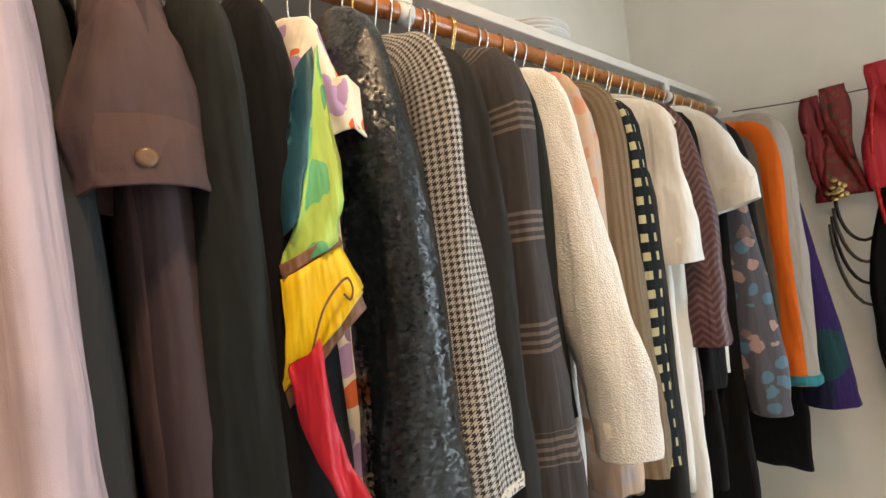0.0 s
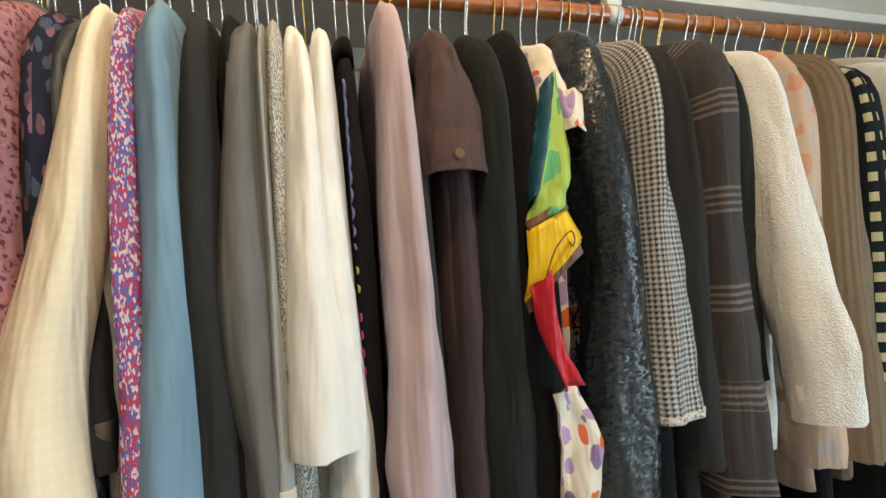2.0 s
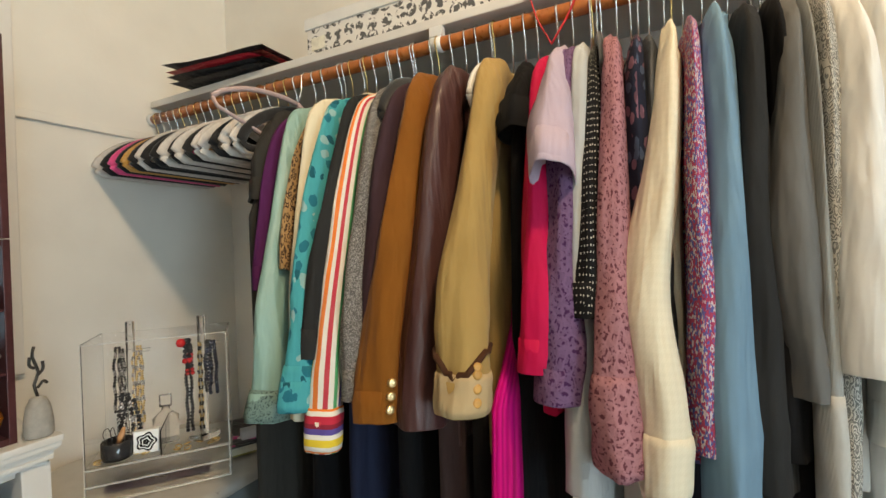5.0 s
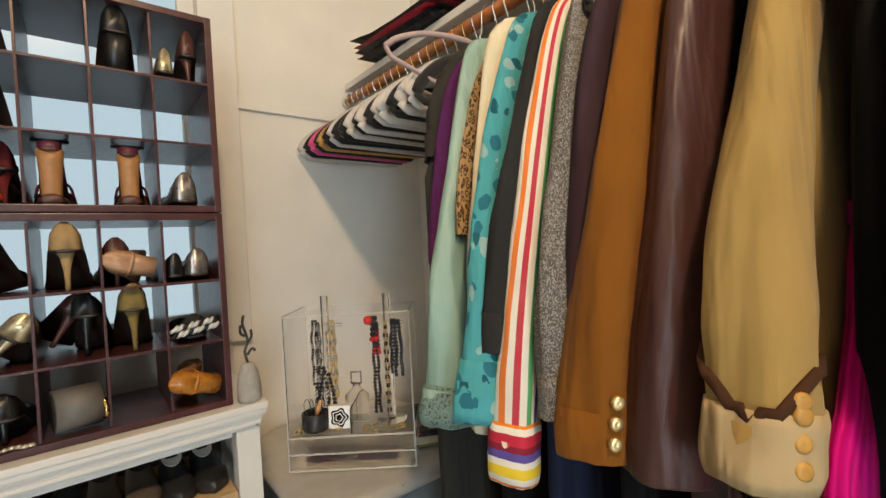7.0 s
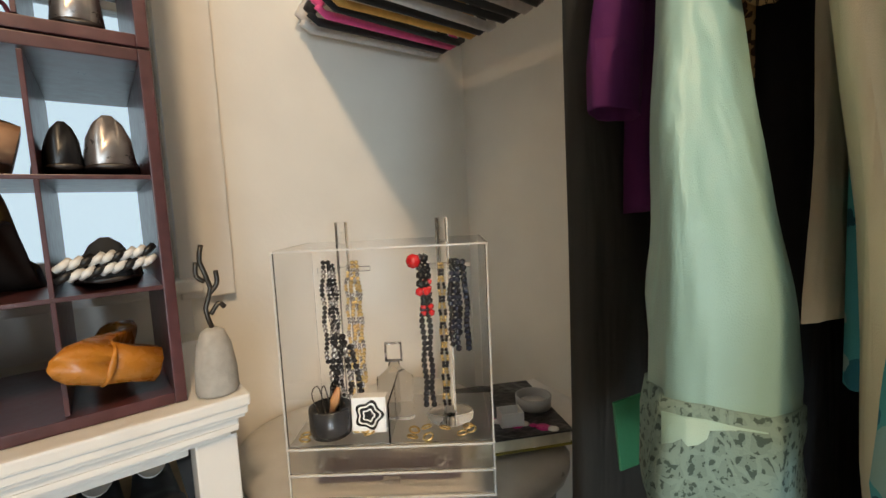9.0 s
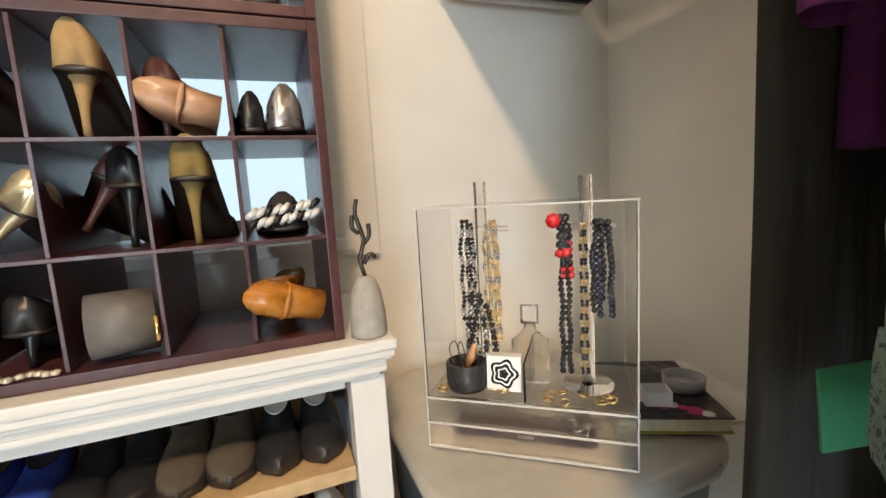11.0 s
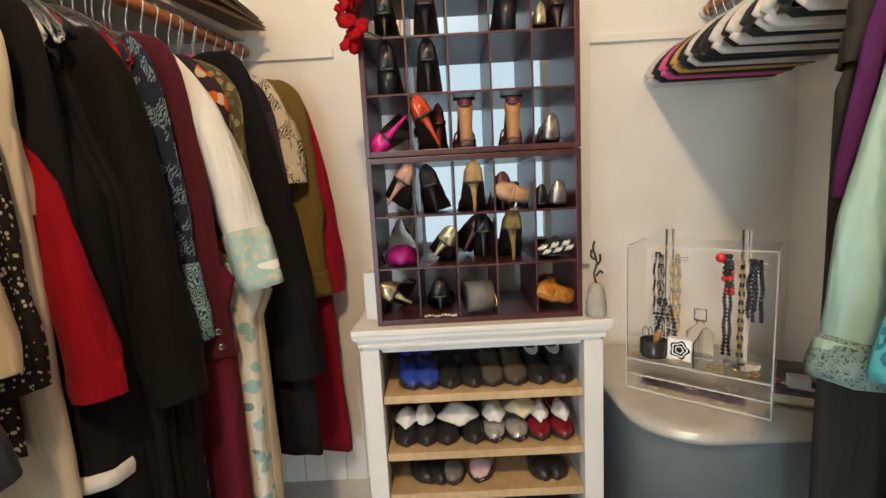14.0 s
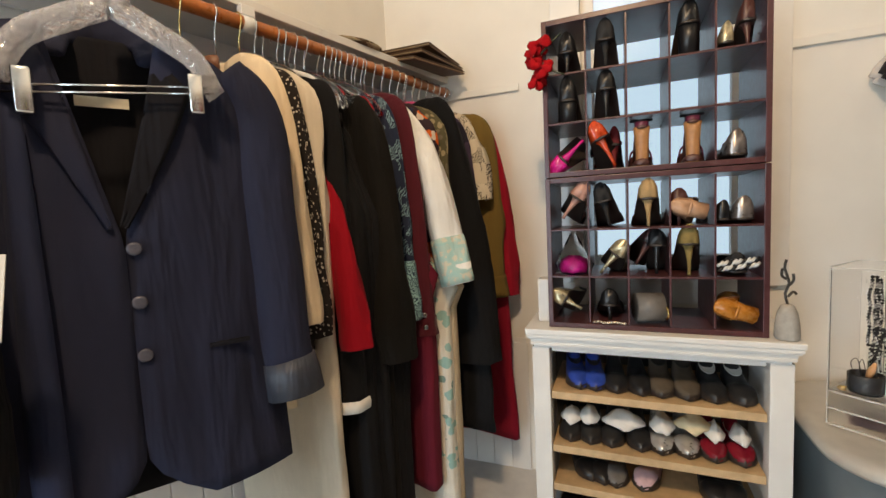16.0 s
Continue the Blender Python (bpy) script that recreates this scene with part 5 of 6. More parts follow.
part("neck", box(-0.04, 0.04, -0.09, -0.062, -0.055, 0.01, 0.008), CLEARH, ch)
part("bar", tube([(-0.2, -0.085, -0.205), (0.2, -0.085, -0.175)], 0.002, 0.002, 6), CHROME, ch)
part("bar", tube([(-0.2, -0.085, -0.217), (0.2, -0.085, -0.187)], 0.002, 0.002, 6), CHROME, ch)
for xc, zc in ((0.155, -0.185), (-0.16, -0.205)):
    part("clip", box(xc - 0.016, xc + 0.016, -0.10, -0.074, zc - 0.045, zc + 0.028, 0.005), CHROME, ch)
back = CHM.inverted() @ L(1.33) @ Vector((0, 0, 0.021))
part("hook", tube([(0, -0.075, 0.0), (0, -0.07, 0.06), tuple(Vector((0, -0.03, 0.085)).lerp(back, 0.35)), tuple(back + Vector((0, -0.03, 0.004))), tuple(back)], 0.0022, 0.0022, 6, count=16), CHROME, ch)
tag = thing("price_tag", LEFT @ pose(0.36, -1.60, 1.18, 0, 8, 60), "white paper price tag tied to a coat", "tag")
part("card", box(-0.035, 0.035, -0.001, 0.001, -0.11, 0.0, 0.0004), surface("tag_card", (0.72, 0.68, 0.6), 0.7, 40, 0.08), tag, smooth=False)
part("string", tube([(0, 0, 0), (-0.02, 0.0, 0.08), (-0.06, 0.01, 0.16)], 0.001, 0.001, 5, count=8), WPLAS, tag)
for i in range(3):
    hanger("clear", L(0.80 + 0.035 * i, 14 - 9 * i), "clip hangers on the short rail")
for uu, tw, kd in ((0.74, 14, "clear"), (0.79, -10, "clear"), (0.845, 18, "clear"), (0.885, 6, "white"), (0.93, -8, "clear"), (0.30, -6, "pink"), (0.22, 5, "white")):
    hanger(kd, L(uu, tw, -0.015), "empty hangers among the clothes on the short rail")
for i in range(16):
    hanger("wire", L(0.05 + 0.045 * i, (i * 29) % 9 - 4), "wire hangers on the short rail")

# ---- white shoe cabinet under the window ----
cabm = pose(0, 0, 0)
cab = thing("shoe_cabinet", cabm, "white painted cabinet with open pine shoe shelves", "cabinet")
CX, CY0, CY1 = 0.355, -0.004, 0.34
part("top", box(-0.383, 0.383, -0.038, 0.36, 0.782, 0.80, 0.004), WHITE, cab, smooth=False)
prof = [(-0.034, 0.782), (-0.030, 0.770), (-0.022, 0.764), (-0.022, 0.752), (-0.012, 0.742), (-0.008, 0.732)]
for i in range(len(prof) - 1):
    (ya, za), (yb, zb) = prof[i], prof[i + 1]
    d = -0.034 - ya
    part("moulding", box(-0.379 - d, 0.379 + d, ya, 0.355, zb, za, 0.002), WHITE, cab, smooth=False)
part("apron", box(-0.30, 0.30, -0.001, 0.018, 0.718, 0.732, 0.002), WHITE, cab, smooth=False)
for sx in (-1, 1):
    part("post", box(sx * 0.308, sx * 0.366, -0.006, 0.05, 0.0, 0.732, 0.003), WHITE, cab, smooth=False)
    part("side_panel", box(sx * 0.335, sx * 0.352, 0.05, 0.34, 0.04, 0.732, 0.002), WHITE, cab, smooth=False)
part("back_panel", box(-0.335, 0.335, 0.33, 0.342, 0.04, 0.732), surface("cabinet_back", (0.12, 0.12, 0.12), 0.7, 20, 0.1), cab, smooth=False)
SHELVES = (0.575, 0.385, 0.245, 0.09)
for z in SHELVES:
    part("shelf_board", box(-0.306, 0.306, 0.004, 0.33, z - 0.026, z, 0.003), PINE, cab, smooth=False)

# ---- shoe cubby: two stacked organisers, open to the window ----
CW, UH, CD, TH = 0.3065, 0.4925, 0.295, 0.014
for n, zb in enumerate((0.80, 0.80 + UH + 0.003)):
    cu = thing("shoe_organiser", pose(0, 0.0, zb + 0.001), "dark mahogany shoe organiser with fifteen cubbies" + (" on the white cabinet" if n == 0 else " stacked on another"), "shoe rack", "shoe organisers")
    for sx in (-1, 1):
        part("side_panel", box(sx * (CW - 0.015), sx * CW, 0, CD, 0, UH, 0.0015), MAHOG, cu, smooth=False)
    part("bottom_board", box(-CW + 0.015, CW - 0.015, 0.001, CD, 0, 0.016, 0.0015), MAHOG, cu, smooth=False)
    part("top_board", box(-CW + 0.015, CW - 0.015, 0.001, CD, UH - 0.016, UH, 0.0015), MAHOG, cu, smooth=False)
    for r in (1, 2):
        z = 0.016 + (UH - 0.032) * r / 3
        part("shelf_board", box(-CW + 0.015, CW - 0.015, 0.004, CD - 0.004, z - 0.003, z + 0.003, 0.0008), MAHOG, cu, smooth=False)
    for c in (1, 2, 3, 4):
        x = -CW + 0.015 + (2 * CW - 0.03) * c / 5
        for r in range(3):
            za = 0.016 + (UH - 0.032) * r / 3 + 0.003
            part("divider", box(x - 0.0028, x + 0.0028, 0.005, CD - 0.005, za, za + (UH - 0.032) / 3 - 0.006, 0.0008), MAHOG, cu, smooth=False)


def cell(c, r):
    """Middle of a cubby's floor: column 0-4 from the left, row 0-5 from the bottom."""
    x = -CW + 0.015 + (2 * CW - 0.03) * (c + 0.5) / 5
    n, k = divmod(r, 3)
    return x, 0.80 + n * (UH + 0.003) + 0.001 + (0.0165 if k == 0 else 0.016 + (UH - 0.032) * k / 3 + 0.0035)


# ---- shoes ----
def leather(name, color, rough=0.4):
    return surface(name, color, rough, 60, 0.18, 0.06, 220)


def upper_bm(L0, w, h, toe=0.5, back=0.055, seed=0.0):
    rings = []
    n = 22
    for i in range(n):
        s = (i / (n - 1)) ** 1.5
        y = s * L0
        base = h * (0.5 + 0.5 * math.cos(math.pi * min(1, max(0, (s - 0.10) / 0.58)))) + 0.004
        wid = w * (0.34 + 0.16 * math.sin(min(1, s / 0.72) * math.pi / 2) ** 2) if s < 0.72 else w * 0.5 * (1 - ((s - 0.72) / 0.28) ** (1.6 + toe)) ** 0.6 + 0.004
        if s < 0.12:
            wid *= 0.5 + 0.5 * math.sqrt(max(0, 1 - (1 - s / 0.12) ** 2))
        hi = back * (1 - 0.55 * min(1, s / 0.4)) if s < 0.62 else 0.025 + 0.018 * max(0, 1 - abs(s - 0.75) / 0.25)
        if s > 0.9:
            hi *= 0.75
        ring = []
        for k in range(14):
            a = 2 * math.pi * k / 14
            c, d = math.cos(a), math.sin(a)
            ring.append((wid * math.copysign(abs(c) ** 0.7, c) * (1 - 0.10 * max(0, d)), y, base + (hi * max(0, d) ** 0.55 if d > 0 else 0.004 * d)))
        rings.append(ring)
    return loft(rings)


def pump(m, color_mat, label, h=0.10, w=0.084, L0=0.21, heel_mat=None, block=False, group="shoes in the organiser", lining=None, sole=None, back=0.055, open_top=True):
    """A court shoe: heel at y=0, toe towards +y."""
    sh = thing("high_heel_shoe" if h > 0.04 else "flat_shoe", m, label, "shoe", group)
    part("upper", upper_bm(L0, w, h, back=back), color_mat, sh)
    hm = heel_mat or color_mat
    if h > 0.03:
        if block:
            part("heel", loft([[(sx * a, y0 + sy * b, z) for sx, sy in ((-1, -0.3), (-0.5, -1), (0.5, -1), (1, -0.3), (1, 1), (-1, 1))] for a, b, y0, z in ((0.024, 0.020, 0.026, 0.0), (0.024, 0.021, 0.026, h * 0.6), (0.029, 0.027, 0.032, h + 0.008))]), hm, sh)
        else:
            part("heel", tube([(0, 0.014, 0.0), (0, 0.013, 0.02), (0, 0.016, h * 0.5), (0, 0.024, h * 0.85), (0, 0.034, h + 0.006)], [0.0055, 0.005, 0.0065, 0.012, 0.026], [0.0055, 0.005, 0.0065, 0.012, 0.024], 10, Vector((1, 0, 0))), hm, sh)
    part("sole", moved(upper_bm(L0 * 1.005, w * 1.04, h, back=0.004), Matrix.Translation((0, -0.001, -0.0035))), sole or leather("dark_sole", (0.03, 0.022, 0.018)), sh)
    # flat disc instead of a hollow; its default dark colour paints the shade inside
    ln = lining or leather("dark_opening_shade", (0.02, 0.018, 0.016), 0.8)
    zt = h + back * 0.86
    if open_top:
        part("opening", moved(turned([(0.001, 0.0), (0.6, 0.0), (0.94, 0.0), (1.0, 0.0022), (1.02, 0.001), (1.0, -0.001)], 18), Matrix.Translation((0, L0 * 0.28, zt - 0.021 - h * 0.16)) @ Euler((radians(-8 - 330 * h * 0.6), 0, 0)).to_matrix().to_4x4() @ Matrix.Diagonal((w * 0.31, L0 * 0.22, 1, 1))), ln, sh)
    return sh


def tilted(x, y, z, rx=0, ry=0, rz=0):
    return pose(x, y, z, rx, ry, rz)


BL = leather("black_leather", (0.014, 0.014, 0.015), 0.35)
BS = leather("black_suede", (0.016, 0.016, 0.017), 0.85)
TN = leather("nude_leather", (0.52, 0.30, 0.18), 0.35)
TNH = leather("tan_heel", (0.42, 0.20, 0.08), 0.45)
OL = leather("olive_suede", (0.24, 0.17, 0.055), 0.85)
CG = leather("caramel_leather", (0.50, 0.19, 0.03), 0.28)
SV = surface("pewter_leather", (0.35, 0.31, 0.29), 0.3, 60, 0.3, 0.1, 120, metal=0.7)
GD = surface("pale_gold_leather", (0.55, 0.47, 0.30), 0.3, 60, 0.25, 0.1, 120, metal=0.6)
RD = leather("orange_red_patent", (0.55, 0.06, 0.015), 0.18)
MG = leather("magenta_satin", (0.62, 0.015, 0.22), 0.3)
BR = leather("brown_leather", (0.09, 0.035, 0.03), 0.4)
GR = leather("grey_leather", (0.15, 0.14, 0.13), 0.5)


def in_cell(c, r, dx=0.0, y=0.03, dz=0.001, rx=0, ry=0, rz=0):
    x, z = cell(c, r)
    return tilted(x + dx, y, z + dz, rx, ry, rz)


for c, r, mat, lab, h, kw in [
    (4, 0, CG, "glossy caramel leather pump lying on its side", 0.06, K(pos=K(dx=0.048, y=-0.005, dz=0.042, ry=-72, rz=14), block=True, sole=CG, back=0.062, open_top=False)),
    (4, 1, BS, "black and white plaited sandal", 0.012, K(pos=K(dx=0.0, y=0.02))),
    (4, 2, SV, "pewter metallic flat shoe", 0.012, K(pos=K(dx=0.018, y=0.03), back=0.065)),
    (4, 2, BL, "black flat shoe beside a pewter one", 0.012, K(pos=K(dx=-0.03, y=0.04, rz=6), w=0.06)),
    (4, 3, SV, "pewter metallic ballet flat", 0.012, K(pos=K(dx=0.0, y=0.03), back=0.07)),
    (3, 1, OL, "olive suede stiletto pump", 0.095, K(pos=K(dx=-0.005, y=0.02), back=0.06)),
    (3, 2, TN, "nude leather pump lying on its side with a tan heel", 0.05, K(pos=K(dx=0.045, y=0.02, dz=0.038, ry=-75, rz=8), block=True, sole=TN, open_top=False)),
    (3, 2, BR, "brown leather pump with a round heel", 0.05, K(pos=K(dx=-0.03, y=0.04), back=0.06)),
    (2, 2, leather("camel_suede", (0.40, 0.26, 0.12), 0.8), "camel suede stiletto pump", 0.085, K(pos=K(dx=0.0, y=0.01), back=0.06)),
    (2, 1, BR, "brown strappy heel resting on its side", 0.08, K(pos=K(dx=-0.035, y=0.06, dz=0.03, ry=30, rz=4), back=0.05)),
    (2, 1, BL, "black slingback heel leaning on a divider", 0.09, K(pos=K(dx=0.022, y=0.05, rz=-10), back=0.05)),
    (1, 1, GD, "pale gold stiletto pump", 0.08, K(pos=K(dx=-0.03, y=0.04, rz=-14, ry=38, dz=0.004))),
    (0, 0, GD, "pale gold pump lying down", 0.06, K(pos=K(dx=0.03, y=0.03, dz=0.04, ry=-60, rz=6))),
    (1, 2, BS, "black suede stiletto pump", 0.08, K(pos=K(dx=0.005, y=0.03, ry=-12, dz=0.006), back=0.06)),
    (0, 2, leather("rose_nude_leather", (0.50, 0.26, 0.20), 0.35), "rose nude patent pump standing on its toe", 0.08, K(pos=K(dx=-0.025, y=0.02, dz=0.035, ry=35, rz=-6), back=0.06)),
    (0, 3, MG, "magenta satin stiletto pump tipped over", 0.085, K(pos=K(dx=0.046, y=0.02, dz=0.098, ry=-132, rz=0))),
    (1, 3, RD, "orange red patent stiletto pump", 0.095, K(pos=K(dx=0.026, y=0.01, ry=-26, rz=8, dz=0.010))),
    (1, 3, leather("dark_red_suede", (0.16, 0.01, 0.012), 0.8), "dark red pump behind an orange red one", 0.08, K(pos=K(dx=0.022, y=0.075), w=0.055, L0=0.19)),
    (0, 4, BL, "black leather ankle shoe with a block heel", 0.07, K(pos=K(dx=0.0, y=0.02), block=True, back=0.075, w=0.085)),
    (1, 4, BL, "black leather pump with a slim heel", 0.09, K(pos=K(dx=0.0, y=0.02), back=0.055)),
    (0, 5, BL, "black leather heel in the top row", 0.07, K(pos=K(dx=0.0, y=0.03), back=0.06)),
    (1, 5, BS, "black suede heel in the top row", 0.085, K(pos=K(dx=0.0, y=0.02), back=0.06)),
    (3, 5, BL, "tall black heeled shoe in the top row", 0.09, K(pos=K(dx=-0.005, y=0.02), block=True, back=0.06)),
    (4, 5, GD, "gold sandal in the top row", 0.015, K(pos=K(dx=-0.028, y=0.02), w=0.055)),
    (4, 5, BR, "brown leather heel in the top row", 0.07, K(pos=K(dx=0.024, y=0.03), back=0.06, w=0.06)),
    (1, 0, BL, "black satin sandal with jewelled straps", 0.05, K(pos=K(dx=0.0, y=0.05))),
]:
    kw = dict(kw)
    pump(in_cell(c, r, **kw.pop("pos")), mat, lab, h, **kw)



def strap_sandal(m, label):
    """A platform sandal seen from behind: a tall tapered heel, a thin sole, an ankle strap and toe straps."""
    plum = leather("plum_strap_leather", (0.12, 0.02, 0.05))
    sd = thing("high_heel_sandal", m, label, "shoe", "shoes in the organiser")
    part("heel", loft([[(sx * a, y0 + sy * b, z) for sx, sy in ((-1, -0.4), (-0.6, -1), (0.6, -1), (1, -0.4), (1, 1), (-1, 1))] for a, b, y0, z in ((0.017, 0.015, 0.020, 0.0), (0.017, 0.015, 0.020, 0.004), (0.018, 0.016, 0.021, 0.05), (0.021, 0.019, 0.025, 0.095), (0.023, 0.022, 0.028, 0.118))]), TNH, sd, "tan stacked heel")
    part("sole", upper_bm(0.20, 0.054, 0.112, back=0.006), BR, sd)
    part("platform", upper_bm(0.20, 0.074, 0.002, back=0.016), BR, sd)
    part("heel_counter", loft([[(0.021 * math.sin(a), 0.027 - 0.021 * math.cos(a), z) for a in np.linspace(-1.3, 1.3, 9)] + [(0.018 * math.sin(a), 0.027 - 0.018 * math.cos(a), z) for a in np.linspace(1.3, -1.3, 9)] for z in (0.114, 0.124, 0.134)]), plum, sd)
    part("ankle_strap", tube([(0.031 * math.cos(a), 0.05 + 0.034 * math.sin(a), 0.142 + 0.006 * math.sin(a)) for a in np.linspace(0, 2 * math.pi, 21)], 0.0025, 0.004, 6, Vector((0, 0, 1))), BL, sd)
    for y, z in ((0.125, 0.055), (0.155, 0.038)):
        part("toe_strap", tube([(-0.034, y, z - 0.03), (-0.026, y, z), (0.0, y, z + 0.012), (0.026, y, z), (0.034, y, z - 0.03)], 0.003, 0.009, 6, Vector((0, 1, 0)), 14), plum, sd)
    return sd


strap_sandal(in_cell(2, 3, dx=-0.016, y=0.01), "strappy sandal with a tall tan block heel")
strap_sandal(in_cell(3, 3, dx=0.002, y=0.01, rz=-5), "plum platform sandal with a tan stacked heel")

# plaited band of the sandal, wide grey belt, pink pouch, jewelled straps
x, z = cell(4, 1)
band = thing("plaited_band", pose(x, 0.02, z + 0.012, 0, 0, 8), "black and white plaited sandal strap", "strap")
for i in range(9):
    for j in range(2):
        part("plait", moved(tube([(-0.008, 0, -0.006), (0, -0.006, 0), (0.008, 0, 0.006)], 0.005, 0.004, 6), Matrix.Translation((-0.046 + i * 0.0115, -0.004, 0.012 + 0.015 * j + 0.012 * (i / 9)))), WPLAS if (i + j) % 3 else BL, band)
x, z = cell(2, 0)
belt = thing("rolled_belt", pose(x, 0.045, z + 0.052, 0, 0, 12), "wide grey leather belt rolled up with a gold buckle", "belt")
part("roll", moved(turned([(0.036, -0.04), (0.046, -0.04), (0.046, 0.04), (0.036, 0.04), (0.036, -0.04)], 26), Euler((0, radians(90), 0)).to_matrix().to_4x4()), GR, belt)
part("buckle", moved(tube([(0.02 * math.cos(a), 0.03 * math.sin(a), 0) for a in np.linspace(0, 6.28, 13)], 0.004, 0.004, 6), Matrix.Translation((0.04, -0.03, -0.01)) @ Euler((0, radians(90), 0)).to_matrix().to_4x4()), BRASS, belt)
x, z = cell(0, 1)
pch = thing("satin_pouch", pose(x + 0.005, 0.02, z + 0.001), "hot pink satin pouch in a clear plastic bag", "pouch")
part("pouch", loft([[(0.045 * s * math.cos(a), 0.05 + 0.05 * s * math.sin(a), zz + 0.004 * math.sin(5 * a)) for a in np.linspace(0, 2 * math.pi, 17)[:-1]] for s, zz in ((0.3, 0.003), (0.9, 0.006), (1.0, 0.022), (0.85, 0.042), (0.4, 0.054), (0.05, 0.056))]), MG, pch)
part("plastic_bag", loft([[((0.054 + 0.010 * math.sin(4 * a + zz * 60)) * s * math.cos(a), 0.045 + 0.06 * s * math.sin(a), zz) for a in np.linspace(0, 2 * math.pi, 19)[:-1]] for s, zz in ((0.95, 0.002), (1.02, 0.03), (0.85, 0.065), (0.45, 0.10), (0.18, 0.135))], cap=False), clear("thin_plastic", (1, 1, 1), 0.12, 1.08), pch, "clear plastic bag")
x, z = cell(1, 0)
jw = thing("jewelled_strap", pose(x, 0.012, z), "row of pale jewels on a sandal strap", "strap")
for i in range(10):
    part("jewel", moved(turned([(0.0, 0.0), (0.007, 0.001), (0.006, 0.006), (0.0, 0.008)], 7), Matrix.Translation((-0.045 + 0.01 * i, 0.006 * math.sin(i * 1.3), 0.001))), surface("pale_jewel", (0.7, 0.62, 0.5), 0.15, 60, 0.2, metal=0.5), jw)
# red cloth flower on the organiser
fl = thing("cloth_flower", pose(-0.305, -0.03, 1.66), "red cloth flowers clipped to the shoe organiser", "flower")
FRED = fb("red_flower_cloth", "plain", (0.38, 0.006, 0.010))
for ox, oz in ((0.0, 0.05), (-0.025, 0.01), (0.005, -0.02), (-0.012, -0.055)):
    for k in range(7):
        a = k * 0.9 + ox * 60
        part("petal", moved(loft([[(w * math.cos(b), 0.004 * math.sin(b) + 0.010 * s * s, s * 0.034 + 0.002 * math.sin(b * 3)) for b in np.linspace(0, 2 * math.pi, 9)[:-1]] for s, w in ((0, 0.003), (0.4, 0.011), (0.8, 0.014), (1.0, 0.007))]), Matrix.Translation((ox, -0.008 * (k % 3), oz)) @ Euler((radians(25 * ((k % 3) - 1)), a, 0)).to_matrix().to_4x4()), FRED, fl)
part("stem", tube([(0.0, 0.0, 0.0), (0.03, 0.005, -0.03), (0.07, 0.01, -0.05)], 0.003, 0.003, 6, count=8), leather("dark_stem", (0.03, 0.04, 0.02)), fl)
part("stem", tube([(0.0, 0.0, 0.02), (0.03, 0.005, 0.05), (0.06, 0.01, 0.075)], 0.003, 0.003, 6, count=8), leather("dark_stem", (0, 0, 0)), fl)

# stone bottle with a twisted stem beside the organiser
vs = thing("stone_bottle", pose(0.347, 0.0, 0.801), "pale stone bottle with a twisted metal twig stopper", "bottle")
part("bottle", turned([(0.0, 0.0), (0.026, 0.0), (0.030, 0.006), (0.029, 0.04), (0.024, 0.075), (0.016, 0.095), (0.008, 0.10), (0.0, 0.10)], 24), surface("pale_stone", (0.42, 0.40, 0.36), 0.75, 60, 0.2, 0.25, 180), vs)
TW = surface("dark_pewter", (0.09, 0.08, 0.07), 0.35, 60, 0.3, 0.1, 100, metal=0.8)
for pts in ([(0, 0, 0.10), (-0.006, 0, 0.13), (0.003, 0, 0.16), (-0.008, 0.0, 0.20), (-0.004, 0, 0.225)], [(0, 0, 0.12), (0.012, 0, 0.135), (0.02, 0, 0.128)], [(0.0, 0, 0.15), (0.012, 0, 0.165), (0.012, 0, 0.185)], [(-0.004, 0, 0.17), (-0.014, 0, 0.18), (-0.013, 0, 0.20)]):
    part("twig", tube(pts, 0.0035, 0.0035, 6, count=9), TW, vs)
bx2 = thing("white_carton", pose(-0.335, 0.10, 0.801), "narrow white carton beside the organiser", "box")
part("carton", box(-0.018, 0.018, -0.03, 0.03, 0, 0.15, 0.002), WPLAS, bx2, smooth=False)

# shoes on the cabinet shelves, toes outwards
SB = "shoes on the cabinet shelves"


def toe_out(x, z, mat, label, w=0.078, back=0.05, h=0.012, rz=0.0, lining=None, L0=0.24):
    pump(pose(x, 0.03 + L0, z + 0.006, 0, 0, 180 + rz), mat, label, h, w, L0, group=SB, lining=lining, back=back)


BLUE = leather("royal_blue_leather", (0.02, 0.06, 0.35), 0.4)
PAPER = surface("white_tissue", (0.75, 0.73, 0.69), 0.8, 30, 0.08, 0.3, 60)
YPAPER = surface("cream_tissue", (0.72, 0.60, 0.38), 0.8, 30, 0.1, 0.3, 60)
OLB = leather("olive_brown_suede", (0.085, 0.065, 0.045), 0.85)
RB = leather("burgundy_patent", (0.20, 0.008, 0.02), 0.2)
SL = surface("silver_leather", (0.55, 0.54, 0.53), 0.3, 60, 0.2, 0.05, 120, metal=0.7)
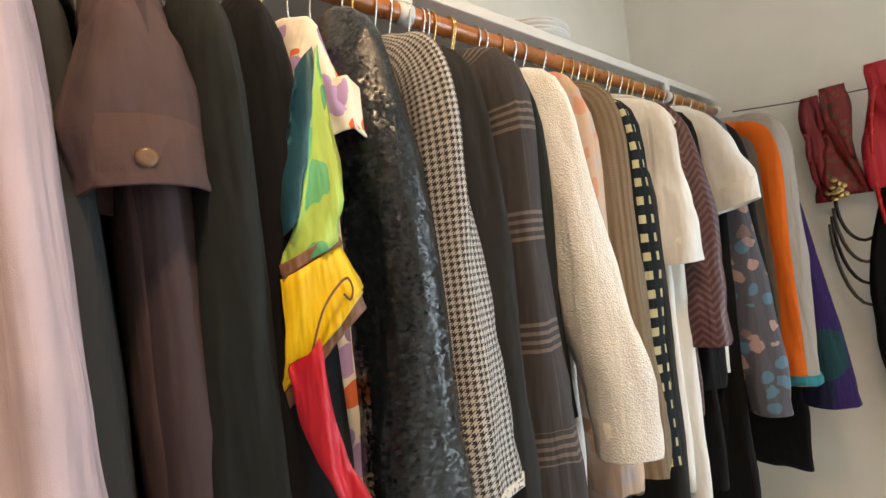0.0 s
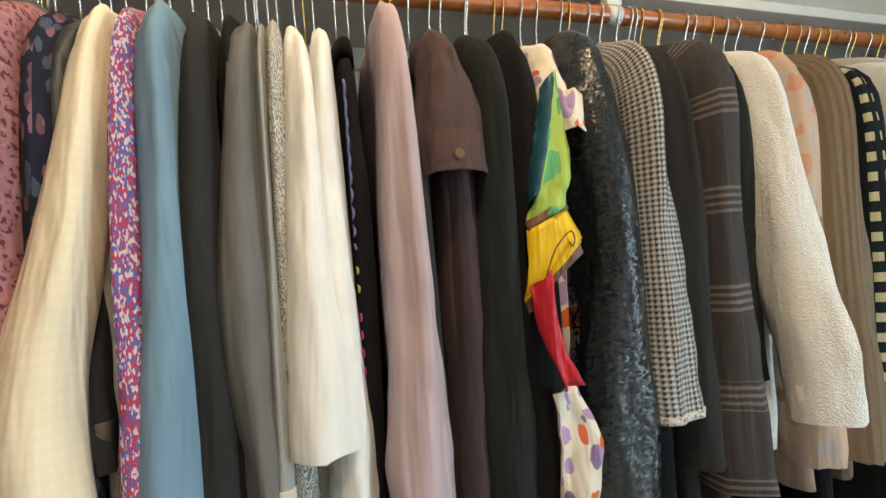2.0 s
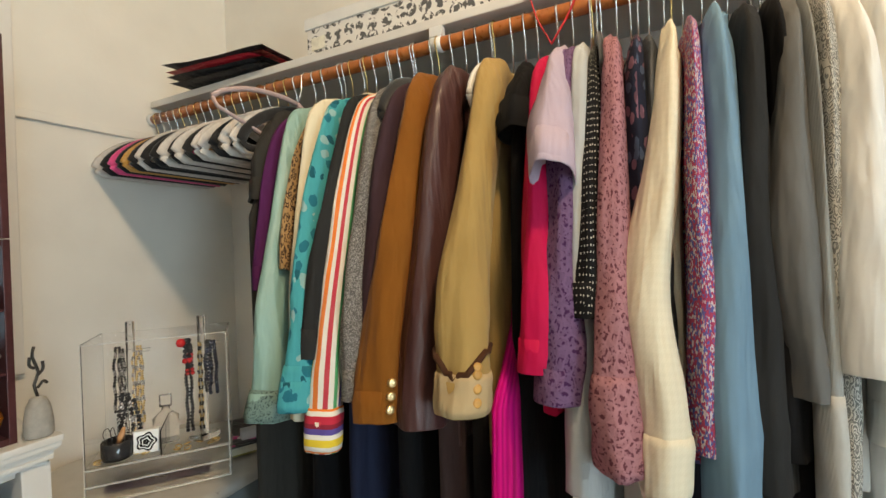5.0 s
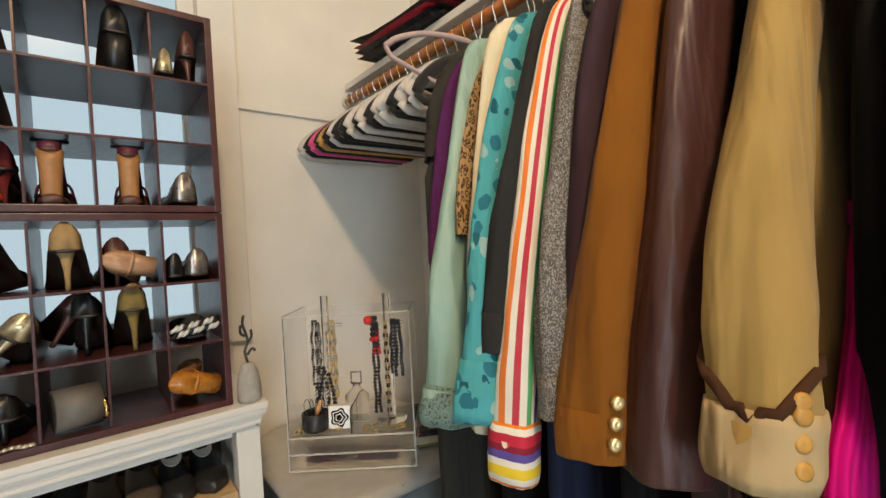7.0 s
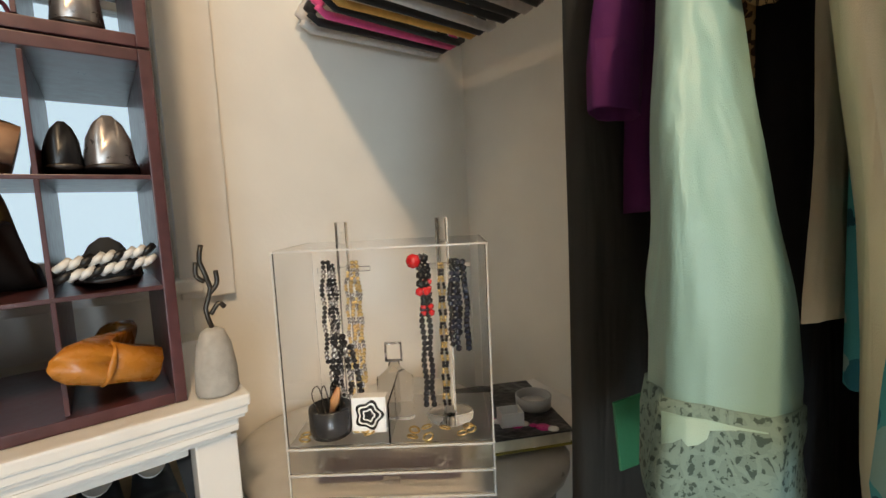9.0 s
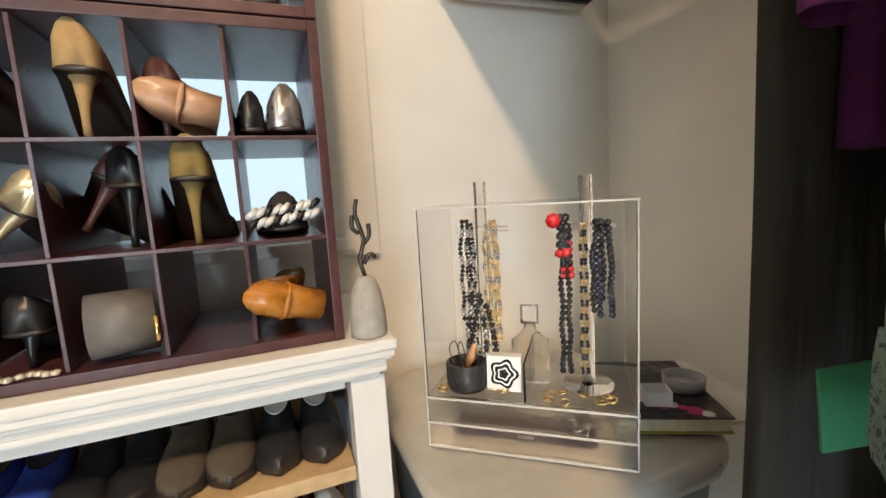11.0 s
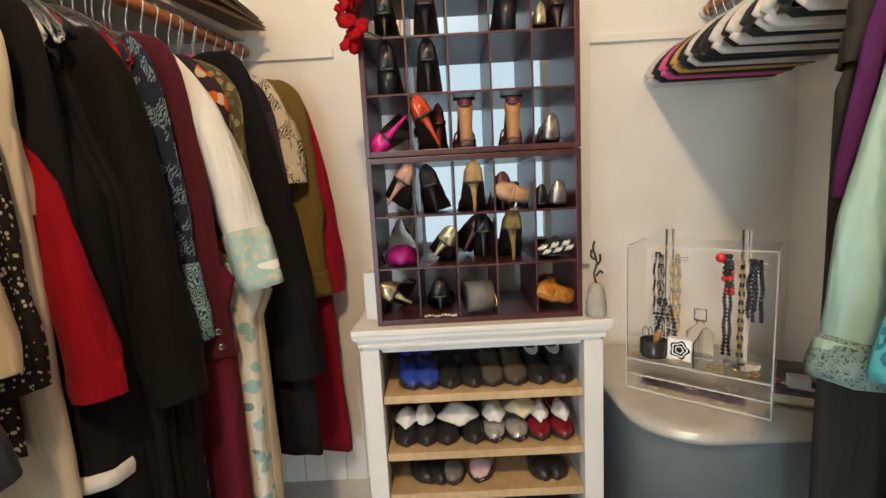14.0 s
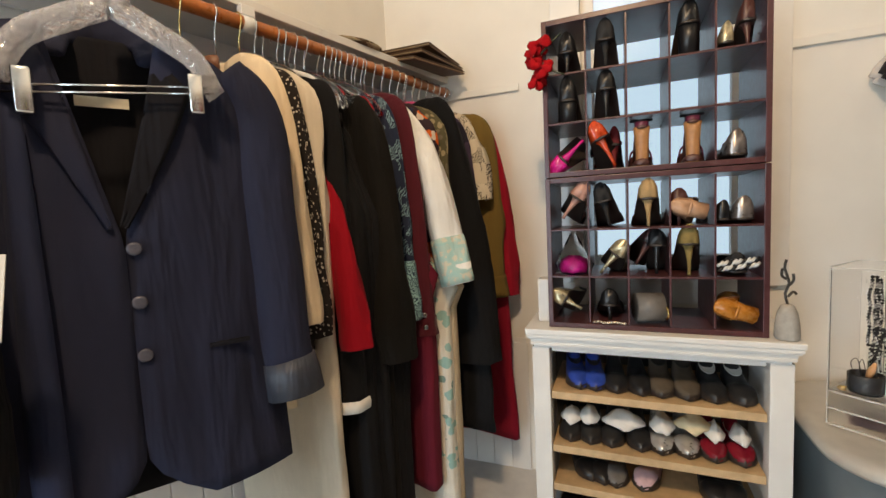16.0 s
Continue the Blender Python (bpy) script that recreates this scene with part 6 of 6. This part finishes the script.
for i in range(8):
    x = -0.262 + 0.0745 * i
    if i < 2:
        toe_out(x, SHELVES[0], BLUE, "royal blue shoe with bright stripes", back=0.075, rz=12 - 6 * i)
    elif i < 4:
        toe_out(x, SHELVES[0], BL, "black flat shoe with a white insole", lining=PAPER, rz=4)
    elif i < 6:
        toe_out(x, SHELVES[0], OLB, "olive brown suede ankle boot", back=0.095, w=0.082)
    else:
        toe_out(x, SHELVES[0], BL, "black leather laced shoe with a pale toe", back=0.08, lining=PAPER)
    if i < 4:
        toe_out(x, SHELVES[1], BL, "black pump stuffed with white tissue", rz=3 - 2 * (i % 3), lining=PAPER)
    elif i < 6:
        toe_out(x, SHELVES[1], SL, "silver leather shoe stuffed with tissue", back=0.06, lining=PAPER)
    else:
        toe_out(x, SHELVES[1], RB, "burgundy patent shoe with a pale lining", back=0.062, lining=PAPER)
    if i in (0, 1, 2, 6, 7):
        toe_out(x, SHELVES[2], BL if i != 2 else GR, "black evening shoe on a low shelf", back=0.04, rz=20 - 9 * (i % 4))
    elif i == 4:
        toe_out(x, SHELVES[2], leather("pale_pink_satin", (0.62, 0.42, 0.45), 0.4), "pale pink satin shoe", back=0.05, rz=-15)
    toe_out(x, SHELVES[3], (BL, BR, OL, MG, SV, leather("teal_leather", (0.01, 0.10, 0.10)), BL, BR)[i], "shoe on the lowest shelf of the cabinet", back=0.05)


def tissue(x, z, w, d, h, mat, seed, label):
    n = 16
    rings = []
    for i in range(9):
        s = i / 8
        rr = math.sin(math.pi * (0.04 + 0.92 * s))
        rings.append([((w * (s - 0.5) * 2), d * rr * math.cos(a) * (1 + 0.5 * noise.noise(Vector((s * 4 + seed, math.cos(a) * 2, math.sin(a) * 2)))), h * rr * max(-0.2, math.sin(a)) * (1 + 0.6 * noise.noise(Vector((s * 5, math.cos(a) * 2 + seed, math.sin(a) * 2))))) for a in np.linspace(0, 2 * math.pi, n + 1)[:-1]])
    solid("tissue_paper", loft(rings), mat, pose(x, 0.10, z, 0, 0, 0), label, "tissue paper", "tissue paper in shoes", smooth=True)


tissue(-0.25, SHELVES[1] + 0.065, 0.04, 0.05, 0.035, PAPER, 1.0, "crumpled white tissue paper in a black shoe")
tissue(-0.19, SHELVES[1] + 0.07, 0.035, 0.05, 0.04, PAPER, 2.0, "crumpled white tissue paper in a black shoe")
tissue(-0.08, SHELVES[1] + 0.065, 0.07, 0.045, 0.04, PAPER, 3.3, "long twist of white tissue paper over black shoes")
tissue(0.04, SHELVES[1] + 0.07, 0.04, 0.05, 0.04, PAPER, 4.7, "white tissue paper in a silver shoe")
tissue(0.13, SHELVES[1] + 0.085, 0.055, 0.05, 0.035, YPAPER, 5.5, "crumpled cream tissue paper")
tissue(0.19, SHELVES[1] + 0.065, 0.03, 0.05, 0.035, PAPER, 6.1, "white tissue paper in a burgundy shoe")
tissue(0.26, SHELVES[1] + 0.065, 0.03, 0.05, 0.035, PAPER, 7.4, "white tissue paper in a burgundy shoe")

# ---- grey bin with the jewellery case ----
def rounded(x0, x1, y0, y1, r, n=7):
    out = []
    for cx, cy, a0 in ((x1 - r, y1 - r, 0), (x0 + r, y1 - r, 90), (x0 + r, y0 + r, 180), (x1 - r, y0 + r, 270)):
        for k in range(n):
            a = radians(a0 + 90 * k / (n - 1))
            out.append((cx + r * math.cos(a), cy + r * math.sin(a)))
    return out


def rounded_body(levels):
    return loft([[(x, y, z) for x, y in rounded(*b)] for b, z in levels])


binm = pose(0.70, 0.08, 0)
hb = thing("laundry_bin", binm, "slate grey plastic bin with a pale grey domed lid", "bin")
part("bin_body", rounded_body([((-0.25, 0.27, -0.26, 0.30, 0.16), 0.0), ((-0.275, 0.30, -0.29, 0.33, 0.17), 0.50), ((-0.28, 0.305, -0.295, 0.335, 0.17), 0.515)]), SLATE, hb)
part("lid", rounded_body([((-0.295, 0.32, -0.31, 0.345, 0.18), 0.515), ((-0.298, 0.322, -0.312, 0.347, 0.18), 0.53), ((-0.29, 0.315, -0.305, 0.34, 0.18), 0.543), ((-0.27, 0.295, -0.285, 0.32, 0.17), 0.55), ((-0.05, 0.05, -0.05, 0.05, 0.04), 0.556)]), LIDM, hb)
sb = thing("waste_can", pose(0.50, -0.20, 0), "small grey metal waste can beside the shoe cabinet", "bin")
part("can", turned([(0.0, 0.0), (0.075, 0.0), (0.085, 0.16), (0.085, 0.20), (0.078, 0.235), (0.05, 0.26), (0.0, 0.268)], 24), GREYP, sb)

CM = pose(0.588, -0.087, 0.560, 0, 0, -39.3)      # x: along the front, y: to the back
case = thing("jewellery_case", CM, "clear acrylic jewellery case with shallow drawers on the bin", "jewellery case")
HWc, Dc, Hc, T = 0.18, 0.20, 0.44, 0.003
for nm, args in (("bottom", (-HWc, HWc, 0, Dc, 0.0, T)), ("side", (-HWc, -HWc + T, 0, Dc, T, Hc)), ("side", (HWc - T, HWc, 0, Dc, T, Hc)), ("back", (-HWc + T, HWc - T, Dc - T, Dc, T, Hc)), ("front", (-HWc + T, HWc - T, 0, T, 0.10, Hc)), ("top", (-HWc, HWc, 0, Dc, Hc, Hc + T)), ("tray", (-HWc + T, HWc - T, T, Dc - T, 0.095, 0.099)), ("drawer_shelf", (-HWc + T, HWc - T, T, Dc - T, 0.048, 0.051)), ("drawer_front", (-HWc + T, HWc - T, -0.002, 0.003, 0.006, 0.046)), ("drawer_front", (-HWc + T, HWc - T, -0.002, 0.003, 0.053, 0.093)), ("handle", (-0.014, 0.014, -0.012, -0.002, 0.034, 0.042))):
    p = part(nm, box(*args, 0.0006), MILKY if "drawer" in nm or nm in ("handle", "tray") else CLEARS if nm == "side" else CLEARM, case, smooth=False)
    p.visible_shadow = False
EDGE = surface("frosted_acrylic_edge", (0.60, 0.58, 0.54), 0.25, 40, 0.06)
for x in (-HWc - 0.001, HWc - 0.002):
    part("edge", box(x, x + 0.003, -0.0022, 0.001, 0, Hc, 0.0005), EDGE, case, smooth=False)
for z in (0.0, 0.046, 0.094):
    part("edge", box(-HWc, HWc, -0.004, -0.001, z, z + 0.004, 0.0005), EDGE, case, smooth=False)
    for x in (-HWc - 0.0025, HWc + 0.0005):
        part("edge", box(x, x + 0.002, 0.0, Dc, z, z + 0.003, 0.0005), EDGE, case, smooth=False)
part("edge", box(-HWc, HWc, -0.0035, -0.001, Hc, Hc + 0.0032, 0.0005), EDGE, case, smooth=False)
for x in (-HWc - 0.0025, HWc + 0.0005):
    part("edge", box(x, x + 0.002, 0.0, Dc, Hc, Hc + 0.003, 0.0005), EDGE, case, smooth=False)
part("divider", box(-0.002, 0.001, 0.004, 0.16, 0.0995, 0.17, 0.0005), CLEARM, case, smooth=False)
JG = surface("jewellery_gold", (0.62, 0.45, 0.20), 0.3, 60, 0.2, metal=0.9)
JB = surface("black_beads", (0.012, 0.012, 0.014), 0.2, 60, 0.2)
JP = surface("silver_beads", (0.45, 0.43, 0.42), 0.25, 60, 0.2, metal=0.8)
JR = surface("red_beads", (0.5, 0.01, 0.012), 0.25, 60, 0.1)
FELT = surface("plum_felt", (0.05, 0.03, 0.04), 0.9, 60, 0.1)
solid("drawer_lining", box(-HWc + 0.03, HWc - 0.06, 0.05, Dc - 0.08, 0.0035, 0.012), FELT, CM, "plum felt lining in the lower drawer", "lining")
for sx, sy in ((-0.085, 0.10), (0.105, 0.095)):
    st = thing("necklace_stand", CM @ pose(sx, sy, 0.10), "clear acrylic necklace stand inside the case", "stand", "necklace stands")
    part("post", tube([(0, 0, 0.0), (0, 0, 0.385)], 0.012, 0.012, 4, Vector((1, 0, 0))), CLEARM, st)
    part("arm", tube([(-0.05, 0, 0.295), (0.05, 0, 0.295)], 0.005, 0.005, 8), CLEARM, st)
    part("foot", turned([(0.0, 0.0), (0.045, 0.0), (0.045, 0.005), (0.01, 0.010), (0.0, 0.010)], 20), CLEARM, st)


def necklace(m, length, mats, size, label, width=0.012, curl=0.0):
    """A string of beads hung double over a stand's arm."""
    nk = thing("necklace", m, label, "necklace", "necklaces in the case")
    n = int(length / (size * 1.65))
    ico = bmesh.new()
    bmesh.ops.create_icosphere(ico, subdivisions=1, radius=size)
    mes = {}
    for mt in mats:
        c = ico.copy()
        mes[mt.name] = mesh_of(c, "bead", mt)
    ico.free()
    for side in (-1, 1):
        for i in range(n):
            b = new("bead", mes[mats[(i // 2) % len(mats)].name])
            b.parent = nk
            z = -i * size * 1.65
            b.location = (side * width * min(1, 0.35 + i * 0.15) + 0.0015 * math.sin(i * 0.9 + side), -0.002 + curl * math.sin(i * 0.5) * 0.4, z)
    return nk


NVB = leather("navy_bead", (0.012, 0.016, 0.034), 0.25)
for px, pz, ln, mats, size, lab, wd in (
    (-0.113, 0.412, 0.20, [JB, JP, JB], 0.0052, "striped black and silver bead necklace", 0.009),
    (-0.104, 0.406, 0.26, [JB, JP], 0.0042, "fine black and silver bead necklace", 0.007),
    (-0.098, 0.27, 0.14, [JB, JP], 0.0070, "cluster of dark pearl beads", 0.016),
    (-0.086, 0.25, 0.13, [JB], 0.0075, "heavy black bead cluster", 0.022),
    (-0.060, 0.410, 0.24, [JG, JP, JG], 0.0046, "gold chain necklace with pearls", 0.007),
    (-0.068, 0.404, 0.29, [JP, JG], 0.0038, "silver and gold chain necklace", 0.009),
    (0.066, 0.412, 0.08, [JB, JB, JR], 0.0095, "chunky black necklace with red beads", 0.008),
    (0.068, 0.36, 0.25, [JB], 0.0066, "long black bead necklace", 0.006),
    (0.072, 0.39, 0.10, [JB, JR], 0.0070, "short black and red bead necklace", 0.006),
    (0.100, 0.40, 0.28, [JG, JB], 0.0038, "thin gold and black chain", 0.004),
    (0.124, 0.404, 0.15, [JB, NVB], 0.0068, "dense navy bead necklace", 0.007),
    (0.136, 0.402, 0.18, [NVB], 0.0066, "navy bead necklace hung double", 0.009),
    (0.130, 0.400, 0.165, [JB], 0.0058, "black bead necklace hung double", 0.015),
):
    necklace(CM @ pose(px, 0.082, pz), ln, mats, size, lab, wd)
solid("red_bead", turned([(0.0, -0.014), (0.010, -0.010), (0.014, 0.0), (0.010, 0.010), (0.0, 0.014)], 14), JR, CM @ pose(0.05, 0.075, 0.408), "large red bead at the top of a necklace", "bead", smooth=True)
pot = thing("trinket_pot", CM @ pose(-0.115, 0.05, 0.0995), "small dark glass pot with wire earrings", "pot")
part("pot", turned([(0.0, 0.0), (0.036, 0.0), (0.039, 0.01), (0.039, 0.05), (0.034, 0.052), (0.034, 0.012), (0.0, 0.01)], 20), surface("smoked_glass", (0.02, 0.02, 0.022), 0.15, 40, 0.2), pot)
for i in range(4):
    part("wire", tube([(-0.02 + 0.012 * i, 0, 0.03), (-0.034 + 0.018 * i, 0.004, 0.07), (-0.02 + 0.012 * i, 0.0, 0.088), (-0.01 + 0.01 * i, 0, 0.05)], 0.0012, 0.0012, 5, count=12), TW, pot)
part("feather", tube([(0.0, 0.0, 0.03), (0.01, -0.004, 0.06), (0.018, 0, 0.085)], [0.004, 0.009, 0.004], 0.002, 6), TNH, pot, "brown horn shard")
card = thing("flower_card", CM @ pose(-0.043, 0.04, 0.0995, -6, 0, 0), "white box with a black camellia drawn on it", "box")
part("box", box(-0.032, 0.032, 0.0, 0.03, 0.0, 0.065, 0.002), WPLAS, card, smooth=False)
for r, mt in ((0.025, JB), (0.020, WPLAS), (0.017, JB), (0.011, WPLAS), (0.0085, JB)):
    part("flower", moved(loft([[(r * (1 + 0.14 * math.cos(5 * a)) * math.cos(a), 0, 0.033 + r * (1 + 0.14 * math.cos(5 * a)) * math.sin(a)) for a in np.linspace(0, 2 * math.pi, 31)[:-1]], [(r * (1 + 0.14 * math.cos(5 * a)) * math.cos(a), -0.0008 - (0.026 - r) * 0.08, 0.033 + r * (1 + 0.14 * math.cos(5 * a)) * math.sin(a)) for a in np.linspace(0, 2 * math.pi, 31)[:-1]]]), Matrix.Identity(4)), mt, card, smooth=False)
pf = thing("perfume_bottle", CM @ pose(0.0, 0.10, 0.0995), "clear glass perfume bottle with a square stopper", "bottle")
part("glass", rounded_body([((-0.035, 0.035, -0.015, 0.015, 0.012), 0.0), ((-0.035, 0.035, -0.015, 0.015, 0.012), 0.08), ((-0.012, 0.012, -0.01, 0.01, 0.009), 0.10), ((-0.01, 0.01, -0.01, 0.01, 0.009), 0.112)]), CLEARM, pf)
part("stopper", tube([(-0.015, 0, 0.114), (-0.015, 0, 0.148), (0.015, 0, 0.148), (0.015, 0, 0.114), (-0.015, 0, 0.114)], 0.0025, 0.006, 6), JP, pf)
rng = random.Random(5)
for i in range(26):
    px, py = rng.uniform(-0.16, 0.16), rng.uniform(0.012, 0.05)
    lvl = 0.0515 if i % 2 else 0.0995
    mt = (JG, JP, JG, CLEARM)[i % 4]
    solid("ring", tube([(0.009 * math.cos(a), 0.009 * math.sin(a), 0) for a in np.linspace(0, 2 * math.pi, 11)], 0.002, 0.002, 5, Vector((0, 0, 1))), mt, CM @ pose(px, py, lvl + 0.003, rng.uniform(-15, 15), rng.uniform(-15, 15), 0), "small gold or silver ring in the case", "ring", "rings in the case", smooth=True)

# books and trays beside the case
bk = thing("hardback_book", pose(0.93, -0.03, 0.560, 0, 0, -28), "dark hardback book with a yellowed edge and pink flowers", "book")
part("page_block", box(-0.10, 0.10, -0.13, 0.13, 0.003, 0.028, 0.001), surface("book_pages", (0.62, 0.56, 0.42), 0.8, 60, 0.15), bk, smooth=False)
part("cover", box(-0.105, 0.105, -0.135, 0.135, 0.0285, 0.032, 0.001), fb("dark_floral_cover", "sprig", (0.02, 0.02, 0.022), (0.5, 0.08, 0.16), size=0.04, rough=0.35), bk, smooth=False)
for i in range(9):
    part("printed_flower", moved(turned([(0.0, 0.0006), (0.008, 0.0005), (0.009 + 0.004 * (i % 3), 0.0)], 9), pose(-0.07 + 0.017 * ((i * 5) % 9), -0.12 + 0.012 * ((i * 3) % 7), 0.0322)), (MG, PAPER, MG)[i % 3], bk, "pink printed flower")
part("cover", box(-0.105, 0.105, -0.135, 0.135, 0.0, 0.0028, 0.001), leather("gold_cover", (0.35, 0.30, 0.05)), bk, smooth=False)
solid("paper_sheet", box(-0.11, 0.11, -0.14, 0.14, 0.0, 0.006, 0.001), PAPER, pose(1.02, -0.04, 0.560, 0, 0, -12), "loose white sheet of paper under the book", "paper")
tr = thing("ring_dish", pose(0.885, -0.09, 0.5925, 0, 0, -30), "small white square dish on the book", "dish")
part("dish", join(box(-0.025, 0.025, -0.02, 0.02, 0, 0.003, 0.001), box(-0.025, -0.022, -0.02, 0.02, 0.003, 0.03, 0.001), box(0.022, 0.025, -0.02, 0.02, 0.003, 0.03, 0.001), box(-0.022, 0.022, -0.02, -0.017, 0.003, 0.03, 0.001), box(-0.022, 0.022, 0.017, 0.02, 0.003, 0.03, 0.001)), WPLAS, tr, smooth=False)
rb = thing("round_dish", pose(0.985, -0.07, 0.5925), "round grey dish with a white inside", "dish")
part("rim", turned([(0.034, 0.0), (0.040, 0.0), (0.042, 0.026), (0.036, 0.026), (0.034, 0.004)], 24), GREYP, rb)
part("base", turned([(0.0, 0.001), (0.036, 0.001), (0.036, 0.008), (0.0, 0.008)], 24), WPLAS, rb)
# ---- far wall: necklaces and bags on a wire ----
solid("hanging_wire", tube([(0.83, WALL_B + 0.05, 1.77), (0.55, WALL_B + 0.04, 1.735), (0.30, WALL_B + 0.04, 1.715), (0.0, WALL_B + 0.03, 1.70)], 0.0025, 0.0025, 6, count=14), TW, O, "thin dark wire strung along the far wall", "wire", smooth=True)
WB = pose(0.50, WALL_B + 0.05, 1.745)
for nm, mm, lab, mt, w, ln in (("silk_scarf", WB @ pose(0.075, 0, 0), "dark red scarf looped over a wall hook", fb("dark_red_silk", "plain", (0.22, 0.01, 0.02), rough=0.5), 0.03, 0.42), ("silk_scarf", WB @ pose(0.015, 0.0, 0.02), "sheer red and brown patterned scarf", fb("sheer_red_brown", "floral", (0.20, 0.012, 0.015), (0.16, 0.06, 0.03), (0.28, 0.02, 0.02), size=0.03, rough=0.5), 0.075, 0.42), ("silk_scarf", WB @ pose(-0.115, 0.01, 0.06), "bright red scarf hung on the wire", SCRED, 0.09, 0.45), ("black_bag", WB @ pose(-0.12, 0.02, -0.30), "black cloth bag hanging from the wire", BLK, 0.13, 1.0)):
    t = thing(nm, mm, lab, "scarf" if "scarf" in nm else "bag", "scarves on the far wall" if "scarf" in nm else "")
    part("cloth", strip([(-0.02, 0.0, 0.0), (-w * 0.6, 0.02, -ln * 0.5), (-w, 0.02, -ln)], [(0.02, 0.0, 0.0), (w * 0.5, 0.02, -ln * 0.5), (w * 0.4, 0.02, -ln)], 18, 0.02, 0.02, w * 50), mt, t)
for i in range(4):
    nk = thing("beaded_necklace", pose(0.455, WALL_B + 0.06, 1.33 - 0.03 * i), "looped dark metal necklace on the far wall", "necklace", "necklaces on the far wall")
    part("loop", tube([(0.07 * math.cos(a) * (1 + 0.1 * i), 0.012 + 0.004 * i, (0.16 + 0.05 * i) * math.sin(a)) for a in np.linspace(math.pi, 2 * math.pi, 15)], 0.006, 0.004, 6), TW if i % 2 else JB, nk)
gn = thing("gold_pendant", pose(0.515, WALL_B + 0.075, 1.35), "shiny gold sequin pendant on the far wall", "necklace")
for i in range(14):
    part("disc", moved(turned([(0.0, 0.0), (0.012, 0.0), (0.012, 0.002), (0.0, 0.0025)], 10), Matrix.Translation((0.03 * math.cos(i * 2.4) * (i / 14), 0.004 * (i % 3), 0.05 * math.sin(i * 2.4) * (i / 14) + 0.02)) @ Euler((radians(-90 + 15 * (i % 3)), radians(12 * (i % 5 - 2)), 0)).to_matrix().to_4x4()), JG, gn)
hk = thing("red_necklace", pose(0.37, WALL_B + 0.06, 1.45), "red bead necklace on the far wall", "necklace")
part("loop", tube([(0.04 * math.cos(a), 0.02, 0.28 * math.sin(a)) for a in np.linspace(math.pi * 0.6, math.pi * 2.4, 25)], 0.007, 0.007, 6), JR, hk)
